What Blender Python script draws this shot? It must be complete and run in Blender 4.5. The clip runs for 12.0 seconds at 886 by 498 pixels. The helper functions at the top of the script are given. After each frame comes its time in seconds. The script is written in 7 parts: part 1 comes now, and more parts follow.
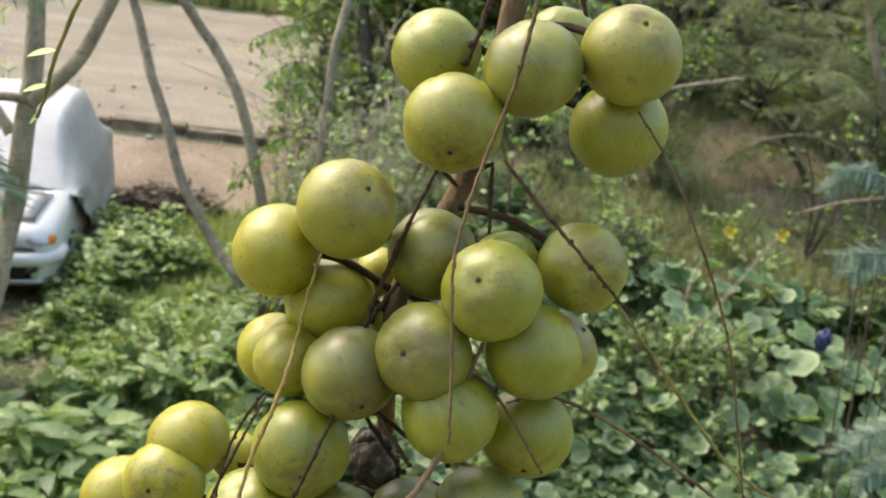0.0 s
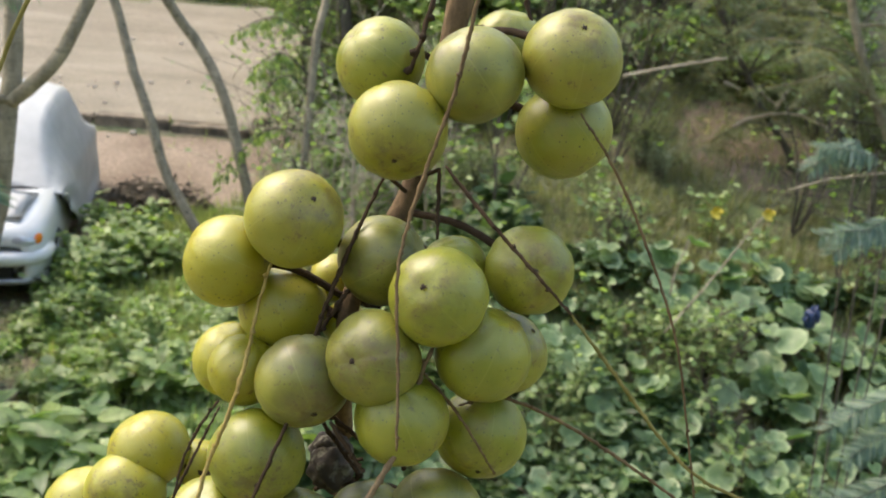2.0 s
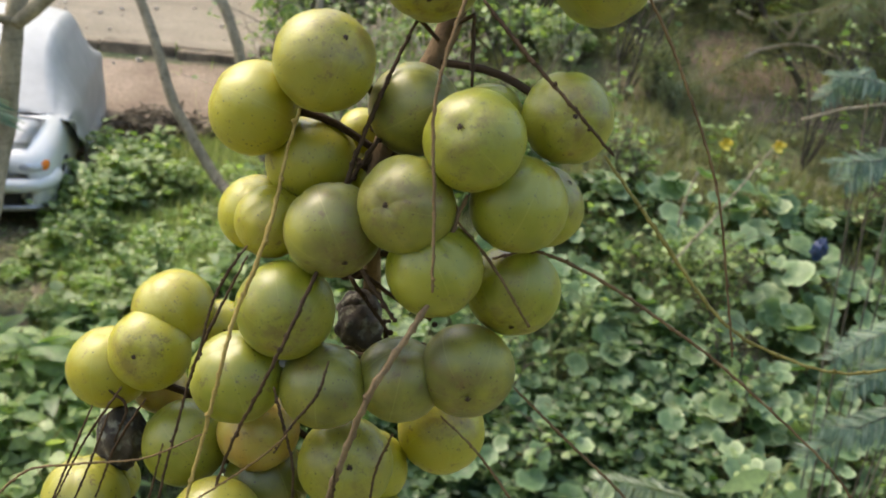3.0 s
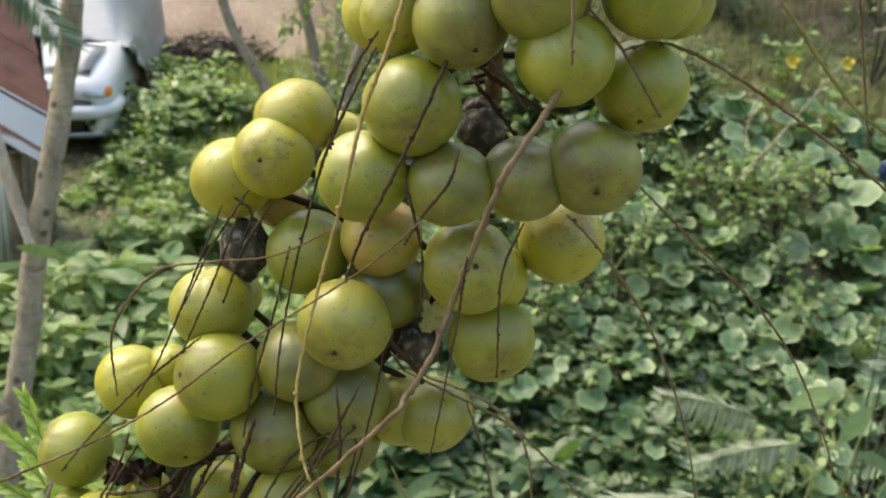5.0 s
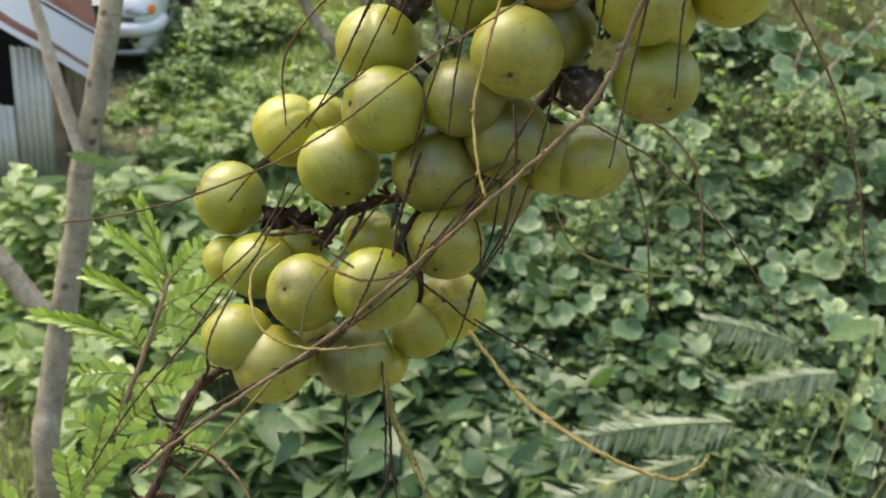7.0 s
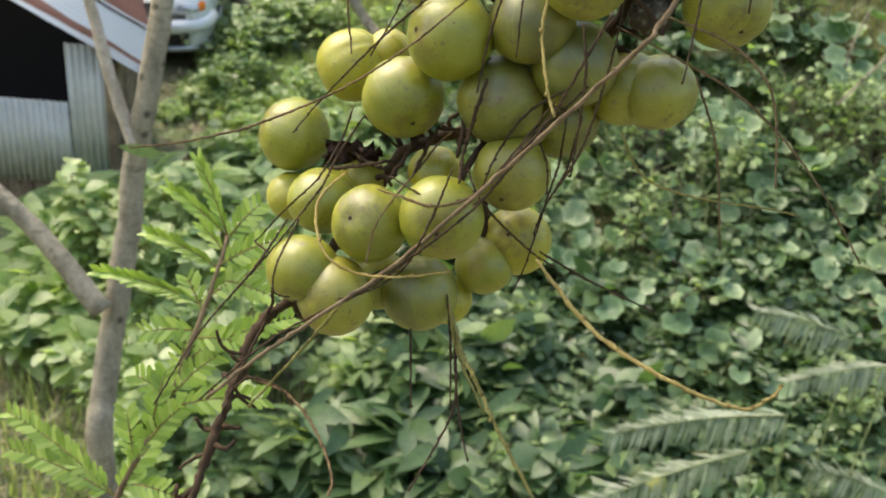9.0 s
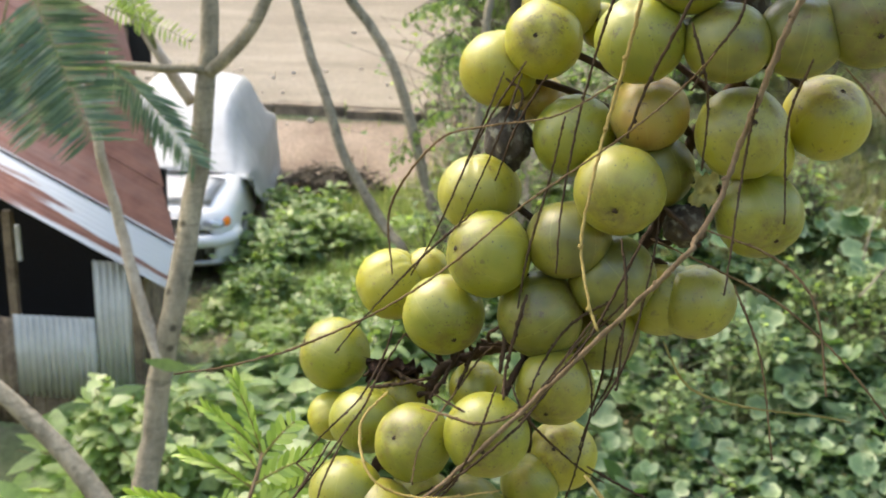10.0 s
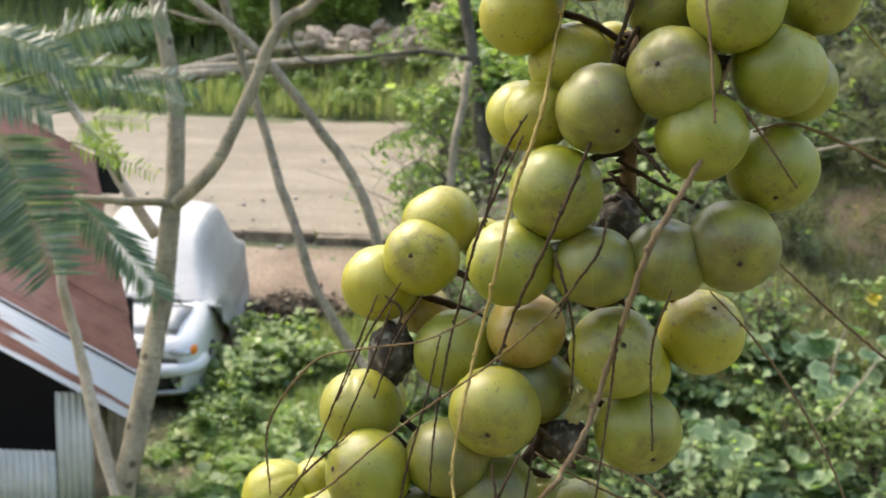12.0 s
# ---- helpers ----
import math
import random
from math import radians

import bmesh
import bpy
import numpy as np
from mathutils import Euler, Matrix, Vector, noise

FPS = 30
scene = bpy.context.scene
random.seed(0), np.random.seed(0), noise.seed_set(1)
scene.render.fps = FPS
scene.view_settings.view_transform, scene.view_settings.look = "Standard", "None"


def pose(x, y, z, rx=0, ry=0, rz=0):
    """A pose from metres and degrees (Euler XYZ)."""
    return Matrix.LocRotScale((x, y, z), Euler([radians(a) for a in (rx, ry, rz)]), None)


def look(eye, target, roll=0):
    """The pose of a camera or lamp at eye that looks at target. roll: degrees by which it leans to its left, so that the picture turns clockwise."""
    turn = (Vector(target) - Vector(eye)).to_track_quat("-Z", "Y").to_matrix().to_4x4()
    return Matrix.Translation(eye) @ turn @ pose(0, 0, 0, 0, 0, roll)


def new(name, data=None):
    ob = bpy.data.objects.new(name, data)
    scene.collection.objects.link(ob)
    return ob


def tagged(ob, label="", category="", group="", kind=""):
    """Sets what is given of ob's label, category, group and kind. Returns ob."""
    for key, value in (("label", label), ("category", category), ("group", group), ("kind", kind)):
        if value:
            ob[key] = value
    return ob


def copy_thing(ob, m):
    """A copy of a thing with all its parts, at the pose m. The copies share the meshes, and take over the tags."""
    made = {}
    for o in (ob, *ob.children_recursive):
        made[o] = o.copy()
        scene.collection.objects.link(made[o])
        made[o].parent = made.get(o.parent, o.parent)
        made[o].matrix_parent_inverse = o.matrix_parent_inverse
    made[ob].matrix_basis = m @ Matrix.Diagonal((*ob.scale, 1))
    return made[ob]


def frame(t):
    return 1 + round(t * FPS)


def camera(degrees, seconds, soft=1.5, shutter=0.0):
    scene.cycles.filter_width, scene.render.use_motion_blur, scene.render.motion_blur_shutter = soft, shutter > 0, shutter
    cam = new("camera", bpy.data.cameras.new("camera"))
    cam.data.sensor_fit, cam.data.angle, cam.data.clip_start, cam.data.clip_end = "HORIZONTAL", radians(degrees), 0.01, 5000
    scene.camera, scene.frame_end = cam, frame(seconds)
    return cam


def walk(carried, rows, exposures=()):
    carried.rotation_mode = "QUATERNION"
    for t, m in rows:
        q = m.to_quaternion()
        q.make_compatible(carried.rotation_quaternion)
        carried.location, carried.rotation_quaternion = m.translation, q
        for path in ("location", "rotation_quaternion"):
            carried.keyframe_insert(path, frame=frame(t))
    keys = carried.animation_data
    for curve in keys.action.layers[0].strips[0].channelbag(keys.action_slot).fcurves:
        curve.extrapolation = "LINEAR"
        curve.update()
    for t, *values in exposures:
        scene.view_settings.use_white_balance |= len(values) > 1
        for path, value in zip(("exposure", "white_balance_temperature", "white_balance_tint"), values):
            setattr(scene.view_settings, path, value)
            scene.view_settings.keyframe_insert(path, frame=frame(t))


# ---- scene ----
cam = camera(44, 12.0, soft=1.85)
cam.data.dof.use_dof = True
cam.data.dof.focus_distance = 0.27
cam.data.dof.aperture_fstop = 50
PATH = [
    (0, (0.06940, 0.14799, 3.90794), (0.30017, 2.04963, 3.33305), 7.70),
    (0.2, (0.05828, 0.15083, 3.90915), (0.30096, 2.05675, 3.35389), 7.02),
    (0.5, (0.05573, 0.14909, 3.90880), (0.31794, 2.05650, 3.36747), 7.31),
    (0.7, (0.05961, 0.14941, 3.90428), (0.32594, 2.05606, 3.36237), 7.06),
    (1, (0.05796, 0.14668, 3.90310), (0.32101, 2.04455, 3.32964), 6.68),
    (1.2, (0.05524, 0.14707, 3.90203), (0.32440, 2.03424, 3.29672), 6.07),
    (1.5, (0.06258, 0.14604, 3.91472), (0.32545, 2.04479, 3.34410), 6.08),
    (1.7, (0.07165, 0.14424, 3.91035), (0.33659, 2.03844, 3.32562), 5.63),
    (2, (0.07804, 0.14573, 3.91393), (0.33082, 2.03861, 3.31970), 6.32),
    (2.2, (0.07781, 0.14884, 3.91143), (0.33717, 2.03522, 3.29971), 6.23),
    (2.5, (0.07117, 0.14233, 3.89639), (0.32082, 2.01629, 3.24376), 6.99),
    (2.7, (0.07194, 0.14406, 3.89571), (0.32574, 2.00680, 3.21319), 6.82),
    (3, (0.07421, 0.14751, 3.89288), (0.32356, 1.99963, 3.18052), 6.80),
    (3.2, (0.07091, 0.14562, 3.89142), (0.30244, 1.98939, 3.15171), 6.55),
    (4.8, (0.06232, 0.13686, 3.86881), (0.22192, 1.95088, 3.04186), 5.56),
    (5, (0.06030, 0.13752, 3.86324), (0.21335, 1.94344, 3.01753), 5.34),
    (5.2, (0.05575, 0.13350, 3.85813), (0.19169, 1.93111, 2.99198), 4.95),
    (5.5, (0.05258, 0.12607, 3.85112), (0.18928, 1.90608, 2.94953), 5.29),
    (5.7, (0.05279, 0.12769, 3.84609), (0.16568, 1.90113, 2.92827), 5.07),
    (6, (0.04892, 0.12566, 3.84393), (0.15109, 1.89073, 2.90901), 4.80),
    (6.2, (0.04805, 0.12507, 3.83555), (0.13746, 1.88410, 2.88808), 4.63),
    (6.5, (0.04535, 0.11557, 3.82737), (0.14743, 1.86471, 2.86294), 5.21),
    (6.7, (0.03810, 0.11981, 3.81919), (0.12933, 1.86615, 2.84854), 4.84),
    (7, (0.03015, 0.11250, 3.81678), (0.12845, 1.86350, 2.85536), 6.25),
    (7.2, (0.02878, 0.10864, 3.81310), (0.11112, 1.86110, 2.85283), 6.25),
    (8.8, (0.01930, 0.10964, 3.80197), (0.04689, 1.84950, 2.81601), 4.55),
    (9, (0.02673, 0.10625, 3.79975), (0.03989, 1.85241, 2.82468), 4.89),
    (9.2, (0.03372, 0.10926, 3.79992), (0.03613, 1.87943, 2.86933), 4.81),
    (9.5, (0.02893, 0.10721, 3.79750), (-0.01705, 1.93340, 2.98331), 2.87),
    (9.7, (0.02463, 0.10766, 3.80492), (-0.02699, 1.96181, 3.05672), 2.50),
    (10, (0.02141, 0.10708, 3.80258), (-0.03093, 2.00148, 3.16342), 2.33),
    (10.2, (0.02657, 0.10722, 3.80269), (-0.02497, 2.00831, 3.18342), 2.50),
    (10.5, (0.02680, 0.10698, 3.80389), (-0.02376, 2.01873, 3.21854), 2.69),
    (11, (0.03317, 0.10812, 3.80911), (-0.01072, 2.03750, 3.28417), 2.26),
    (11.2, (0.03696, 0.11061, 3.81210), (-0.00866, 2.05057, 3.32749), 2.33),
    (11.5, (0.03846, 0.11026, 3.81499), (0.01303, 2.04998, 3.32836), 1.95),
    (11.7, (0.03688, 0.11270, 3.81637), (0.01962, 2.05369, 3.33419), 1.31),
    (12, (0.04460, 0.11382, 3.82734), (0.03508, 2.06912, 3.40697), 2.16),
]
walk(cam, [(t, look(eye, target, roll)) for t, eye, target, roll in PATH],
     [(0.0, 1.06, 6850, 11.5), (3.0, 0.98, 6850, 11.5), (5.0, 1.06, 6850, 11.5), (7.0, 1.09, 6800, 11.5), (9.0, 1.12, 6800, 11.5), (10.0, 1.30, 6800, 12.5), (11.0, 1.15, 6800, 12.5), (12.0, 1.18, 6800, 12.5)])

# ---- light ----
world = bpy.data.worlds.new("sky")
scene.world = world
world.use_nodes = True
wn = world.node_tree
sky = wn.nodes.new("ShaderNodeTexSky")
sky.sky_type = "NISHITA"
sky.sun_disc = False
sky.sun_elevation = radians(52)
sky.sun_rotation = radians(-50)
sky.air_density, sky.dust_density = 1.6, 4.0
wn.links.new(sky.outputs[0], wn.nodes["Background"].inputs[0])
wn.nodes["Background"].inputs[1].default_value = 0.215
sun_lamp = bpy.data.lights.new("sun", "SUN")
sun_lamp.energy, sun_lamp.angle, sun_lamp.color = 1.1, radians(24), (1.0, 0.94, 0.83)
sun = new("sun", sun_lamp)
sun.matrix_world = look((0, 0, 30), (19, -13, 0))

# ---- materials ----


def material(name):
    m = bpy.data.materials.new(name)
    m.use_nodes = True
    t = m.node_tree
    return m, t, t.nodes["Principled BSDF"]


def node(t, kind, **values):
    n = t.nodes.new("ShaderNode" + kind)
    for key, v in values.items():
        n.inputs[key].default_value = v
    return n


def ramp(t, source, stops):
    r = t.nodes.new("ShaderNodeValToRGB")
    while len(r.color_ramp.elements) < len(stops):
        r.color_ramp.elements.new(0.5)
    for e, (p, c) in zip(r.color_ramp.elements, stops):
        e.position, e.color = p, (*c, 1)
    t.links.new(source, r.inputs[0])
    return r.outputs[0]


def blend(t, factor, a, b, kind="MIX"):
    m = t.nodes.new("ShaderNodeMix")
    m.data_type, m.blend_type = "RGBA", kind
    for sock, v in ((m.inputs[0], factor), (m.inputs[6], a), (m.inputs[7], b)):
        if isinstance(v, (int, float)):
            sock.default_value = v
        elif isinstance(v, tuple):
            sock.default_value = (*v, 1)
        else:
            t.links.new(v, sock)
    return m.outputs[2]


def noisy(t, scale, detail=4.0, rough=0.55, where=None):
    n = node(t, "TexNoise", Scale=scale, Detail=detail, Roughness=rough)
    if where is None:
        where = t.nodes.new("ShaderNodeTexCoord").outputs["Object"]
    t.links.new(where, n.inputs["Vector"])
    return n.outputs["Fac"]


def bump(t, bsdf, height, strength, distance):
    b = node(t, "Bump", Strength=strength, Distance=distance)
    t.links.new(height, b.inputs["Height"])
    t.links.new(b.outputs[0], bsdf.inputs["Normal"])


def rough_surface(name, dark, light, scale, fine, roughness=0.85, depth=0.01, third=None, metallic=0.0):
    """A mottled surface: two colours in large patches, fine grain, relief."""
    m, t, b = material(name)
    big, small = noisy(t, scale), noisy(t, fine, 6)
    c = ramp(t, big, [(0.35, dark), (0.65, light)])
    if third:
        c = blend(t, ramp(t, noisy(t, scale * 2.7, 5), [(0.52, (0, 0, 0)), (0.62, (1, 1, 1))]), c, third)
    c = blend(t, 0.55, c, ramp(t, small, [(0.3, (0.45, 0.45, 0.45)), (0.7, (1.3, 1.3, 1.3))]), "MULTIPLY")
    t.links.new(c, b.inputs["Base Color"])
    b.inputs["Roughness"].default_value, b.inputs["Metallic"].default_value = roughness, metallic
    bump(t, b, small, 0.5, depth)
    return m


def leafy(name, colours, gloss=0.45, through_light=0.3, vein=0.0):
    """Leaves: each leaf of a mesh has its own shade of the colours; light shines through."""
    m, t, b = material(name)
    g = t.nodes.new("ShaderNodeNewGeometry")
    n = len(colours)
    own = t.nodes.new("ShaderNodeObjectInfo")
    both = t.nodes.new("ShaderNodeMath")
    t.links.new(g.outputs["Random Per Island"], both.inputs[0])
    t.links.new(own.outputs["Random"], both.inputs[1])
    fold = t.nodes.new("ShaderNodeMath")
    fold.operation = "FRACT"
    t.links.new(both.outputs[0], fold.inputs[0])
    c = ramp(t, fold.outputs[0], [(i / max(n - 1, 1), k) for i, k in enumerate(colours)])
    if vein:
        # deep green heart, pale crinkled margin
        rim = t.nodes.new("ShaderNodeAttribute")
        rim.attribute_name = "rim"
        c = blend(t, vein, c, ramp(t, rim.outputs["Fac"], [(0.0, (0.95, 1.0, 0.9)), (0.35, (0.62, 0.74, 0.66)), (0.72, (0.85, 0.92, 0.85)), (0.93, (1.5, 1.42, 1.5))]), "MULTIPLY")
    c = blend(t, 0.5, c, ramp(t, noisy(t, 30, 3), [(0.3, (0.6, 0.6, 0.6)), (0.7, (1.3, 1.3, 1.2))]), "MULTIPLY")
    t.links.new(c, b.inputs["Base Color"])
    b.inputs["Roughness"].default_value = gloss
    b.inputs["Specular IOR Level"].default_value = 0.5
    lit = node(t, "BsdfTranslucent")
    t.links.new(blend(t, 1.0, c, (1.1, 1.25, 0.5), "MULTIPLY"), lit.inputs[0])
    mix = node(t, "MixShader", Fac=through_light)
    t.links.new(b.outputs[0], mix.inputs[1])
    t.links.new(lit.outputs[0], mix.inputs[2])
    t.links.new(mix.outputs[0], t.nodes["Material Output"].inputs[0])
    return m


def bark(name, dark, light, scale, rings=0.0):
    m, t, b = material(name)
    co = t.nodes.new("ShaderNodeTexCoord").outputs["Object"]
    mp = t.nodes.new("ShaderNodeMapping")
    mp.inputs["Scale"].default_value = (1, 1, 0.35)
    t.links.new(co, mp.inputs[0])
    a, f = noisy(t, scale, 6, 0.65, mp.outputs[0]), noisy(t, scale * 6, 4, 0.6, co)
    c = ramp(t, a, [(0.3, dark), (0.7, light)])
    c = blend(t, 0.5, c, ramp(t, f, [(0.3, (0.5, 0.5, 0.5)), (0.7, (1.25, 1.25, 1.25))]), "MULTIPLY")
    if rings:
        band = t.nodes.new("ShaderNodeMapping")
        band.inputs["Scale"].default_value = (1, 1, 9)
        t.links.new(co, band.inputs[0])
        c = blend(t, ramp(t, noisy(t, rings, 5, 0.6, band.outputs[0]), [(0.56, (0, 0, 0)), (0.68, (0.7, 0.7, 0.7))]), c, tuple(0.6 * v for v in dark))
        knots = node(t, "TexVoronoi", Scale=rings * 1.3)
        t.links.new(co, knots.inputs["Vector"])
        c = blend(t, ramp(t, knots.outputs["Distance"], [(0.10, (0.85, 0.85, 0.85)), (0.17, (0, 0, 0))]), c, tuple(0.35 * v for v in dark))
    t.links.new(c, b.inputs["Base Color"])
    b.inputs["Roughness"].default_value = 0.85
    b.inputs["Specular IOR Level"].default_value = 0.2
    bump(t, b, a, 0.6, 0.3 / scale)
    return m


def plain(name, colour, roughness=0.5, metallic=0.0, grain=40.0, spread=0.25):
    m, t, b = material(name)
    f = ramp(t, noisy(t, grain, 5), [(0.3, (1 - spread,) * 3), (0.7, (1 + spread,) * 3)])
    t.links.new(blend(t, 1.0, colour, f, "MULTIPLY"), b.inputs["Base Color"])
    b.inputs["Roughness"].default_value, b.inputs["Metallic"].default_value = roughness, metallic
    return m


def fruit_skin(name):
    """Waxy translucent skin: own hue per fruit, six pale seams, freckles and scabs."""
    m, t, b = material(name)
    info = t.nodes.new("ShaderNodeObjectInfo")
    co = t.nodes.new("ShaderNodeTexCoord").outputs["Object"]
    shift = t.nodes.new("ShaderNodeVectorMath")
    shift.operation = "MULTIPLY_ADD"
    shift.inputs[1].default_value = (1, 1, 1)
    t.links.new(co, shift.inputs[0])
    spread = t.nodes.new("ShaderNodeMath")
    spread.operation = "MULTIPLY"
    spread.inputs[1].default_value = 57.0
    t.links.new(info.outputs["Random"], spread.inputs[0])
    t.links.new(spread.outputs[0], shift.inputs[2])
    at = shift.outputs[0]
    c = blend(t, ramp(t, noisy(t, 1.1, 3, 0.5, at), [(0.35, (0, 0, 0)), (0.7, (1, 1, 1))]), info.outputs["Color"], (0.288, 0.286, 0.034))
    c = blend(t, 0.7, info.outputs["Color"], c)
    # seams from pole to pole
    xyz = t.nodes.new("ShaderNodeSeparateXYZ")
    t.links.new(co, xyz.inputs[0])
    angle = t.nodes.new("ShaderNodeMath")
    angle.operation = "ARCTAN2"
    t.links.new(xyz.outputs[1], angle.inputs[0])
    t.links.new(xyz.outputs[0], angle.inputs[1])
    six = t.nodes.new("ShaderNodeMath")
    six.operation = "MULTIPLY"
    six.inputs[1].default_value = 3.0
    t.links.new(angle.outputs[0], six.inputs[0])
    wave = t.nodes.new("ShaderNodeMath")
    wave.operation = "COSINE"
    t.links.new(six.outputs[0], wave.inputs[0])
    seam = t.nodes.new("ShaderNodeMath")
    seam.operation = "ABSOLUTE"
    t.links.new(wave.outputs[0], seam.inputs[0])
    c = blend(t, ramp(t, seam.outputs[0], [(0.0, (0.22, 0.22, 0.22)), (0.06, (0, 0, 0))]), c, (0.40, 0.40, 0.12))
    # brown smudge round the blossom end
    end = t.nodes.new("ShaderNodeMapRange")
    for key, v in (("From Min", -0.45), ("From Max", -0.92), ("To Min", 0.0), ("To Max", 0.65)):
        end.inputs[key].default_value = v
    t.links.new(xyz.outputs[2], end.inputs["Value"])
    smudge = blend(t, 1.0, end.outputs[0], ramp(t, noisy(t, 2.6, 6, 0.7, at), [(0.42, (0, 0, 0)), (0.62, (1, 1, 1))]), "MULTIPLY")
    c = blend(t, smudge, c, (0.115, 0.068, 0.028))
    crust = blend(t, 1.0, end.outputs[0], ramp(t, noisy(t, 4.5, 7, 0.75, at), [(0.585, (0, 0, 0)), (0.63, (0.9, 0.9, 0.9))]), "MULTIPLY")
    c = blend(t, crust, c, (0.055, 0.032, 0.014))
    # russet blush, freckles and scabs
    blush = ramp(t, noisy(t, 0.8, 5, 0.6, at), [(0.58, (0, 0, 0)), (0.78, (0.45, 0.45, 0.45))])
    c = blend(t, blush, c, (0.25, 0.145, 0.045))
    cells = node(t, "TexVoronoi", Scale=7.5)
    t.links.new(at, cells.inputs["Vector"])
    freckle = ramp(t, cells.outputs["Distance"], [(0.09, (1, 1, 1)), (0.15, (0, 0, 0))])
    freckle = blend(t, 1.0, freckle, ramp(t, noisy(t, 1.7, 2, 0.5, at), [(0.34, (0, 0, 0)), (0.46, (0.95, 0.95, 0.95))]), "MULTIPLY")
    c = blend(t, freckle, c, (0.06, 0.045, 0.018))
    blots = node(t, "TexVoronoi", Scale=3.6)
    t.links.new(at, blots.inputs["Vector"])
    blot = ramp(t, blots.outputs["Distance"], [(0.05, (1, 1, 1)), (0.10, (0, 0, 0))])
    blot = blend(t, 1.0, blot, ramp(t, noisy(t, 2.3, 3, 0.6, at), [(0.46, (0, 0, 0)), (0.54, (0.95, 0.95, 0.95))]), "MULTIPLY")
    c = blend(t, blot, c, (0.045, 0.030, 0.014))
    scab = ramp(t, noisy(t, 3.2, 8, 0.75, at), [(0.585, (0, 0, 0)), (0.63, (0.6, 0.6, 0.6))])
    c = blend(t, scab, c, (0.10, 0.06, 0.025))
    t.links.new(c, b.inputs["Base Color"])
    b.inputs["Roughness"].default_value = 0.43
    b.inputs["Specular IOR Level"].default_value = 0.6
    b.inputs["Coat Weight"].default_value = 0.10
    b.inputs["Coat Roughness"].default_value = 0.35
    b.inputs["Subsurface Weight"].default_value = 0.85
    b.inputs["Subsurface Radius"].default_value = (0.8, 0.7, 0.2)
    b.inputs["Subsurface Scale"].default_value = 0.005
    bump(t, b, noisy(t, 9, 4, 0.5, at), 0.3, 0.0003)
    return m


SKIN = fruit_skin("fruit_skin")
SCAR = plain("dry_scar", (0.035, 0.022, 0.012), 0.9)
SHRIVEL = rough_surface("shrivelled_skin", (0.016, 0.012, 0.009), (0.075, 0.058, 0.04), 120, 420, 0.9, 0.001, (0.15, 0.145, 0.11))
TWIG_DARK = bark("dark_twig", (0.022, 0.013, 0.007), (0.075, 0.047, 0.024), 220)
TWIG_BROWN = bark("brown_twig", (0.06, 0.038, 0.018), (0.20, 0.135, 0.065), 220)
TWIG_OLIVE = bark("olive_twig", (0.10, 0.09, 0.02), (0.28, 0.24, 0.08), 220)
TWIG_TAN = bark("tan_twig", (0.085, 0.057, 0.030), (0.235, 0.168, 0.098), 220)
TWIG_STRAW = bark("straw_twig", (0.22, 0.155, 0.045), (0.44, 0.34, 0.12), 220)
LIMB_BARK = bark("limb_bark", (0.055, 0.035, 0.02), (0.20, 0.135, 0.075), 120)
GREY_BARK = bark("grey_bark", (0.14, 0.124, 0.088), (0.37, 0.325, 0.235), 16, 7.0)
PALE_BARK = bark("pale_bark", (0.30, 0.25, 0.19), (0.52, 0.46, 0.38), 14)
DARK_BARK = bark("dark_bark", (0.035, 0.032, 0.025), (0.13, 0.115, 0.09), 16)
SOIL = rough_surface("soil_and_weeds", (0.10, 0.125, 0.05), (0.21, 0.17, 0.11), 0.8, 14, 0.95, 0.02, (0.13, 0.17, 0.065))
BARE_SOIL = rough_surface("bare_earth", (0.175, 0.13, 0.092), (0.27, 0.215, 0.16), 1.2, 18, 0.95, 0.02)
BANK_SOIL = rough_surface("bank_earth", (0.12, 0.092, 0.064), (0.23, 0.172, 0.122), 1.6, 14, 0.95, 0.03, (0.085, 0.095, 0.04))


def worn_road():
    """Dusty gravel with wheel ruts and streaks running along the road."""
    m, t, b = material("dusty_road")
    co = t.nodes.new("ShaderNodeTexCoord").outputs["Object"]
    mp = t.nodes.new("ShaderNodeMapping")
    mp.inputs["Scale"].default_value = (0.22, 1, 1)
    t.links.new(co, mp.inputs[0])
    rut, patch, grit = noisy(t, 1.7, 5, 0.6, mp.outputs[0]), noisy(t, 0.8, 5, 0.6, co), noisy(t, 22, 6, 0.7, co)
    c = ramp(t, rut, [(0.30, (0.185, 0.160, 0.120)), (0.5, (0.232, 0.204, 0.156)), (0.70, (0.28, 0.252, 0.200))])
    c = blend(t, ramp(t, patch, [(0.5, (0, 0, 0)), (0.68, (0.6, 0.6, 0.6))]), c, (0.20, 0.168, 0.13))
    c = blend(t, 0.6, c, ramp(t, grit, [(0.3, (0.55, 0.55, 0.55)), (0.7, (1.3, 1.3, 1.3))]), "MULTIPLY")
    t.links.new(c, b.inputs["Base Color"])
    b.inputs["Roughness"].default_value = 0.95
    bump(t, b, grit, 0.6, 0.03)
    return m


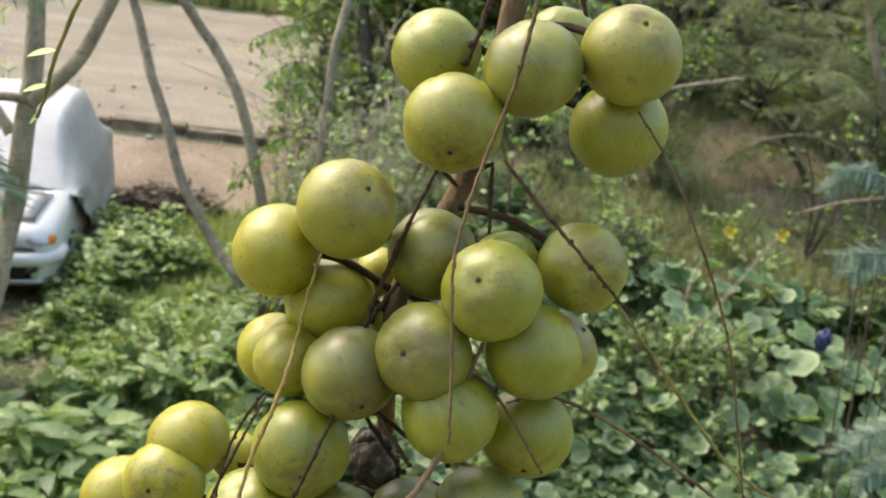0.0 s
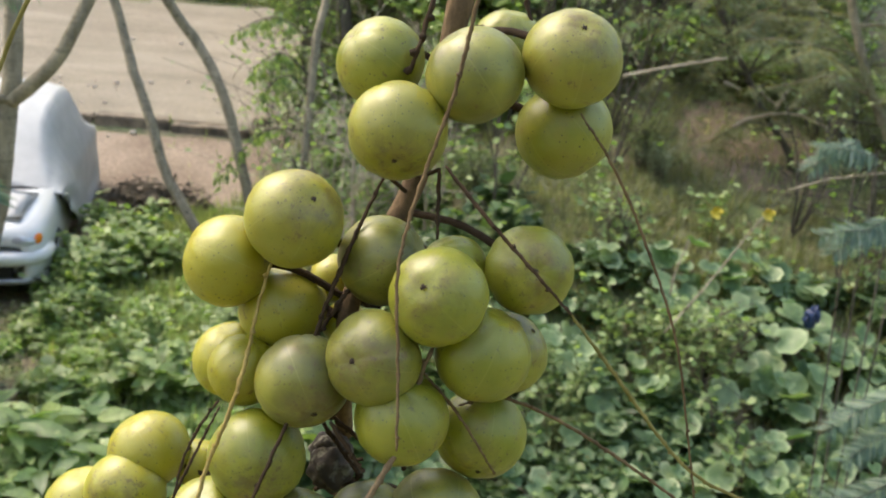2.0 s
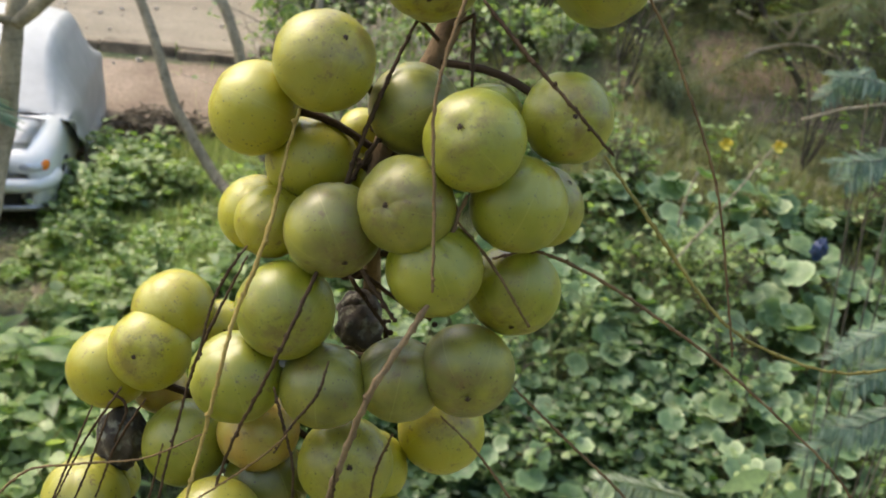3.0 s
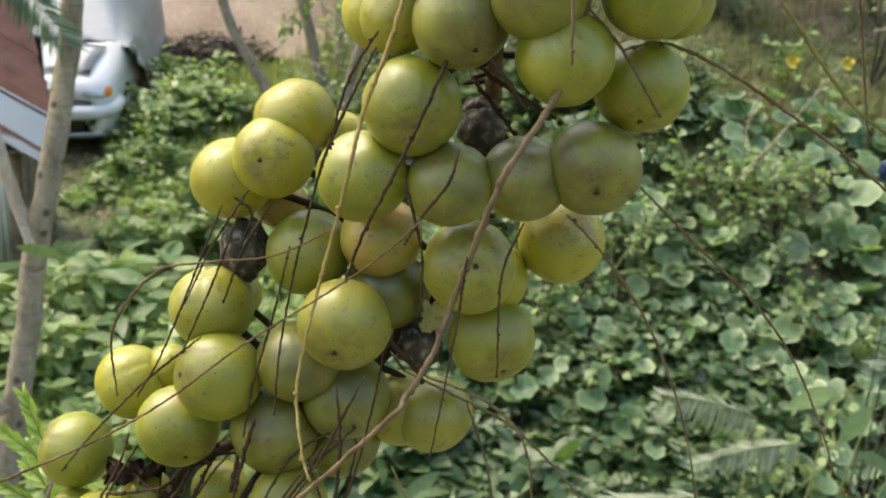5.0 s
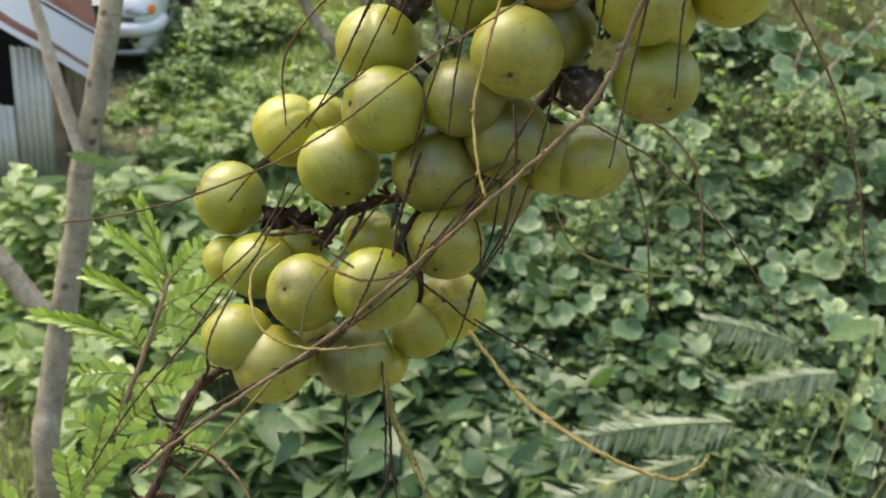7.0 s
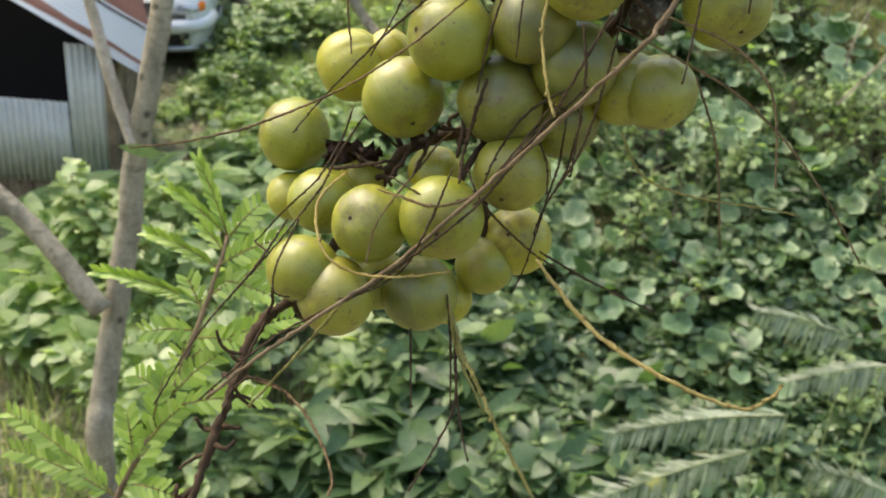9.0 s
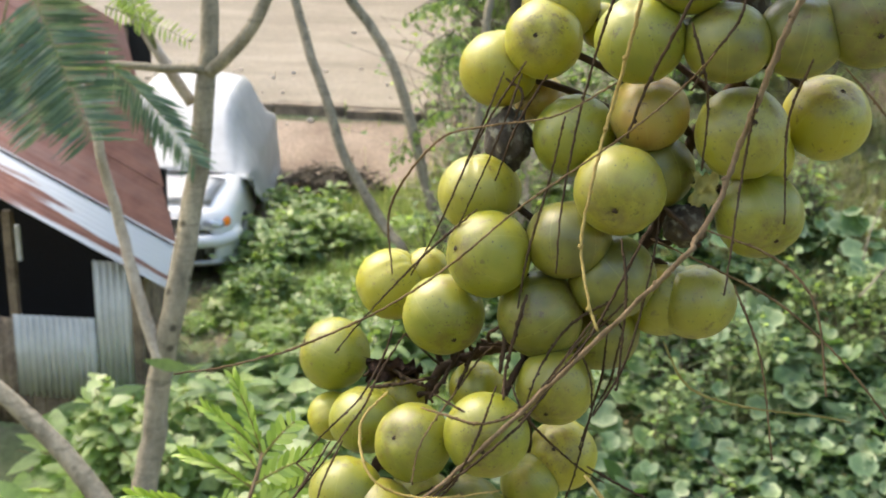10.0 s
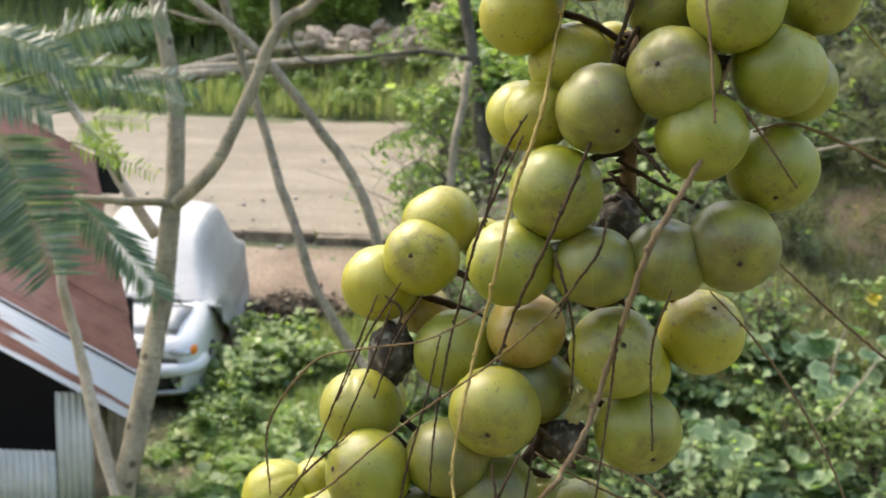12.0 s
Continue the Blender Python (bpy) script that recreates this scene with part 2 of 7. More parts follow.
ROAD = worn_road()
GRASS = leafy("grass_blades", [(0.155, 0.205, 0.085), (0.235, 0.295, 0.13), (0.32, 0.365, 0.19), (0.42, 0.40, 0.27)], 0.55, 0.48)
SHRUB_LEAF = leafy("shrub_leaves", [(0.107, 0.170, 0.073), (0.180, 0.266, 0.110), (0.258, 0.351, 0.147), (0.370, 0.447, 0.195)], 0.42, 0.48)
PALE_LEAF = leafy("pale_leaves", [(0.17, 0.245, 0.095), (0.28, 0.37, 0.155), (0.41, 0.475, 0.25)], 0.42, 0.48)
CREEPER_LEAF = leafy("creeper_leaves", [(0.10, 0.17, 0.078), (0.152, 0.232, 0.113), (0.205, 0.282, 0.145), (0.28, 0.34, 0.19)], 0.5, 0.35, 0.85)
LANCE_LEAF = leafy("lance_leaves", [(0.040, 0.080, 0.030), (0.065, 0.120, 0.045), (0.105, 0.170, 0.065), (0.17, 0.235, 0.10)], 0.42, 0.4)
OLIVE_BLADE = leafy("dry_grass_blades", [(0.14, 0.155, 0.085), (0.21, 0.215, 0.125), (0.30, 0.285, 0.185), (0.23, 0.26, 0.15)], 0.6, 0.4)
FEATHER_LEAF = leafy("feather_leaflets", [(0.165, 0.21, 0.14), (0.24, 0.285, 0.205), (0.36, 0.395, 0.31)], 0.45, 0.4)
FROND_LEAF = leafy("frond_leaflets", [(0.055, 0.105, 0.07), (0.085, 0.145, 0.10), (0.14, 0.205, 0.145), (0.25, 0.31, 0.235)], 0.36, 0.35)
SPRIG_LEAF = leafy("sprig_leaflets", [(0.20, 0.30, 0.05), (0.30, 0.42, 0.08), (0.46, 0.56, 0.15)], 0.36, 0.35)
# paler than real leaves: distance haze over the woods is put into the colour
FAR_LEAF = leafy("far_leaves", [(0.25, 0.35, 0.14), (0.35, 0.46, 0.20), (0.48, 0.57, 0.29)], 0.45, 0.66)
WOOD_LEAF = leafy("woodland_leaves", [(0.07, 0.098, 0.050), (0.12, 0.155, 0.075), (0.18, 0.212, 0.105), (0.25, 0.265, 0.14)], 0.5, 0.4)
FERN_STALK = bark("fern_stalk", (0.12, 0.16, 0.06), (0.24, 0.28, 0.12), 60)
LITTER = leafy("leaf_litter", [(0.07, 0.11, 0.04), (0.16, 0.13, 0.07), (0.14, 0.20, 0.07), (0.26, 0.20, 0.12), (0.20, 0.28, 0.10)], 0.6, 0.25)
PEBBLE = plain("road_pebble", (0.40, 0.36, 0.30), 0.95, 0.0, 2, 0.3)
# brown stone, darkened so its colour holds the shadow line below the road
KERB = rough_surface("dark_kerb", (0.07, 0.06, 0.045), (0.22, 0.18, 0.13), 4, 30, 0.95, 0.01)
DRY = rough_surface("dry_brushwood", (0.04, 0.033, 0.022), (0.15, 0.122, 0.08), 6, 40, 0.9, 0.005)
LOG = bark("weathered_log", (0.26, 0.21, 0.15), (0.50, 0.43, 0.33), 9)
STONE = rough_surface("field_stone", (0.26, 0.20, 0.15), (0.52, 0.43, 0.34), 5, 30, 0.9, 0.01)
YELLOW = plain("flower_petal", (0.70, 0.58, 0.10), 0.6)
BLUE = plain("blue_plastic", (0.012, 0.028, 0.085), 0.4)
PALE_WEB = plain("cobweb_fluff", (0.36, 0.36, 0.34), 0.9)
PALE_BRACT = plain("pale_bract", (0.52, 0.50, 0.22), 0.7, 0.0, 300)
DRIED = rough_surface("dried_petal", (0.022, 0.012, 0.008), (0.085, 0.045, 0.028), 300, 900, 0.9, 0.0006)
GOURD = plain("gourd_skin", (0.30, 0.30, 0.05), 0.45)
DEAD_STICK = bark("bleached_stick", (0.26, 0.22, 0.16), (0.46, 0.40, 0.31), 30)
SHEET = plain("zinc_wall", (0.48, 0.485, 0.455), 0.5, 0.1, 5, 0.14)
WALL_WOOD = rough_surface("shed_boards", (0.10, 0.07, 0.045), (0.24, 0.18, 0.12), 5, 40, 0.9, 0.004)
NEAR_BLACK = plain("near_black", (0.012, 0.012, 0.013), 0.9)
PAINT = plain("car_paint", (0.66, 0.67, 0.66), 0.22, 0.05, 60, 0.03)
COVER = plain("car_cover_cloth", (0.37, 0.385, 0.385), 0.55, 0.0, 5, 0.10)
BLACK = plain("black_plastic", (0.015, 0.015, 0.016), 0.5)
LENS = plain("lamp_lens", (0.55, 0.57, 0.6), 0.12, 0.4, 30, 0.1)
AMBER = plain("amber_lens", (0.85, 0.22, 0.02), 0.2)
RUBBER = plain("tyre_rubber", (0.02, 0.02, 0.021), 0.8)
STEEL = plain("wheel_steel", (0.4, 0.4, 0.41), 0.4, 0.8)
TAG = plain("plate", (0.6, 0.6, 0.58), 0.5)


def rusty_roof():
    """Old corrugated sheet: rust all over but for zinc left bare along the eave, in streaks down the slope."""
    m, t, b = material("rusty_roof_sheet")
    co = t.nodes.new("ShaderNodeTexCoord").outputs["Object"]
    mp = t.nodes.new("ShaderNodeMapping")
    mp.inputs["Scale"].default_value = (0.55, 5.0, 0.55)
    t.links.new(co, mp.inputs[0])
    streak = noisy(t, 1.3, 8, 0.62, mp.outputs[0])
    rust = ramp(t, noisy(t, 5, 6, 0.6, co), [(0.3, (0.15, 0.054, 0.031)), (0.7, (0.27, 0.115, 0.072))])
    rust = blend(t, ramp(t, streak, [(0.5, (0, 0, 0)), (0.7, (0.4, 0.4, 0.4))]), rust, (0.30, 0.20, 0.165))
    xyz = t.nodes.new("ShaderNodeSeparateXYZ")
    t.links.new(co, xyz.inputs[0])

    def between(source, low, high, to_low, to_high):
        n = t.nodes.new("ShaderNodeMapRange")
        for key, v in (("From Min", low), ("From Max", high), ("To Min", to_low), ("To Max", to_high)):
            n.inputs[key].default_value = v
        t.links.new(source, n.inputs["Value"])
        return n.outputs[0]

    def plus(p, q):
        n = t.nodes.new("ShaderNodeMath")
        t.links.new(p, n.inputs[0])
        t.links.new(q, n.inputs[1])
        return n.outputs[0]

    # rows of the sheet up from the eave: a pale lip, a rusty strip, bare zinc, then rust
    rows = ramp(t, between(xyz.outputs[1], -0.24, 0.40, 0, 1), [(0.0, (0.5,) * 3), (0.10, (0.46,) * 3), (0.24, (0.36,) * 3), (0.36, (0.62,) * 3), (0.90, (0.70,) * 3), (0.98, (0.2,) * 3)])
    amount = plus(plus(streak, between(xyz.outputs[0], -0.9, 0.7, -0.66, -0.34)), rows)
    c = blend(t, ramp(t, amount, [(0.60, (0, 0, 0)), (0.68, (0.92, 0.92, 0.92))]), rust, (0.60, 0.61, 0.60))
    t.links.new(c, b.inputs["Base Color"])
    b.inputs["Roughness"].default_value = 0.6
    bump(t, b, noisy(t, 40, 4, 0.5, co), 0.2, 0.002)
    return m


ROOF = rusty_roof()

# ---- building helpers ----


def part(name, mesh_or_bm, mat, parent=None, label="", smooth=True):
    """Links a bmesh or a mesh as one object under a thing or a part."""
    if isinstance(mesh_or_bm, bmesh.types.BMesh):
        me = bpy.data.meshes.new(name)
        mesh_or_bm.to_mesh(me)
        mesh_or_bm.free()
    else:
        me = mesh_or_bm
    if not me.materials:
        me.materials.append(mat)
    if smooth:
        me.shade_smooth()
    ob = new(name, me)
    ob.parent = parent
    if label:
        ob["label"] = label
    return ob


def thing(name, at=(0, 0, 0), turn=0.0):
    ob = new(name)
    ob.matrix_world = pose(*at, 0, 0, turn)
    ob.empty_display_size = 0.1
    return ob


def mesh_of(name, verts, faces):
    me = bpy.data.meshes.new(name)
    me.from_pydata(verts, [], faces)
    me.update()
    return me


def smooth_line(pts, steps=5):
    """Points on a smooth line through pts."""
    p = [Vector(q) for q in pts]
    p = [p[0] * 2 - p[1], *p, p[-1] * 2 - p[-2]]
    out = []
    for i in range(1, len(p) - 2):
        for k in range(steps):
            s = k / steps
            out.append(0.5 * ((2 * p[i]) + (p[i + 1] - p[i - 1]) * s + (2 * p[i - 1] - 5 * p[i] + 4 * p[i + 1] - p[i + 2]) * s * s
                              + (3 * p[i] - p[i - 1] - 3 * p[i + 1] + p[i + 2]) * s**3))
    out.append(p[-2])
    return out


def tube(bm, pts, r0, r1, sides=8, steps=5, wobble=0.0, knots=0.0):
    """A tapered round limb along a smooth line through pts."""
    line = smooth_line(pts, steps) if steps > 1 else [Vector(q) for q in pts]
    rings, n = [], len(line)
    side = None
    for i, c in enumerate(line):
        ahead = (line[min(i + 1, n - 1)] - line[max(i - 1, 0)]).normalized()
        if side is None:
            side = ahead.orthogonal().normalized()
        side = (side - ahead * side.dot(ahead)).normalized()
        other = ahead.cross(side)
        r = r0 + (r1 - r0) * i / (n - 1)
        r *= 1 + knots * (noise.noise(c * (0.6 / max(r0, 1e-4))) * 1.6) + (knots * 0.9 if knots and i % 3 == 0 else 0)
        c = c + (side * noise.noise(c * (0.25 / max(r0, 1e-4))) + other * noise.noise(c * (0.25 / max(r0, 1e-4)) + Vector((7, 3, 1)))) * wobble
        rings.append([bm.verts.new(c + (side * math.cos(a) + other * math.sin(a)) * r) for a in (2 * math.pi * k / sides for k in range(sides))])
    for a, b in zip(rings, rings[1:]):
        for k in range(sides):
            bm.faces.new((a[k], a[(k + 1) % sides], b[(k + 1) % sides], b[k]))
    bm.faces.new(rings[0][::-1])
    bm.faces.new(rings[-1])
    return bm


def box(bm, x0, x1, y0, y1, z0, z1, bevel=0.0):
    m = Matrix.Translation(((x0 + x1) / 2, (y0 + y1) / 2, (z0 + z1) / 2)) @ Matrix.Diagonal((x1 - x0, y1 - y0, z1 - z0, 1))
    made = bmesh.ops.create_cube(bm, size=1, matrix=m)
    if bevel:
        edges = {e for v in made["verts"] for e in v.link_edges}
        bmesh.ops.bevel(bm, geom=list(edges), offset=bevel, segments=2, affect="EDGES")
    return bm


# leaf outlines: x along the leaf, y across, z up
def oval_leaf(fold=0.18, droop=0.25, wide=0.42):
    v = [(0, 0, 0)]
    for x, w in ((0.22, 0.75), (0.5, 1.0), (0.78, 0.62)):
        z = -droop * x * x
        v += [(x, -wide * w, z + fold * w * wide), (x, 0, z), (x, wide * w, z + fold * w * wide)]
    v.append((1, 0, -droop))
    f = [(0, 2, 1), (0, 3, 2), (1, 2, 5, 4), (2, 3, 6, 5), (4, 5, 8, 7), (5, 6, 9, 8), (7, 8, 10), (8, 9, 10)]
    return np.array(v, float), f


def round_leaf(cup=0.22, seed=0):
    """A round scalloped leaf with a notch at its stalk; rim runs from 0 at the stalk to 1 at the edge."""
    rnd = random.Random(seed)
    v, n = [(0.46, 0, -0.03)], 14
    for ring in (0.62, 1.0):
        for k in range(n):
            a = 2 * math.pi * k / n
            scallop = (0.055 if k % 2 else -0.055) * (ring > 0.9) + rnd.uniform(-0.04, 0.04)
            r = 0.5 * ring * (1 + scallop)
            if k == 7:
                r *= 0.45 if ring > 0.9 else 0.7
            lift = cup * ring * ring * 0.5 + ring * (0.05 * math.sin(2 * a + seed) + 0.035 * math.sin(5 * a + 2 * seed) + rnd.uniform(-0.03, 0.03))
            v.append((0.46 + r * math.cos(a), r * math.sin(a), lift))
    f = [(0, 1 + k, 1 + (k + 1) % n) for k in range(n)]
    f += [(1 + k, 1 + n + k, 1 + n + (k + 1) % n, 1 + (k + 1) % n) for k in range(n)]
    return np.array(v, float), f


ROUND_RIM = [0.0] + [0.62] * 14 + [1.0] * 14


def give_rim(me, rim, copies=1):
    me.attributes.new("rim", "FLOAT", "POINT").data.foreach_set("value", np.tile(np.array(rim, np.float32), copies))
    return me


def leaflet():
    v = [(0, 0, 0), (0.45, -0.16, 0.03), (0.5, 0, 0), (0.45, 0.16, 0.03), (1, 0, -0.06)]
    return np.array(v, float), [(0, 2, 1), (0, 3, 2), (1, 2, 4), (2, 3, 4)]


def slim_leaflet(w=0.036):
    v = [(0, -0.3 * w, 0), (0, 0.3 * w, 0), (0.5, -w, 0.012), (0.5, w, 0.012), (1, 0, -0.05)]
    return np.array(v, float), [(0, 1, 3, 2), (2, 3, 4)]


def blade():
    v = [(0, -0.035, 0), (0, 0.035, 0), (0.55, -0.028, -0.05), (0.55, 0.028, -0.05), (1, 0, -0.28)]
    return np.array(v, float), [(0, 1, 3, 2), (2, 3, 4)]


def foliage(name, shape, rows):
    """One mesh of many leaves. rows: place, way of the leaf, up, size."""
    tv, tf = shape
    n = len(rows)
    at, way, up = (np.array([r[i] for r in rows], float) for i in range(3))
    size = np.array([r[3] for r in rows], float)
    way /= np.linalg.norm(way, axis=1, keepdims=True) + 1e-9
    side = np.cross(up, way)
    side /= np.linalg.norm(side, axis=1, keepdims=True) + 1e-9
    top = np.cross(way, side)
    basis = np.stack([way, side, top], 1) * size[:, None, None]
    verts = (np.einsum("kc,ncd->nkd", tv, basis) + at[:, None, :]).reshape(-1, 3)
    k = len(tv)
    faces = [tuple(i + k * j for i in f) for j in range(n) for f in tf]
    return mesh_of(name, verts.tolist(), faces)


def around(rnd, upward=0.3):
    a, z = rnd.uniform(0, 2 * math.pi), rnd.uniform(-0.4, 1) * 0.7 + upward
    return Vector((math.cos(a), math.sin(a), z)).normalized()


def leaf_up(rnd, lean=0.6):
    return Vector((rnd.gauss(0, lean), rnd.gauss(0, lean), 1)).normalized()


# ---- the ground ----
# behind y = -3 an unseen hill is added, keeping sky off the fruit
LEFT = [(-400, 160), (-40, 24), (-3.0, 2.6), (0.5, 2.2), (2.6, -0.9), (5, -0.95), (8, -0.62), (10.5, -0.40), (15, -0.30), (16.8, 0.14), (17.1, 0.30),
        (24, 1.40), (26, 1.75), (30, 3.6), (60, 20), (400, 150)]
RIGHT = [(-400, 160), (-40, 24), (-3.0, 2.6), (0.5, 2.2), (2.6, -0.9), (5.4, -0.85), (6.4, -0.55), (9.7, 0.95), (13, 1.75), (16, 3.1), (20, 5.2), (60, 24), (400, 150)]


def profile(rows, y):
    for (y0, z0), (y1, z1) in zip(rows, rows[1:]):
        if y <= y1:
            return z0 + (z1 - z0) * (y - y0) / (y1 - y0)
    return rows[-1][1]


def height(x, y):
    """The lie of the land: a yard and road to one side, a steep bank to the other; behind, an added unseen hillside."""
    edge = 0.2 if y < 13 else 0.2 - 1.0 * min(1, (y - 13) / 4)
    s = min(1, max(0, (x - edge) / 2.4))
    s = s * s * (3 - 2 * s)
    z = profile(LEFT, y) * (1 - s) + profile(RIGHT, y) * s
    rough = 0.10 * noise.noise(Vector((x * 0.9, y * 0.9, 0))) + 0.035 * noise.noise(Vector((x * 3.1, y * 3.1, 5)))
    return z + rough * (0.25 if (x < -0.4 and 10 < y < 25) else 1)


def steps_of(near, far, fine, grow):
    out, v, d = [0.0], 0.0, fine
    while v < far:
        v += d
        if v > near:
            d *= grow
        out.append(v)
    return out


def build_ground():
    ys = [-v for v in steps_of(1, 300, 1.0, 1.35)[:0:-1]] + steps_of(26, 390, 0.16, 1.10)
    half = steps_of(9, 300, 0.20, 1.15)
    xs = [-v for v in half[:0:-1]] + half
    verts = [(x, y, height(x, y)) for y in ys for x in xs]
    w = len(xs)
    faces = [(j * w + i, j * w + i + 1, (j + 1) * w + i + 1, (j + 1) * w + i) for j in range(len(ys) - 1) for i in range(w - 1)]
    tagged(part("ground", mesh_of("ground", verts, faces), SOIL), "weedy brown soil sloping down to a yard", "ground", kind="structure")


build_ground()


def strip(name, mat, inside, lift, label, cell=0.2, x0=-14, x1=6, y0=9, y1=26):
    """A sheet of another surface lying on the ground where inside(x, y) holds."""
    verts, faces, index = [], [], {}

    def corner(i, j):
        if (i, j) not in index:
            x, y = x0 + i * cell, y0 + j * cell
            index[i, j] = len(verts)
            verts.append((x, y, height(x, y) + lift))
        return index[i, j]

    for j in range(int((y1 - y0) / cell)):
        for i in range(int((x1 - x0) / cell)):
            if inside(x0 + (i + 0.5) * cell, y0 + (j + 0.5) * cell):
                faces.append((corner(i, j), corner(i + 1, j), corner(i + 1, j + 1), corner(i, j + 1)))
    tagged(part(name, mesh_of(name, verts, faces), mat), label, name, kind="structure")


def wavy(x, k=1.0):
    return 0.35 * noise.noise(Vector((x * 0.7, k * 9, 2))) + 0.12 * noise.noise(Vector((x * 2.9, k * 5, 3)))


strip("road", ROAD, lambda x, y: 17.25 < y < 24 + wavy(x) and x < 0.5 + 2 * wavy(y, 2), 0.02, "pale dusty gravel road crossing behind the yard")
strip("yard", BARE_SOIL, lambda x, y: 13.3 + wavy(x, 3) + max(0, x + 2.4) * 1.0 < y < 16.9 and x < -0.9 + 0.45 * (y - 14.5) + wavy(y, 4), 0.015, "bare reddish earth yard below the road")

strip("bare_bank", BANK_SOIL, lambda x, y: ((x - 5.2) / (0.9 + wavy(y, 6))) ** 2 + ((y - 12.3) / (1.2 + wavy(x, 7))) ** 2 < 1, 0.02, "bare brown earth showing on the bank", x0=3, x1=8)


def build_kerb():
    bm = bmesh.new()
    rnd = random.Random(3)
    x = -12.0
    while x < 0.2:
        w = rnd.uniform(0.5, 1.3)
        z = height(x + w / 2, 17.3)
        box(bm, x, x + w - 0.03, 16.95 + rnd.uniform(-0.05, 0.05), 17.3, z - 0.5, z + rnd.uniform(-0.02, 0.05), 0.02)
        x += w
    tagged(part("kerb", bm, KERB, smooth=False), "crumbling stone edge between road and yard, darkened for its shadow gap", "kerb", kind="structure")


build_kerb()

# ---- fruit ----
UPPER = [
    (0.0933, 0.4103, 3.8768, 0.0111, 0, 21, -36),
    (0.1144, 0.3962, 3.8777, 0.0119, 3, 3, -51),
    (0.1370, 0.3979, 3.8832, 0.0120, 2, -88, 50),
    (0.0979, 0.3949, 3.8636, 0.0119, 2, -96, -30),
    (0.1396, 0.4076, 3.8643, 0.0123, 0, -9, -46),
    (0.1271, 0.4297, 3.8811, 0.0101, 0, 122, -82),
]
SHOULDER = [
    (0.0756, 0.3882, 3.8425, 0.0117, 2, -58, 42),
    (0.0606, 0.3968, 3.8285, 0.0114, 1, 4, -24),
    (0.0743, 0.4004, 3.8161, 0.0113, 1, -6, -74),
    (0.0971, 0.3951, 3.8317, 0.0112, 3, 159, -35),
    (0.1085, 0.3720, 3.8318, 0.0114, 0, -121, 28),
    (0.1140, 0.3913, 3.8316, 0.0088, 0, 22, -29),
    (0.1306, 0.3841, 3.8354, 0.0107, 0, -93, 17),
    (0.0956, 0.3737, 3.8155, 0.0113, 3, -124, 14),
    (0.1206, 0.3760, 3.8170, 0.0115, 0, 161, -69),
    (0.1283, 0.3857, 3.8138, 0.0101, 0, -26, 51),
    (0.0866, 0.4110, 3.8207, 0.0066, 1, 158, -52),
    (0.0896, 0.4018, 3.8123, 0.0059, 1, 64, -58),
]
MIDDLE = [
    (0.0801, 0.3798, 3.8062, 0.0114, 3, -70, -26),
    (0.0660, 0.3914, 3.8029, 0.0089, 1, 165, -64),
    (0.0626, 0.3989, 3.8021, 0.0099, 1, 43, -74),
    (0.1031, 0.3724, 3.8014, 0.0112, 0, 24, -64),
    (0.1240, 0.3840, 3.7928, 0.0115, 0, -97, -37),
    (0.0420, 0.4075, 3.7714, 0.0110, 1, -10, -59),
    (0.0376, 0.3993, 3.7636, 0.0106, 1, -107, 13),
    (0.0264, 0.4066, 3.7542, 0.0111, 1, 17, -83),
    (0.0707, 0.3810, 3.7853, 0.0119, 0, -86, -9),
    (0.0603, 0.3813, 3.7670, 0.0114, 0, 57, -64),
    (0.0542, 0.4105, 3.7664, 0.0068, 1, -178, -76),
    (0.0385, 0.4140, 3.7450, 0.0075, 4, 20, -60),
    (0.0809, 0.3781, 3.7675, 0.0109, 3, 59, -77),
]
WAIST = [
    (0.0986, 0.3794, 3.7697, 0.0107, 3, 107, -74),
    (0.1141, 0.3770, 3.7743, 0.0117, 3, -93, -13),
    (0.1128, 0.3957, 3.7468, 0.0117, 1, -75, 54),
    (0.0473, 0.3969, 3.7388, 0.0117, 0, -8, -45),
    (0.0658, 0.3912, 3.7469, 0.0107, 4, 59, -60),
    (0.0687, 0.3935, 3.7306, 0.0114, 3, -14, -76),
    (0.0878, 0.3804, 3.7449, 0.0120, 2, -87, 28),
    (0.0949, 0.3918, 3.7372, 0.0102, 1, 139, -58),
    (0.0959, 0.3844, 3.7226, 0.0117, 0, -73, -23),
    (0.0578, 0.3749, 3.7301, 0.0118, 2, -101, -15),
    (0.0468, 0.3838, 3.7136, 0.0118, 3, -64, -75),
    (0.0225, 0.3951, 3.7219, 0.0114, 2, -14, -81),
    (0.0266, 0.4065, 3.7202, 0.0083, 1, -155, -68),
]
LOWER = [
    (0.0260, 0.3820, 3.7091, 0.0119, 0, -151, 15),
    (-0.0013, 0.4070, 3.6899, 0.0109, 1, 169, -49),
    (0.0146, 0.3879, 3.6889, 0.0116, 0, -70, -22),
    (-0.0175, 0.4032, 3.6684, 0.0110, 0, -173, 24),
    (0.0087, 0.4086, 3.6944, 0.0068, 1, 38, -68),
    (0.0407, 0.3833, 3.6921, 0.0122, 3, -2, 34),
    (0.0591, 0.3837, 3.7037, 0.0120, 3, 20, -52),
    (0.0829, 0.3881, 3.6962, 0.0112, 2, -17, -70),
    (0.0746, 0.3916, 3.6954, 0.0108, 2, -9, -49),
    (0.0583, 0.3916, 3.6845, 0.0113, 3, 97, -85),
    (0.0455, 0.3753, 3.6747, 0.0108, 2, -107, -27),
]
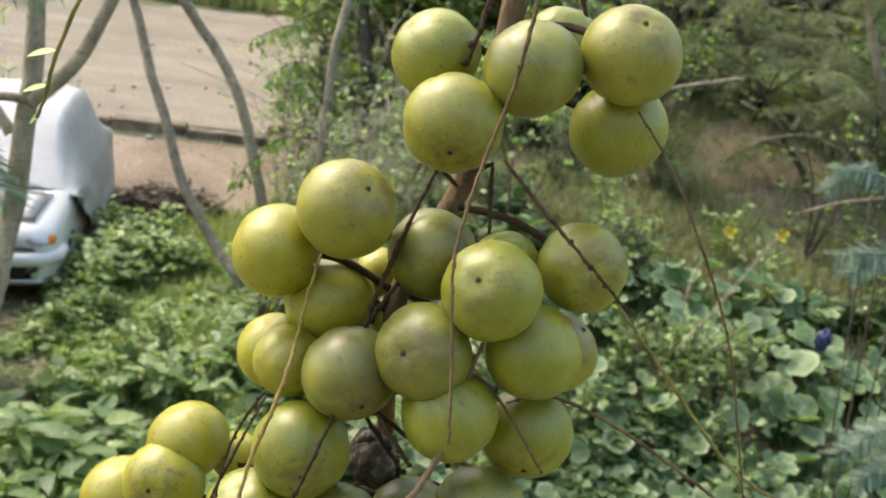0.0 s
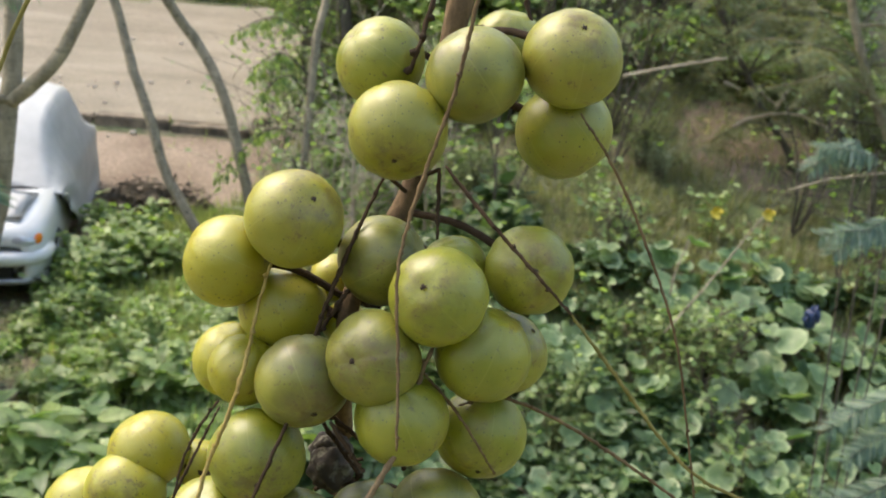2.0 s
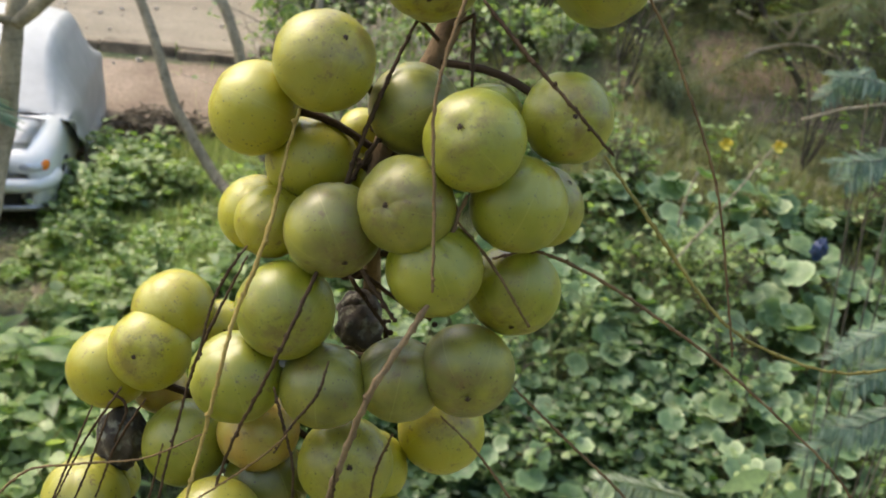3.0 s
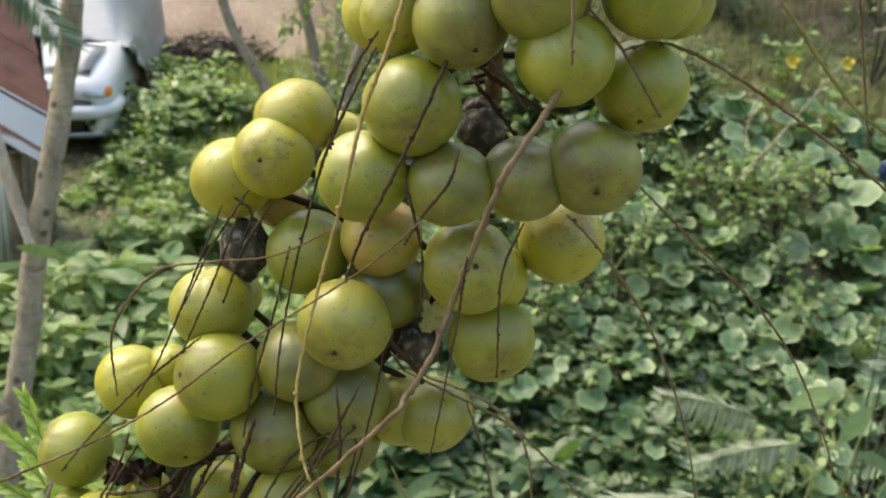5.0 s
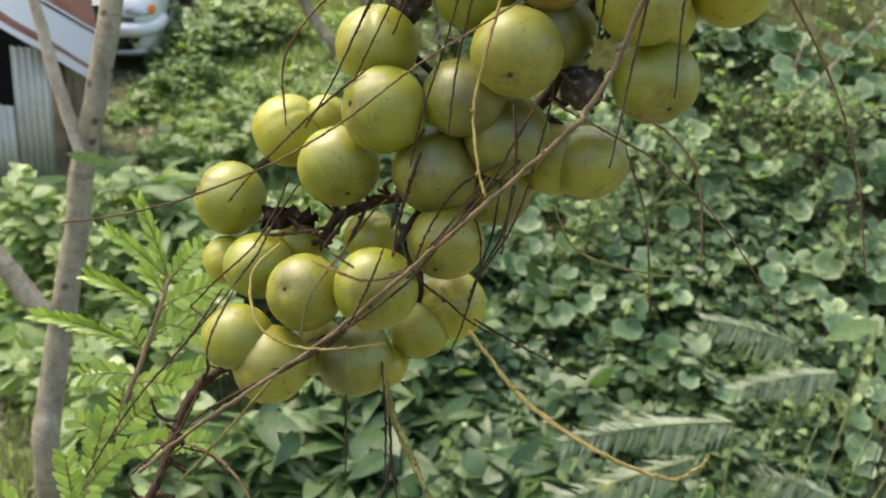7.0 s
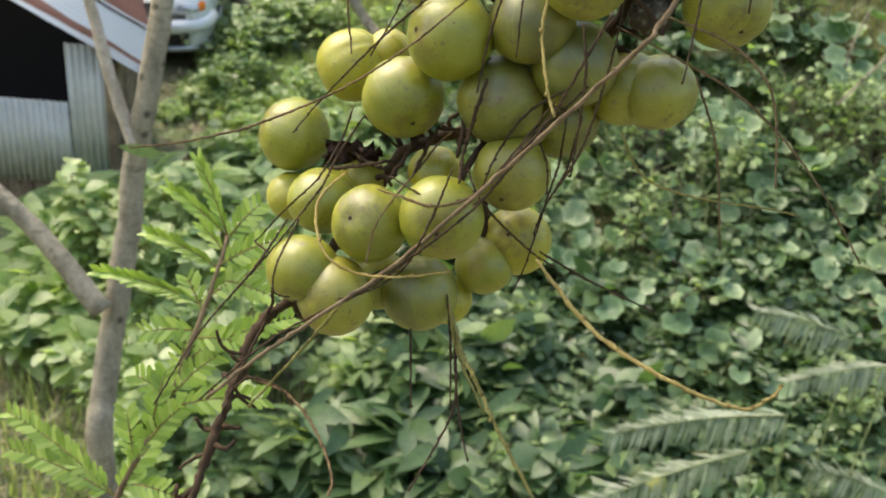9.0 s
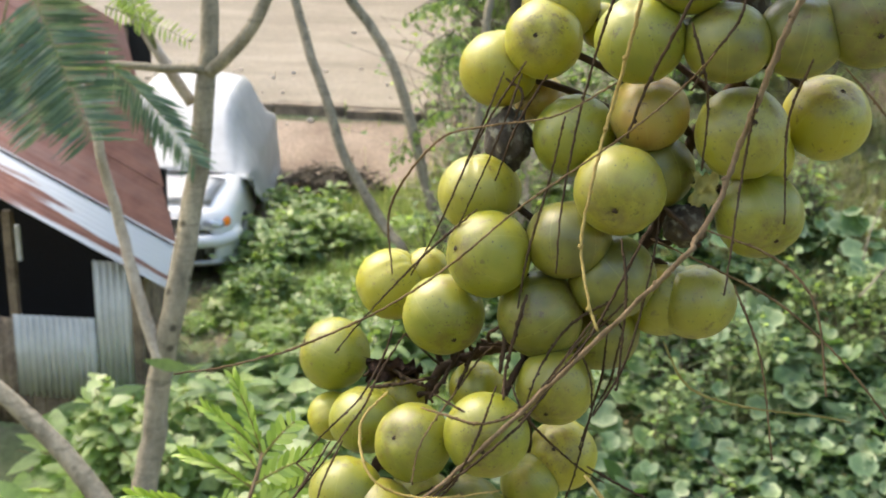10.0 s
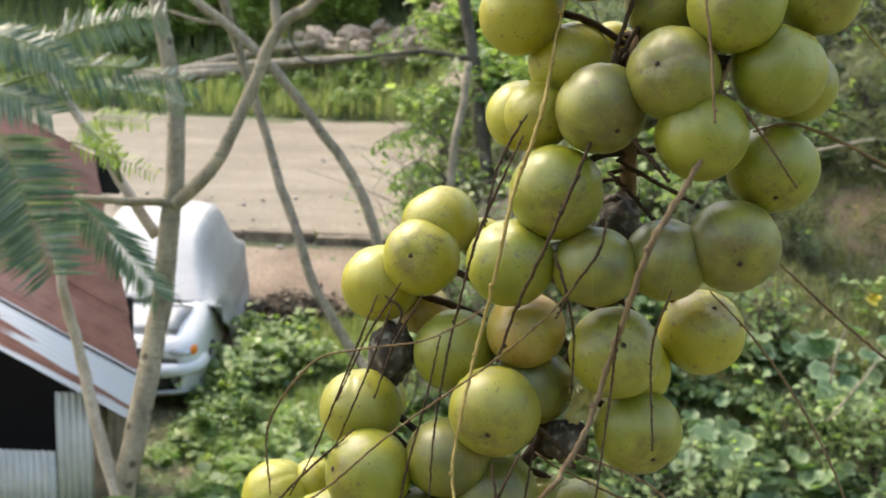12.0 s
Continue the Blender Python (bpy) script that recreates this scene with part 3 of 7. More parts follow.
TIP = [
    (-0.0064, 0.3849, 3.6567, 0.0104, 0, -136, -85),
    (-0.0169, 0.3952, 3.6521, 0.0075, 1, 107, -55),
    (0.0085, 0.3669, 3.6603, 0.0107, 0, -126, 29),
    (0.0276, 0.3602, 3.6673, 0.0114, 0, -96, 2),
    (-0.0089, 0.3639, 3.6459, 0.0103, 0, -100, -46),
    (0.0005, 0.3603, 3.6404, 0.0110, 2, -148, 14),
    (0.0232, 0.3694, 3.6380, 0.0111, 3, 12, -77),
    (0.0498, 0.3850, 3.6489, 0.0103, 1, -114, 36),
    (0.0411, 0.3795, 3.6429, 0.0088, 0, 17, -57),
    (0.0251, 0.3930, 3.6641, 0.0086, 1, -170, -42),
    (0.0035, 0.3968, 3.6583, 0.0076, 1, 15, -49),
    (0.0313, 0.3768, 3.6321, 0.0074, 1, 15, -52),
    (0.0105, 0.3765, 3.6373, 0.0093, 0, 99, -68),
]
DEAD = [
    (0.0300, 0.4036, 3.7350, 0.0070, 5, -4, -19),
    (0.0888, 0.3947, 3.7754, 0.0064, 5, -175, -44),
    (0.0777, 0.3871, 3.7181, 0.0066, 5, 18, -65),
    (0.0891, 0.3991, 3.7776, 0.0063, 5, 93, -80),
]
LIMB = [(0.1167, 0.4300, 3.9259), (0.1153, 0.4256, 3.9031), (0.1124, 0.4221, 3.8907), (0.1095, 0.4200, 3.8668), (0.1034, 0.4097, 3.8446), (0.0915, 0.3990, 3.8227), (0.0899, 0.3965, 3.8058), (0.0920, 0.4032, 3.7811), (0.0932, 0.3974, 3.7649), (0.0777, 0.4003, 3.7338), (0.0700, 0.3961, 3.7112), (0.0437, 0.3861, 3.6849), (0.0320, 0.4040, 3.6733), (0.0152, 0.3988, 3.6673), (0.0024, 0.3899, 3.6487), (-0.0117, 0.3735, 3.6328), (-0.0202, 0.3668, 3.6270), (-0.0246, 0.3559, 3.6190), (-0.0272, 0.3452, 3.6118), (-0.0301, 0.3360, 3.6030), (-0.0327, 0.3260, 3.5937)]
WEB = (0.0727, 0.3816, 3.7709)


def gooseberry_mesh(seed):
    """A flattened ball of six faint segments with a hollow at each end; the scar end points down."""
    rnd = random.Random(seed)
    bm = bmesh.new()
    bmesh.ops.create_uvsphere(bm, u_segments=48, v_segments=24, radius=1.0)
    depth, squash = rnd.uniform(0.010, 0.028), rnd.uniform(0.91, 0.97)
    for v in bm.verts:
        a = math.atan2(v.co.y, v.co.x)
        ring = math.hypot(v.co.x, v.co.y)
        groove = depth * (abs(math.sin(3 * a)) ** 0.35 - 1) * min(1, ring * 1.4) * (1.0 + 1.2 * max(0, v.co.z))
        lump = 0.02 * noise.noise(v.co * 1.3 + Vector((seed * 3.7, 0, 0)))
        dip = 0.09 * math.exp(-((ring / 0.22) ** 2))
        v.co *= 1 + groove + lump - dip
        v.co.z *= squash
    me = bpy.data.meshes.new("gooseberry")
    bm.to_mesh(me)
    bm.free()
    me.materials.append(SKIN)
    me.shade_smooth()
    return me


def scar_mesh():
    """The dry blossom end: a ragged little star."""
    bm = bmesh.new()
    rnd = random.Random(8)
    rim = [bm.verts.new((r * math.cos(a), r * math.sin(a), -0.86 - 0.05 * (r < 0.07)))
           for a, r in ((2 * math.pi * k / 14, 0.080 if k % 2 else 0.035 + rnd.uniform(0, 0.025)) for k in range(14))]
    tip = bm.verts.new((0, 0, -0.93))
    for k in range(14):
        bm.faces.new((rim[k], tip, rim[(k + 1) % 14]))
    me = bpy.data.meshes.new("blossom_scar")
    bm.to_mesh(me)
    bm.free()
    me.materials.append(SCAR)
    return me


# fourth tone is darkened: shade deep in the bunch is put into its colour
TONES = [(0.175, 0.190, 0.009), (0.282, 0.262, 0.010), (0.204, 0.197, 0.017), (0.105, 0.108, 0.018), (0.34, 0.23, 0.06)]
TONE_WORDS = ["yellow-green ripe gooseberry with small dark freckles", "bright yellow ripe gooseberry hanging in the bunch",
              "yellow-green gooseberry with brown russet blush", "dull grey-green gooseberry darkened for the shade of the bunch", "orange-tinged overripe gooseberry in the bunch"]
FRUIT_MESHES = [gooseberry_mesh(k) for k in range(5)]
SCAR_MESH = scar_mesh()
limb_line = smooth_line(LIMB, 6)


def stalk_for(ob, at, r):
    """The short stalk from the fruit's middle to the limb that bears it."""
    root = min(limb_line, key=lambda q: (q - at).length)
    bm = bmesh.new()
    to = ob.matrix_world.inverted()
    mid = (at + root) / 2 + Vector((0, 0, 0.3 * r))
    thick = 0.0011 / ob.matrix_world.to_scale().x
    tube(bm, [to @ at, to @ mid, to @ root], thick, thick * 0.8, 6, 4)
    part("stalk", bm, TWIG_DARK, ob)


def place_fruit(rows, seed):
    rnd = random.Random(seed)
    for x, y, z, r, tone, az, el in rows:
        ob = new("gooseberry", FRUIT_MESHES[rnd.randrange(5)])
        axis = Vector((math.cos(radians(az)) * math.cos(radians(el)), math.sin(radians(az)) * math.cos(radians(el)), math.sin(radians(el))))
        spin = Matrix.Rotation(rnd.uniform(0, 6.3), 4, "Z")
        ob.matrix_world = Matrix.Translation((x, y, z)) @ axis.to_track_quat("-Z", "Y").to_matrix().to_4x4() @ spin @ Matrix.Scale(r * 0.985, 4)
        k = rnd.uniform(0.92, 1.08)
        c = TONES[tone]
        ob.color = (c[0] * k, c[1] * k * rnd.uniform(0.97, 1.03), c[2] * k * rnd.uniform(0.8, 1.3), 1)
        part("blossom_scar", SCAR_MESH, SCAR, ob, "dry dark star-shaped scar")
        tagged(ob, TONE_WORDS[tone], "fruit", "gooseberries on the branch")
        stalk_for(ob, Vector((x, y, z)), r)


for seed, rows in enumerate((UPPER, SHOULDER, MIDDLE, WAIST, LOWER, TIP)):
    place_fruit(rows, seed)


def place_dead(rows):
    for i, (x, y, z, r, tone, az, el) in enumerate(rows):
        bm = bmesh.new()
        bmesh.ops.create_icosphere(bm, subdivisions=4, radius=r)
        for v in bm.verts:
            n = v.co / r
            v.co *= 0.92 + 0.22 * noise.noise(n * 2.2 + Vector((i * 5, 0, 0))) - 0.12 * abs(noise.noise(n * 6)) - 0.05 * abs(noise.noise(n * 15))
            if i == 0:
                v.co.z *= 1.45
        ob = part("shrivelled_gooseberry", bm, SHRIVEL)
        ob.matrix_world = pose(x, y, z)
        tagged(ob, "black shrivelled dead gooseberry in the bunch", "fruit", "dead gooseberries on the branch")
        stalk_for(ob, Vector((x, y, z)), r)


place_dead(DEAD)

# ---- branch and twigs ----
TWIG_LOOKS = [(TWIG_DARK, "thin dark knobbly leafless twig"), (TWIG_BROWN, "thin brown knobbly leafless twig"),
              (TWIG_OLIVE, "thin olive-yellow leafless twig"), (TWIG_STRAW, "thin straw-coloured leafless twig"),
              (TWIG_TAN, "long tan-brown leafless twig")]
bm = bmesh.new()
branch = thing("fruit_branch", LIMB[0])
back = branch.matrix_world.inverted()
tube(bm, LIMB[:8], 0.0036, 0.0022, 10, 6, 0.0004, 0.05)
bm.transform(back)
part("limb", bm, LIMB_BARK, branch)
bm = bmesh.new()
tube(bm, LIMB[7:], 0.0018, 0.0012, 10, 12, 0.0010, 0.30)
bm.transform(back)
part("limb_tip", bm, TWIG_DARK, branch, "dark knobbly end of the branch")
tagged(branch, "brown woody branch bearing the fruit bunch", "branch")


def knobbly(bm, pts, r):
    """A twig with buds close together all along it."""
    line = smooth_line(pts, 24)
    kept = [line[0]]
    for q in line:
        if (q - kept[-1]).length > 1.7 * r:
            kept.append(q)
    rnd = random.Random(int(r * 1e7) + len(kept))
    rings, side = [], Vector((1, 0, 0))
    n = len(kept)
    for i, c in enumerate(kept):
        ahead = (kept[min(i + 1, n - 1)] - kept[max(i - 1, 0)]).normalized()
        side = (side - ahead * side.dot(ahead)).normalized()
        other = ahead.cross(side)
        knob = 1.10 + 0.25 * rnd.random() if i % 2 else 0.88
        rr = r * (1 - 0.45 * i / n) * (0.55 + 0.45 * min(1, 5 * i / n)) * knob
        a = i * 1.25 + rnd.uniform(-0.4, 0.4)
        c = c + (side * math.cos(a) + other * math.sin(a)) * r * (0.24 if i % 2 else 0.05)
        rings.append([bm.verts.new(c + (side * math.cos(b) + other * math.sin(b)) * rr) for b in (2 * math.pi * k / 7 for k in range(7))])
    for a, b in zip(rings, rings[1:]):
        for k in range(7):
            bm.faces.new((a[k], a[(k + 1) % 7], b[(k + 1) % 7], b[k]))
    bm.faces.new(rings[0][::-1])
    bm.faces.new(rings[-1])


def bud_mesh(mat):
    bm = bmesh.new()
    bmesh.ops.create_icosphere(bm, subdivisions=1, radius=1)
    for v in bm.verts:
        v.co.z *= 1.25 if v.co.z > 0 else 0.8
    me = bpy.data.meshes.new("bud")
    bm.to_mesh(me)
    bm.free()
    me.materials.append(mat)
    me.shade_smooth()
    return me


BUDS = [bud_mesh(mat) for mat, label in TWIG_LOOKS]


def twig(r, look_of, *pts):
    """A leafless knobbly twig; it starts at the limb."""
    mat, label = TWIG_LOOKS[look_of]
    bm = bmesh.new()
    root = min(limb_line, key=lambda q: (q - Vector(pts[0])).length)
    knobbly(bm, pts, r)
    end = min(limb_line, key=lambda q: (q - Vector(pts[-1])).length)
    near, base = (Vector(pts[0]), root) if (root - Vector(pts[0])).length < (end - Vector(pts[-1])).length else (Vector(pts[-1]), end)
    if (base - near).length < 0.02:
        tube(bm, [base, near], r * 0.8, r * 0.9, 6, 1)
    ob = thing("twig", pts[0])
    bm.transform(ob.matrix_world.inverted())
    part("stem", bm, mat, ob)
    # knots left by fallen leaves
    line = smooth_line(pts, 12)
    rnd = random.Random(len(line) + int(r * 1e6))
    for q in line[4::max(5, len(line) // 10)]:
        knot = new("bud", BUDS[look_of])
        knot.parent = ob
        turn = Vector((rnd.gauss(0, 1), rnd.gauss(0, 1), rnd.gauss(0, 1))).normalized()
        knot.matrix_world = Matrix.Translation(q + turn * r * 0.5) @ turn.to_track_quat("Z", "Y").to_matrix().to_4x4() @ Matrix.Scale(r * rnd.uniform(0.9, 1.3), 4)
    tagged(ob, label, "twig", "leafless twigs round the fruit")


twig(0.00054, 1, (0.1132, 0.3888, 3.9123), (0.1117, 0.3847, 3.8984), (0.1099, 0.3813, 3.8866), (0.1076, 0.3780, 3.8749), (0.1035, 0.3741, 3.8618), (0.0997, 0.3672, 3.8496), (0.0979, 0.3610, 3.8391), (0.0992, 0.3533, 3.8223), (0.0999, 0.3468, 3.8067))
twig(0.00091, 0, (0.1065, 0.4094, 3.9102), (0.1045, 0.4053, 3.8962), (0.1020, 0.4021, 3.8847), (0.0994, 0.3996, 3.8754))
twig(0.00086, 0, (0.1253, 0.4350, 3.9137), (0.1288, 0.4306, 3.9004), (0.1316, 0.4262, 3.8871))
twig(0.00062, 0, (0.0961, 0.3981, 3.8523), (0.0905, 0.3912, 3.8404), (0.0863, 0.3860, 3.8296), (0.0829, 0.3824, 3.8193), (0.0794, 0.3759, 3.8046), (0.0753, 0.3697, 3.7947), (0.0712, 0.3649, 3.7851), (0.0663, 0.3644, 3.7725), (0.0610, 0.3679, 3.7577), (0.0575, 0.3687, 3.7449))
twig(0.00060, 0, (0.1091, 0.4009, 3.8537), (0.1092, 0.3913, 3.8391))
twig(0.00054, 0, (0.1071, 0.3745, 3.8609), (0.1162, 0.3674, 3.8520), (0.1260, 0.3607, 3.8433), (0.1351, 0.3576, 3.8348))
twig(0.00054, 2, (0.1390, 0.3787, 3.8290), (0.1508, 0.3755, 3.8158), (0.1701, 0.3689, 3.7950), (0.1861, 0.3644, 3.7883), (0.1991, 0.3622, 3.7867), (0.2118, 0.3617, 3.7892))
twig(0.00042, 1, (0.1401, 0.3951, 3.8712), (0.1476, 0.3914, 3.8616), (0.1556, 0.3861, 3.8476), (0.1658, 0.3776, 3.8240), (0.1711, 0.3700, 3.7995), (0.1734, 0.3661, 3.7872))
twig(0.00048, 1, (0.1170, 0.3795, 3.8022), (0.1275, 0.3810, 3.8040), (0.1429, 0.3803, 3.7986), (0.1602, 0.3775, 3.7894), (0.1757, 0.3725, 3.7804), (0.2012, 0.3623, 3.7619), (0.2099, 0.3573, 3.7516))
twig(0.00084, 4, (0.1085, 0.3735, 3.8191), (0.1049, 0.3691, 3.8092), (0.1025, 0.3643, 3.7991), (0.0971, 0.3603, 3.7898), (0.0902, 0.3567, 3.7776), (0.0855, 0.3571, 3.7602), (0.0826, 0.3604, 3.7456), (0.0788, 0.3565, 3.7341), (0.0727, 0.3500, 3.7254), (0.0667, 0.3472, 3.7183), (0.0206, 0.3497, 3.6625), (-0.0011, 0.3416, 3.6463), (-0.0170, 0.3340, 3.6359), (-0.0281, 0.3254, 3.6285))
twig(0.00036, 1, (-0.0508, 0.3520, 3.6838), (-0.0405, 0.3570, 3.6838), (-0.0303, 0.3615, 3.6852), (-0.0223, 0.3675, 3.6860), (-0.0015, 0.3716, 3.6957), (0.0162, 0.3696, 3.7099), (0.0334, 0.3654, 3.7277), (0.0544, 0.3634, 3.7452), (0.0667, 0.3589, 3.7582), (0.0733, 0.3541, 3.7682))
twig(0.00040, 0, (0.0695, 0.3653, 3.7736), (0.0726, 0.3621, 3.7642), (0.0750, 0.3631, 3.7540), (0.0754, 0.3641, 3.7388))
twig(0.00039, 0, (0.0811, 0.3637, 3.7816), (0.0790, 0.3606, 3.7746), (0.0737, 0.3605, 3.7662), (0.0706, 0.3628, 3.7581))
twig(0.00039, 0, (0.0569, 0.3574, 3.7230), (0.0584, 0.3510, 3.7113), (0.0576, 0.3457, 3.6888))
twig(0.00039, 0, (0.0634, 0.3567, 3.7268), (0.0514, 0.3504, 3.7016), (0.0413, 0.3458, 3.6896))
twig(0.00041, 1, (0.1069, 0.3744, 3.8127), (0.1158, 0.3716, 3.8037), (0.1255, 0.3686, 3.7905))
twig(0.00040, 0, (0.0619, 0.3688, 3.8054), (0.0579, 0.3679, 3.7986), (0.0548, 0.3673, 3.7905), (0.0527, 0.3661, 3.7783))
twig(0.00041, 0, (0.0616, 0.3782, 3.7993), (0.0549, 0.3753, 3.7838), (0.0509, 0.3746, 3.7724), (0.0475, 0.3739, 3.7563), (0.0453, 0.3708, 3.7455), (0.0428, 0.3656, 3.7267), (0.0423, 0.3604, 3.7122))
twig(0.00037, 0, (0.0329, 0.3863, 3.7597), (0.0244, 0.3855, 3.7448), (0.0169, 0.3874, 3.7269))
twig(0.00038, 0, (0.0385, 0.3875, 3.7563), (0.0315, 0.3869, 3.7428), (0.0267, 0.3867, 3.7279))
twig(0.00038, 1, (0.1088, 0.3740, 3.7634), (0.1192, 0.3740, 3.7534), (0.1307, 0.3704, 3.7390), (0.1379, 0.3611, 3.7256), (0.1427, 0.3529, 3.7117), (0.1464, 0.3431, 3.6922))
twig(0.00039, 1, (0.1262, 0.3776, 3.7701), (0.1409, 0.3745, 3.7577), (0.1560, 0.3696, 3.7457), (0.1664, 0.3631, 3.7342), (0.1742, 0.3556, 3.7199), (0.1784, 0.3501, 3.7090))
twig(0.00038, 1, (0.0771, 0.3611, 3.7251), (0.0910, 0.3588, 3.7210), (0.0995, 0.3553, 3.7157), (0.1035, 0.3495, 3.7085), (0.1049, 0.3399, 3.6926))
twig(0.00038, 2, (0.0719, 0.3698, 3.6918), (0.0788, 0.3661, 3.6812), (0.0918, 0.3632, 3.6778), (0.1123, 0.3632, 3.6760), (0.1204, 0.3630, 3.6748))
twig(0.00036, 1, (0.0007, 0.3794, 3.7029), (-0.0003, 0.3827, 3.7210), (0.0114, 0.3774, 3.7399), (0.0240, 0.3748, 3.7450), (0.0404, 0.3728, 3.7488), (0.0548, 0.3695, 3.7585))
twig(0.00044, 3, (0.0013, 0.3674, 3.6746), (-0.0050, 0.3608, 3.6683), (-0.0024, 0.3510, 3.6605), (0.0052, 0.3475, 3.6564), (0.0168, 0.3471, 3.6559), (0.0316, 0.3486, 3.6581))
twig(0.00071, 3, (0.0529, 0.3551, 3.6599), (0.0690, 0.3441, 3.6464), (0.0873, 0.3306, 3.6423), (0.1049, 0.3269, 3.6382), (0.1118, 0.3280, 3.6409), (0.1152, 0.3297, 3.6442))
twig(0.00038, 1, (0.0912, 0.3828, 3.7038), (0.0980, 0.3727, 3.6875), (0.1019, 0.3626, 3.6632))
twig(0.00038, 1, (0.0740, 0.3822, 3.7130), (0.0860, 0.3799, 3.7084), (0.1012, 0.3779, 3.7015), (0.1146, 0.3723, 3.6920), (0.1266, 0.3655, 3.6799), (0.1378, 0.3588, 3.6645))
twig(0.00051, 2, (0.0315, 0.3590, 3.6430), (0.0346, 0.3540, 3.6304), (0.0429, 0.3439, 3.6185))
twig(0.00041, 0, (0.0308, 0.3624, 3.6426), (0.0329, 0.3575, 3.6298), (0.0342, 0.3472, 3.6152))
twig(0.00042, 0, (0.0383, 0.3571, 3.6763), (0.0125, 0.3474, 3.6538), (-0.0121, 0.3388, 3.6406), (-0.0297, 0.3261, 3.6279))
twig(0.00049, 2, (0.0041, 0.3456, 3.6483), (-0.0063, 0.3383, 3.6362), (-0.0176, 0.3287, 3.6251))
twig(0.00038, 0, (0.0223, 0.3783, 3.7224), (0.0080, 0.3824, 3.7067), (-0.0068, 0.3823, 3.6890), (-0.0144, 0.3769, 3.6800))
twig(0.00036, 0, (0.0963, 0.3584, 3.7673), (0.0931, 0.3600, 3.7523), (0.0940, 0.3545, 3.7294))
twig(0.00036, 0, (0.0843, 0.3564, 3.7591), (0.0837, 0.3583, 3.7394), (0.0791, 0.3417, 3.7157))
twig(0.00059, 3, (0.0710, 0.3890, 3.8314), (0.0687, 0.3853, 3.8218), (0.0666, 0.3796, 3.8089), (0.0637, 0.3744, 3.7986), (0.0597, 0.3713, 3.7868), (0.0573, 0.3679, 3.7745), (0.0548, 0.3674, 3.7607), (0.0516, 0.3666, 3.7450), (0.0490, 0.3623, 3.7320), (0.0476, 0.3582, 3.7203), (0.0499, 0.3502, 3.7082), (0.0523, 0.3470, 3.7025))
twig(0.00036, 0, (0.0538, 0.3550, 3.6768), (0.0608, 0.3564, 3.6921), (0.0661, 0.3645, 3.7146), (0.0683, 0.3746, 3.7290))
twig(0.00038, 0, (0.0552, 0.3700, 3.6541), (0.0695, 0.3679, 3.6475), (0.0867, 0.3580, 3.6451))
twig(0.00038, 0, (0.0339, 0.3701, 3.6986), (0.0359, 0.3747, 3.7124), (0.0403, 0.3785, 3.7307), (0.0434, 0.3827, 3.7469))
twig(0.00036, 0, (0.0135, 0.3617, 3.6772), (0.0255, 0.3545, 3.6752), (0.0367, 0.3555, 3.6786), (0.0535, 0.3629, 3.7011))
twig(0.00075, 0, (-0.0080, 0.3930, 3.6665), (-0.0016, 0.3936, 3.6693), (0.0071, 0.3868, 3.6682), (0.0121, 0.3840, 3.6684))
twig(0.00074, 0, (0.0117, 0.3803, 3.6667), (0.0159, 0.3846, 3.6719), (0.0193, 0.3900, 3.6775))
twig(0.00072, 0, (0.0304, 0.3725, 3.6791), (0.0314, 0.3788, 3.6855), (0.0314, 0.3857, 3.6934))
twig(0.00059, 0, (-0.0055, 0.3861, 3.6663), (0.0026, 0.3847, 3.6684), (0.0105, 0.3837, 3.6711))
twig(0.00059, 0, (0.0187, 0.3775, 3.6702), (0.0227, 0.3845, 3.6775), (0.0248, 0.3871, 3.6808))
twig(0.00070, 0, (0.0870, 0.3925, 3.7922), (0.0944, 0.3873, 3.7886), (0.1063, 0.3842, 3.7828))
twig(0.00071, 0, (0.0855, 0.3954, 3.7885), (0.0911, 0.3895, 3.7835), (0.0957, 0.3860, 3.7786))
twig(0.00070, 0, (0.0689, 0.3746, 3.7265), (0.0740, 0.3713, 3.7230), (0.0778, 0.3682, 3.7193))
twig(0.00067, 0, (0.0888, 0.3883, 3.8255), (0.0844, 0.3869, 3.8178), (0.0831, 0.3863, 3.8151))
twig(0.00066, 0, (0.0868, 0.3720, 3.8000), (0.0917, 0.3675, 3.7951), (0.0949, 0.3654, 3.7911))
twig(0.00042, 0, (0.0282, 0.3958, 3.7534), (0.0328, 0.3941, 3.7497), (0.0302, 0.3922, 3.7409))
twig(0.00034, 0, (0.0273, 0.3805, 3.7578), (0.0222, 0.3782, 3.7436), (0.0125, 0.3799, 3.7168), (0.0056, 0.3803, 3.7026))
twig(0.00034, 0, (0.0317, 0.3776, 3.7579), (0.0267, 0.3751, 3.7423), (0.0182, 0.3757, 3.7195))
twig(0.00044, 0, (-0.0174, 0.3519, 3.6359), (-0.0234, 0.3428, 3.6230), (-0.0254, 0.3378, 3.6176))
twig(0.00040, 0, (-0.0200, 0.3409, 3.6255), (-0.0126, 0.3408, 3.6235), (-0.0082, 0.3389, 3.6199))
twig(0.00034, 0, (-0.0098, 0.3613, 3.6628), (-0.0142, 0.3520, 3.6541), (-0.0142, 0.3475, 3.6484), (-0.0098, 0.3470, 3.6473))
twig(0.00037, 0, (-0.0135, 0.3656, 3.6602), (-0.0207, 0.3546, 3.6505), (-0.0331, 0.3422, 3.6367), (-0.0424, 0.3305, 3.6218))
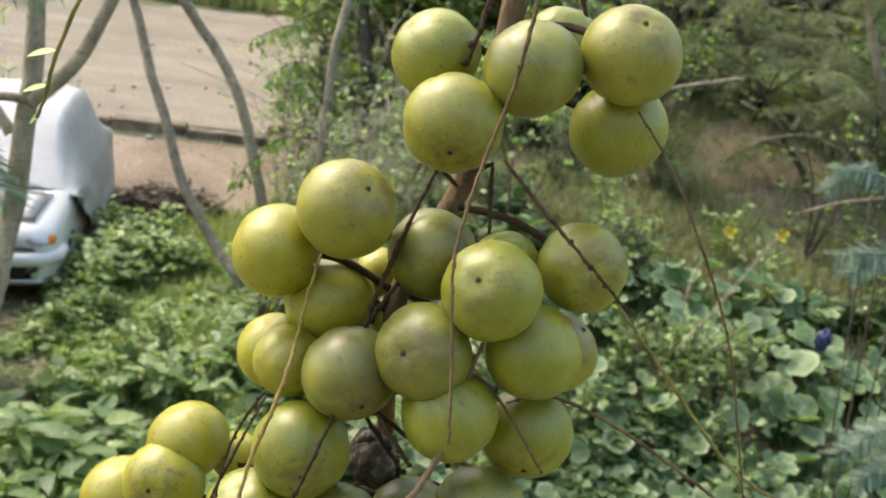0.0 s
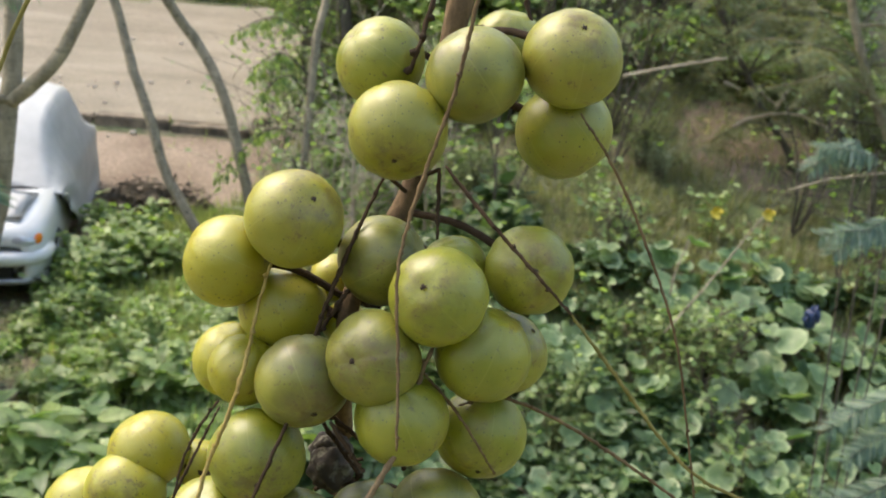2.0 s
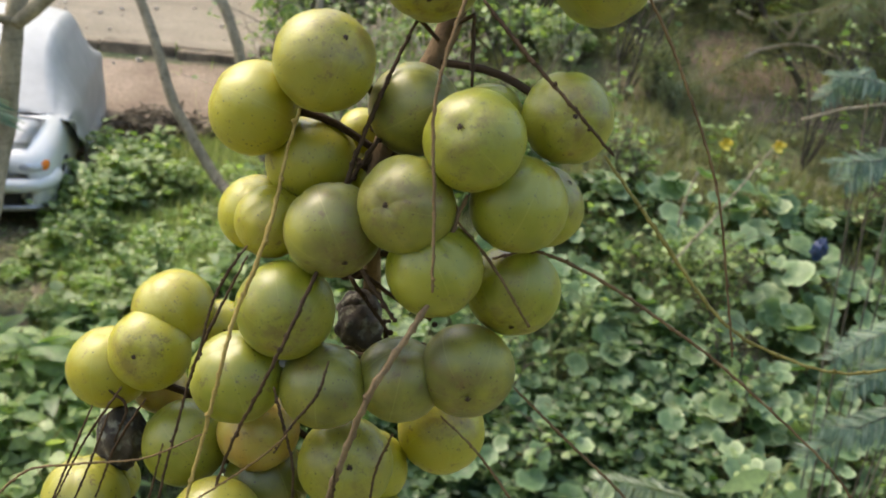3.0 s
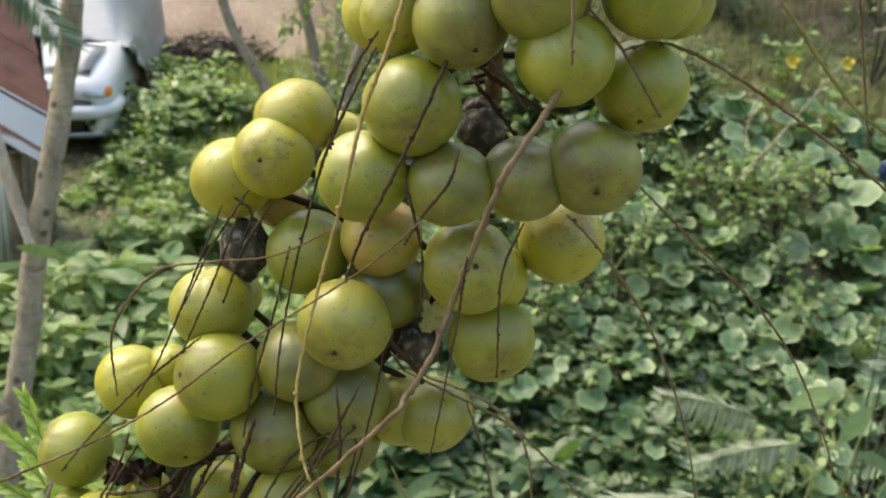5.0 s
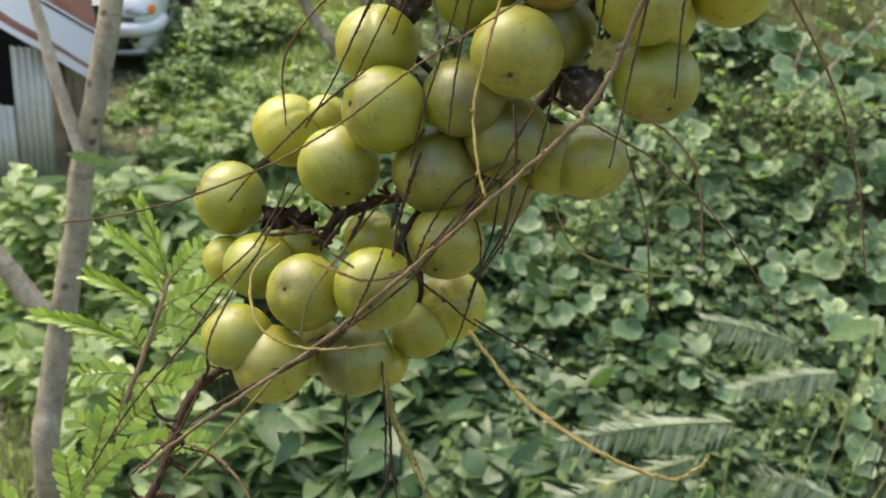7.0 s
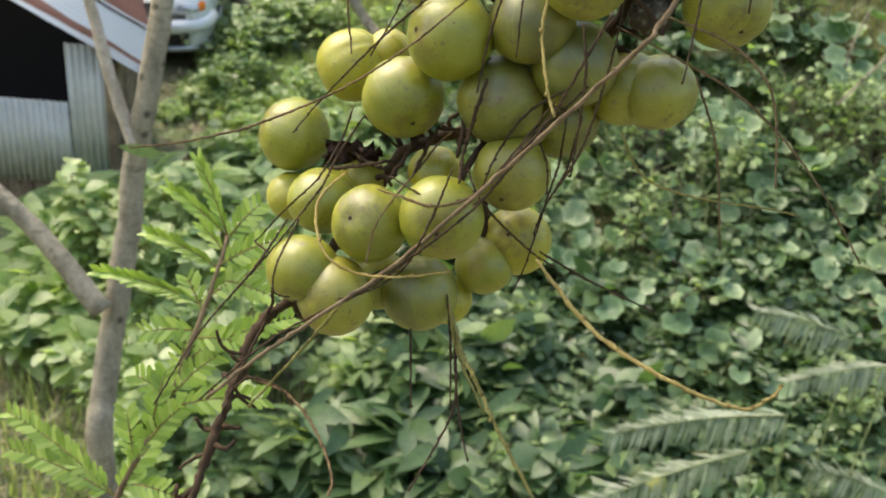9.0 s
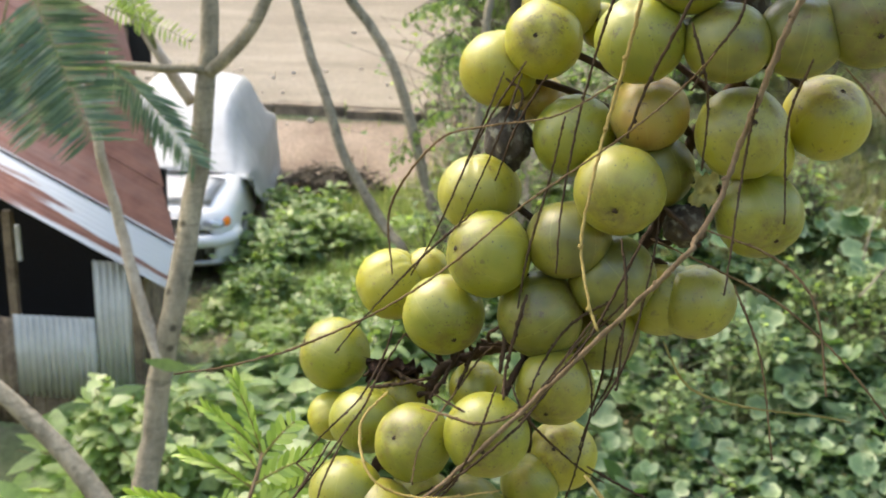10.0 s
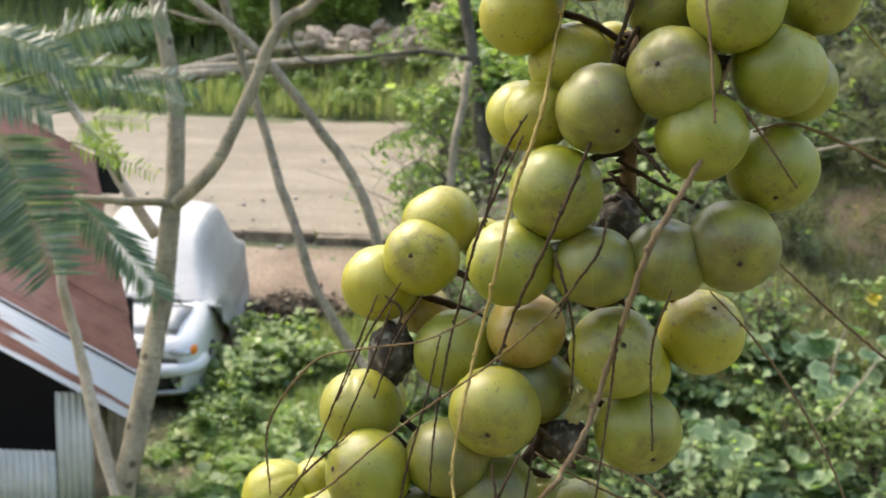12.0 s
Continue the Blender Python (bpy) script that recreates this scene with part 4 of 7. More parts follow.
twig(0.0007, 2, (0.0327, 0.3620, 3.6369), (0.0356, 0.3520, 3.6317), (0.0393, 0.3420, 3.6309), (0.0464, 0.3320, 3.6217), (0.0572, 0.3220, 3.6078))
twig(0.00045, 0, (0.0327, 0.3620, 3.6359), (0.0346, 0.3520, 3.6279), (0.0350, 0.3420, 3.6202), (0.0308, 0.3320, 3.6145), (0.0247, 0.3220, 3.6072))
twig(0.0004, 0, (0.0338, 0.3620, 3.6285), (0.0358, 0.3520, 3.6166), (0.0380, 0.3420, 3.6109), (0.0398, 0.3320, 3.6097))
twig(0.0004, 0, (0.0215, 0.3620, 3.6321), (0.0224, 0.3520, 3.6267), (0.0235, 0.3420, 3.6191))
twig(0.00048, 1, (-0.0240, 0.3620, 3.6096), (-0.0126, 0.3520, 3.6133), (-0.0040, 0.3420, 3.6125), (0.0019, 0.3320, 3.6096), (0.0050, 0.3220, 3.6089), (0.0051, 0.3120, 3.6126))
twig(0.00036, 1, (0.0301, 0.3951, 3.6784), (0.0248, 0.3895, 3.6748), (0.0207, 0.3839, 3.6705), (0.0169, 0.3661, 3.6724), (0.0131, 0.3589, 3.6695), (0.0102, 0.3556, 3.6641), (0.0092, 0.3527, 3.6579), (0.0093, 0.3520, 3.6563))
twig(0.00036, 0, (0.0292, 0.3560, 3.6833), (0.0272, 0.3519, 3.6781), (0.0250, 0.3489, 3.6724), (0.0224, 0.3466, 3.6665), (0.0191, 0.3543, 3.6550), (0.0137, 0.3572, 3.6476), (0.0076, 0.3512, 3.6473), (0.0026, 0.3498, 3.6462))
twig(0.00044, 0, (0.0619, 0.3711, 3.7022), (0.0575, 0.3706, 3.6970), (0.0534, 0.3738, 3.6902), (0.0488, 0.3682, 3.6865), (0.0447, 0.3653, 3.6816), (0.0405, 0.3604, 3.6776), (0.0361, 0.3519, 3.6757), (0.0312, 0.3489, 3.6718), (0.0262, 0.3469, 3.6677), (0.0210, 0.3474, 3.6624), (0.0143, 0.3617, 3.6499), (0.0094, 0.3624, 3.6466))
twig(0.00040, 1, (0.0104, 0.3612, 3.6735), (0.0175, 0.3528, 3.6759), (0.0242, 0.3506, 3.6753), (0.0308, 0.3512, 3.6764), (0.0368, 0.3548, 3.6783), (0.0418, 0.3637, 3.6796), (0.0457, 0.3670, 3.6846), (0.0501, 0.3727, 3.6883), (0.0546, 0.3746, 3.6933), (0.0567, 0.3737, 3.6965))
twig(0.00038, 0, (0.0333, 0.3621, 3.6808), (0.0362, 0.3587, 3.6754), (0.0410, 0.3619, 3.6681), (0.0477, 0.3750, 3.6559), (0.0537, 0.3732, 3.6517), (0.0605, 0.3726, 3.6480))
twig(0.00036, 0, (0.0589, 0.3808, 3.6911), (0.0584, 0.3782, 3.6844), (0.0581, 0.3785, 3.6763), (0.0570, 0.3821, 3.6667), (0.0554, 0.3793, 3.6599), (0.0536, 0.3754, 3.6536), (0.0517, 0.3723, 3.6469), (0.0492, 0.3721, 3.6389))
twig(0.00036, 0, (0.0630, 0.3812, 3.6897), (0.0616, 0.3788, 3.6830), (0.0606, 0.3795, 3.6748), (0.0579, 0.3815, 3.6665), (0.0550, 0.3792, 3.6600), (0.0536, 0.3764, 3.6553))
twig(0.00038, 0, (0.0037, 0.3924, 3.6806), (-0.0001, 0.3895, 3.6747), (-0.0032, 0.3823, 3.6706), (-0.0057, 0.3768, 3.6656), (-0.0097, 0.3734, 3.6603), (-0.0132, 0.3671, 3.6567), (-0.0172, 0.3627, 3.6522), (-0.0214, 0.3593, 3.6473), (-0.0224, 0.3585, 3.6461))
twig(0.00036, 0, (0.0006, 0.3914, 3.6833), (-0.0013, 0.3884, 3.6766), (-0.0041, 0.3834, 3.6713), (-0.0074, 0.3784, 3.6665), (-0.0124, 0.3754, 3.6617), (-0.0182, 0.3784, 3.6538), (-0.0242, 0.3825, 3.6445), (-0.0254, 0.3816, 3.6433))
twig(0.00042, 0, (0.0570, 0.3712, 3.7010), (0.0512, 0.3716, 3.6972), (0.0464, 0.3715, 3.6923), (0.0426, 0.3695, 3.6868), (0.0396, 0.3671, 3.6809), (0.0376, 0.3645, 3.6747), (0.0372, 0.3638, 3.6731))
twig(0.00060, 0, (0.0363, 0.3738, 3.7013), (0.0346, 0.3715, 3.6950), (0.0331, 0.3703, 3.6881), (0.0318, 0.3682, 3.6815), (0.0312, 0.3582, 3.6785))
twig(0.00034, 0, (0.0517, 0.3729, 3.6857), (0.0542, 0.3700, 3.6797), (0.0548, 0.3674, 3.6734))


def build_spurs():
    """Short dark dead stalks left on the limb where fruit has fallen."""
    rnd = random.Random(19)
    run = [q for q in limb_line if q.z < limb_line[0].z - 0.09]
    for i in range(48):
        c = run[rnd.randrange(len(run))]
        way = Vector((rnd.gauss(0, 1), rnd.gauss(0.1, 0.6), rnd.gauss(0.1, 0.8))).normalized() * rnd.uniform(0.005, 0.012)
        bend = Vector((rnd.gauss(0, 1), rnd.gauss(0, 1), rnd.gauss(0, 1))) * 0.002
        bm = bmesh.new()
        knobbly(bm, [c, c + way * 0.5 + bend, c + way], rnd.uniform(0.0006, 0.0011))
        bm.transform(back)
        part("spur", bm, TWIG_DARK, branch, "short dark dead fruit stalk")


build_spurs()


def build_web():
    """A tatter of white fluff caught between the fruit."""
    bm = bmesh.new()
    bmesh.ops.create_icosphere(bm, subdivisions=3, radius=0.0030)
    for v in bm.verts:
        v.co *= 0.75 + 0.9 * noise.noise(v.co * 420)
        v.co.z *= 0.7
    ob = part("cobweb_tuft", bm, PALE_WEB)
    ob.matrix_world = pose(*WEB)
    tagged(ob, "white tuft of cobweb stuck between the gooseberries", "cobweb")


build_web()


def crumpled(name, at, r, stretch, rough, mat, label, category, seed):
    """A small crumpled dry scrap: a thin folded sheet curled on itself."""
    bm = bmesh.new()
    rnd = random.Random(seed)
    n = 11
    grid = []
    for j in range(n):
        for i in range(n):
            u, v = i / (n - 1) * 2 - 1, j / (n - 1) * 2 - 1
            ragged = 1 + 0.25 * rnd.uniform(-1, 1) * (max(abs(u), abs(v)) > 0.9)
            q = Vector((u * ragged, v * ragged * stretch, 0))
            fold = noise.noise(q * 1.6 + Vector((seed, 0, 0))) * rough + 0.35 * rough * noise.noise(q * 4 + Vector((0, seed, 0)))
            q = Vector((q.x * math.cos(fold), fold, q.y + 0.3 * fold * q.x))
            grid.append(bm.verts.new(q * r))
    for j in range(n - 1):
        for i in range(n - 1):
            bm.faces.new((grid[j * n + i], grid[j * n + i + 1], grid[(j + 1) * n + i + 1], grid[(j + 1) * n + i]))
    bmesh.ops.solidify(bm, geom=bm.faces[:], thickness=r * 0.05)
    ob = part(name, bm, mat)
    ob.matrix_world = pose(*at)
    tagged(ob, label, category)


crumpled("torn_bract", (0.0805, 0.382, 3.7295), 0.0036, 1.3, 0.9, PALE_BRACT, "pale yellow torn scrap of bract between the gooseberries", "bract", 3)
crumpled("dried_flower_clump", (-0.001, 0.392, 3.669), 0.0062, 0.55, 1.0, DRIED, "dark brown dried flower clump among the gooseberries", "flower", 8)
crumpled("dried_flower_clump", (0.003, 0.396, 3.6675), 0.0052, 0.6, 1.2, DRIED, "dark brown dried flower clump among the gooseberries", "flower", 15)

# ---- shed ----


def corrugated(bm, origin, along, down, length, drop, pitch=0.076, depth=0.009, thick=0.003):
    """A corrugated sheet: waves across 'along', running the way of 'down'."""
    along, down = Vector(along).normalized(), Vector(down).normalized()
    up = along.cross(down)
    n = int(length / pitch * 6)
    rows = []
    for lift in (0, -thick):
        for d in (0, drop):
            rows.append([bm.verts.new(Vector(origin) + along * (length * i / n) + down * d + up * (depth * math.sin(2 * math.pi * i / 6) + lift)) for i in range(n + 1)])
    for i in range(n):
        bm.faces.new((rows[0][i], rows[0][i + 1], rows[1][i + 1], rows[1][i]))
        bm.faces.new((rows[2][i + 1], rows[2][i], rows[3][i], rows[3][i + 1]))
        bm.faces.new((rows[1][i], rows[1][i + 1], rows[3][i + 1], rows[3][i]))
        bm.faces.new((rows[0][i + 1], rows[0][i], rows[2][i], rows[2][i + 1]))
    return bm


def build_shed():
    shed = thing("shed", (-3.6, 8.2, height(-3.6, 8.2)))
    back = shed.matrix_world.inverted()

    def p(name, bm, mat, label="", smooth=True):
        bm.transform(back)
        return part(name, bm, mat, shed, label, smooth)

    slope = Vector((1.21, 0, -0.65)).normalized()
    deep = Vector((-0.16, 1.5, 0.30)).normalized()
    eave = Vector((-2.33, 7.96, 0.72))
    # roof sheets side by side, each running down the slope
    p("roof_sheet", corrugated(bmesh.new(), eave - slope * 3.4, deep, slope, 0.66, 3.4, 0.076, 0.002), ROOF, "rusty corrugated roof sheet with bare zinc streaks")
    # the upper sheets lie steeper and draw back along the verge
    knee, top = eave + deep * 0.60 + Vector((0, 0, 0.03)), Vector((-3.382, 10.4, 2.469))
    rise = (top - knee).normalized()
    for k in range(4):
        start = knee + rise * 0.62 * k - slope * (3.4 - 0.02 * (k % 2)) + Vector((0, 0, 0.005 * k))
        p("roof_sheet", corrugated(bmesh.new(), start, rise, slope, 0.66, 3.4, 0.076, 0.0012), ROOF, "rusty corrugated roof sheet")
    # added block in place of a dark shape of unknown kind
    p("dark_block", box(bmesh.new(), -3.36, -3.12, 10.44, 10.49, 2.02, 2.40, 0.01), NEAR_BLACK, "near-black block at the end of the roof", False)
    p("post", box(bmesh.new(), -3.40, -3.32, 10.42, 10.50, height(-3.36, 10.46) - 0.1, 2.36, 0.006), WALL_WOOD, "", False)
    p("post", box(bmesh.new(), -5.06, -4.98, 10.30, 10.38, height(-5.0, 10.3) - 0.1, 3.10, 0.006), WALL_WOOD, "", False)
    ground_z = height(-3.6, 8.2) - 0.15
    # front wall round a dark opening
    corner, y = -2.66, 8.12
    p("wall_sheet", corrugated(bmesh.new(), (-2.95, y, 0.86), (1, 0, 0), (0, 0, -1), 0.29, 0.86 + 0.34, 0.054, 0.012), SHEET, "blue-grey corrugated zinc wall sheet")
    p("wall_sheet", corrugated(bmesh.new(), (-3.62, y - 0.012, 0.375), (1, 0, 0), (0, 0, -1), 0.66, 0.375 + 0.34, 0.054, 0.012), SHEET, "blue-grey corrugated zinc wall sheet")
    p("wall_sheet", corrugated(bmesh.new(), (-5.4, y - 0.02, 0.35), (1, 0, 0), (0, 0, -1), 1.78, 0.35 - ground_z), WALL_WOOD, "brown rusted corrugated wall sheet")
    for k in range(9):
        p("base_board", box(bmesh.new(), -3.62 + 0.107 * k, -3.525 + 0.107 * k, y - 0.01, y + 0.015, ground_z, -0.33 + 0.02 * (k % 3), 0.004), WALL_WOOD, "", False)
    p("post", box(bmesh.new(), -2.655, -2.58, y - 0.02, y + 0.06, ground_z, 0.72, 0.006), WALL_WOOD, "", False)
    p("post", box(bmesh.new(), -3.66, -3.59, y + 0.03, y + 0.10, ground_z, 1.22, 0.006), WALL_WOOD, "", False)
    for k in range(4):
        p("side_board", box(bmesh.new(), -2.58 - 0.05 * k, -2.56 - 0.05 * k, y + 0.06 + 0.33 * k, y + 0.38 + 0.33 * k, ground_z, 0.70 + 0.06 * k, 0.004), WALL_WOOD, "", False)
    # the shade behind the opening is put into the colour of these walls
    p("inner_wall", box(bmesh.new(), -5.4, -2.75, 9.5, 9.56, ground_z, 1.25), NEAR_BLACK, "inner wall coloured near black for the shade indoors", False)
    p("inner_wall", box(bmesh.new(), -5.46, -5.4, 8.1, 9.56, ground_z, 2.0), NEAR_BLACK, "inner wall coloured near black for the shade indoors", False)
    p("rafter", tube(bmesh.new(), [eave - slope * 3.4 + deep * 0.14 - Vector((0, 0, 0.06)), eave + deep * 0.14 - Vector((0, 0, 0.06))], 0.035, 0.03, 8, 1), WALL_WOOD)
    p("plank", box(bmesh.new(), -3.68, -3.60, y + 0.2, y + 0.23, 0.75, 1.05, 0.004), TAG, "", False)
    tagged(shed, "low shed of rusty corrugated sheets with a dark opening", "shed")


build_shed()

# ---- car under a cover ----


def loft(bm, sections):
    rings = [[bm.verts.new(v) for v in s] for s in sections]
    n = len(rings[0])
    for a, b in zip(rings, rings[1:]):
        for k in range(n - 1):
            bm.faces.new((a[k], a[k + 1], b[k + 1], b[k]))
    return rings


def build_car():
    car = thing("car", (-3.31, 10.88, height(-3.3, 12.5) - 0.02), 5.0)

    def p(name, bm, mat, label="", smooth=True, parent=car):
        return part(name, bm, mat, parent, label, smooth)

    # body: cross sections from the front bumper back; half widths and heights
    def section(y, w, low, sill, belt, top, crown):
        half = [(w * 0.90, low), (w, low + 0.08), (w, sill), (w * 0.985, belt), (w * 0.93, top), (w * 0.6, top + crown * 0.7), (0, top + crown)]
        return [(x, y, z) for x, z in half] + [(-x, y, z) for x, z in half[-2::-1]]

    bm = bmesh.new()
    rings = loft(bm, [section(0.10, 0.60, 0.30, 0.42, 0.52, 0.56, 0.01), section(0.0, 0.64, 0.24, 0.40, 0.50, 0.60, 0.02), section(0.02, 0.72, 0.22, 0.42, 0.55, 0.70, 0.03),
                      section(0.16, 0.80, 0.21, 0.45, 0.62, 0.78, 0.03), section(0.5, 0.83, 0.21, 0.48, 0.70, 0.85, 0.04), section(1.05, 0.84, 0.2, 0.5, 0.78, 0.95, 0.05),
                      section(2.5, 0.84, 0.2, 0.5, 0.85, 0.95, 0.05), section(4.1, 0.80, 0.24, 0.5, 0.85, 0.92, 0.04), section(4.2, 0.74, 0.3, 0.5, 0.8, 0.86, 0.03)])
    bm.faces.new(rings[0])
    bm.faces.new(rings[-1][::-1])
    p("body", bm, PAINT, "silver-white painted body")
    # bonnet seam, grille, bumper intake
    p("bonnet", loft_panel(0.66, 0.18, 0.80), PAINT, "white painted bonnet")
    bm = bmesh.new()
    for k in range(4):
        box(bm, -0.36, 0.36, -0.035, 0.06, 0.60 + 0.035 * k, 0.618 + 0.035 * k, 0.004)
    p("grille", bm, STEEL, "chrome slatted grille", False)
    p("bumper", tube(bmesh.new(), [(-0.81, 0.42, 0.48), (-0.78, 0.16, 0.48), (-0.62, 0.0, 0.48), (-0.3, -0.06, 0.48), (0, -0.07, 0.48), (0.3, -0.06, 0.48), (0.62, 0.0, 0.48), (0.78, 0.16, 0.48), (0.81, 0.42, 0.48)], 0.075, 0.075, 12, 4), PAINT)
    p("bumper_lip", tube(bmesh.new(), [(-0.80, 0.40, 0.24), (-0.75, 0.14, 0.24), (-0.58, 0.0, 0.24), (0, -0.05, 0.24), (0.58, 0.0, 0.24), (0.75, 0.14, 0.24), (0.80, 0.40, 0.24)], 0.036, 0.036, 10, 4), STEEL, "grey lower lip")
    p("intake", box(bmesh.new(), -0.52, 0.52, -0.03, 0.15, 0.27, 0.42, 0.02), BLACK, "black lower intake", False)
    p("plate", box(bmesh.new(), -0.25, 0.25, -0.105, -0.065, 0.30, 0.41, 0.004), TAG, "", False)
    for s in (-1, 1):
        bm = bmesh.new()
        bmesh.ops.create_uvsphere(bm, u_segments=20, v_segments=12, radius=1, matrix=Matrix.Translation((0.55 * s, 0.10, 0.65)) @ Matrix.Rotation(radians(-12 * s), 4, "Z") @ Matrix.Diagonal((0.19, 0.10, 0.085, 1)))
        lamp = p("headlight", bm, LENS, "clear headlight")
        bm = bmesh.new()
        bmesh.ops.create_uvsphere(bm, u_segments=16, v_segments=10, radius=1, matrix=Matrix.Translation((0.715 * s, 0.17, 0.655)) @ Matrix.Diagonal((0.07, 0.10, 0.075, 1)))
        part("indicator", bm, AMBER, lamp, "amber indicator lens")
        for y in (0.85, 3.4):
            bm = bmesh.new()
            bmesh.ops.create_cone(bm, cap_ends=True, segments=28, radius1=0.29, radius2=0.29, depth=0.18, matrix=Matrix.Translation((0.76 * s, y, 0.29)) @ Matrix.Rotation(radians(90), 4, "Y"))
            bmesh.ops.bevel(bm, geom=[e for e in bm.edges if len(e.link_faces) == 2 and e.calc_face_angle() > 0.8], offset=0.03, segments=2, affect="EDGES")
            wheel = p("wheel", bm, RUBBER, "black tyre")
            bm = bmesh.new()
            bmesh.ops.create_cone(bm, cap_ends=True, segments=24, radius1=0.18, radius2=0.15, depth=0.03, matrix=Matrix.Translation((0.86 * s, y, 0.29)) @ Matrix.Rotation(radians(90 * s), 4, "Y"))
            part("rim", bm, STEEL, wheel)
    # cloth cover over cabin and tail: loft of draped sections
    bm = bmesh.new()
    rows = []
    for y, top, w_top, hem in ((0.95, 0.98, 0.66, 0.93), (1.10, 1.07, 0.66, 0.70), (1.45, 1.28, 0.60, 0.50), (1.85, 1.53, 0.56, 0.30), (2.2, 1.65, 0.56, 0.24), (2.9, 1.68, 0.57, 0.20), (3.5, 1.66, 0.57, 0.20), (3.95, 1.52, 0.56, 0.25), (4.3, 1.05, 0.62, 0.26), (4.42, 0.35, 0.66, 0.30)):
        line = []
        for k in range(41):
            s = k / 40 * 2 - 1
            a = abs(s)
            if a < 0.42:
                x, z = w_top * a / 0.42, top - 0.05 * (a / 0.42) ** 2
            elif a < 0.62:
                u = (a - 0.42) / 0.2
                x, z = w_top + (0.85 - w_top) * u, top - 0.05 - (top - 0.05 - min(0.93, top - 0.06)) * u
            else:
                u = (a - 0.62) / 0.38
                x, z = 0.85 + 0.10 * u, min(0.93, top - 0.06) + (hem - min(0.93, top - 0.06)) * u
            fold = (0.022 + 0.06 * max(0, a - 0.5)) * noise.noise(Vector((y * 2.4, s * 7, 1))) + 0.016 * noise.noise(Vector((y * 6.5, s * 17, 4))) + 0.02 * math.sin(y * 9 + a * 3) * max(0, a - 0.55)
            line.append((math.copysign(x + fold, s) if a > 0.02 else 0, y + fold, z + fold * 0.6))
        rows.append(line)
    loft(bm, rows)
    bmesh.ops.subdivide_edges(bm, edges=bm.edges[:], cuts=1, use_grid_fill=True, smooth=0.6)
    bmesh.ops.solidify(bm, geom=bm.faces[:], thickness=0.006)
    cover = p("cover", bm, COVER, "white crumpled cloth car cover")
    bm = bmesh.new()
    tube(bm, [(-0.86, 1.2, 0.80), (-0.6, 0.98, 0.93), (-0.2, 0.92, 0.97), (0.25, 0.90, 0.965), (0.6, 0.96, 0.94), (0.87, 1.2, 0.80)], 0.026, 0.026, 8, 5, 0.012)
    part("hem_cord", bm, BLACK, cover, "dark elastic hem")
    tagged(car, "silver car parked in the yard under a white cover", "car")


def loft_panel(w, y0, y1):
    bm = bmesh.new()
    rows = []
    for j in range(7):
        y = y0 + (y1 - y0) * j / 6
        top = 0.815 + 0.17 * ((y - 0.16) / 0.9) ** 0.7
        rows.append([(w * (0.86 + 0.14 * j / 6) * (k / 4 - 1), y, top + 0.035 * (1 - abs(k / 4 - 1) ** 2)) for k in range(9)])
    loft(bm, rows)
    bmesh.ops.solidify(bm, geom=bm.faces[:], thickness=0.012)
    return bm


build_car()

# ---- trees ----
TRUNK_LOW = [(-1.283, 3.600, 0.762), (-1.278, 3.680, 0.992), (-1.242, 3.790, 1.309), (-1.199, 3.920, 1.659)]
TRUNK_TOP = [(-1.181, 3.980, 1.881), (-1.125, 4.040, 2.182), (-1.078, 4.240, 2.616), (-1.056, 4.280, 2.837), (-1.044, 4.320, 3.043), (-1.031, 4.350, 3.161), (-1.042, 4.400, 3.353), (-1.066, 4.450, 3.544), (-1.135, 4.510, 3.838), (-1.180, 4.564, 4.096)]
BR_R = [(-1.034, 4.310, 3.057), (-0.951, 4.310, 3.131), (-0.866, 4.330, 3.233), (-0.810, 4.360, 3.345), (-0.758, 4.400, 3.473), (-0.646, 4.430, 3.743), (-0.545, 4.450, 3.824), (-0.418, 4.475, 3.948), (-0.314, 4.510, 4.070)]
BR_R2 = [(-0.646, 4.430, 3.743), (-0.667, 4.460, 3.853), (-0.711, 4.500, 3.981)]
BR_STUB = [(-1.043, 4.300, 3.067), (-1.250, 4.290, 3.073), (-1.419, 4.280, 3.080)]
BR_A = [(-1.113, 4.360, 2.920), (-1.248, 4.380, 3.121), (-1.385, 4.430, 3.303), (-1.511, 4.470, 3.471), (-1.631, 4.500, 3.617)]
BR_B = [(-1.170, 3.970, 1.978), (-1.243, 4.020, 2.179), (-1.300, 4.070, 2.337), (-1.345, 4.120, 2.483), (-1.404, 4.140, 2.696), (-1.436, 4.160, 2.856), (-1.500, 4.200, 3.009)]
BR_LOW = [(-1.259, 3.709, 1.386), (-1.492, 3.807, 1.619), (-1.796, 3.906, 1.858), (-2.074, 3.979, 2.038)]
S1 = [(-2.685, 12.500, 4.449), (-2.506, 12.400, 3.851), (-2.369, 12.550, 3.271), (-2.083, 12.500, 2.463), (-1.875, 12.300, 1.875), (-1.661, 12.140, 1.407), (-1.474, 12.000, 0.869), (-1.238, 11.870, 0.510), (-0.965, 11.740, 0.116), (-0.747, 11.600, -0.092)]
S2 = [(-3.061, 12.450, 4.104), (-2.783, 12.360, 3.835), (-2.474, 12.300, 3.629), (-2.156, 12.250, 3.363), (-1.845, 12.250, 3.057), (-1.428, 12.300, 2.511), (-1.154, 12.300, 2.156), (-0.878, 12.120, 1.698), (-0.696, 11.960, 1.171), (-0.512, 11.830, 0.571), (-0.377, 11.750, 0.222), (-0.168, 11.600, 0.004)]
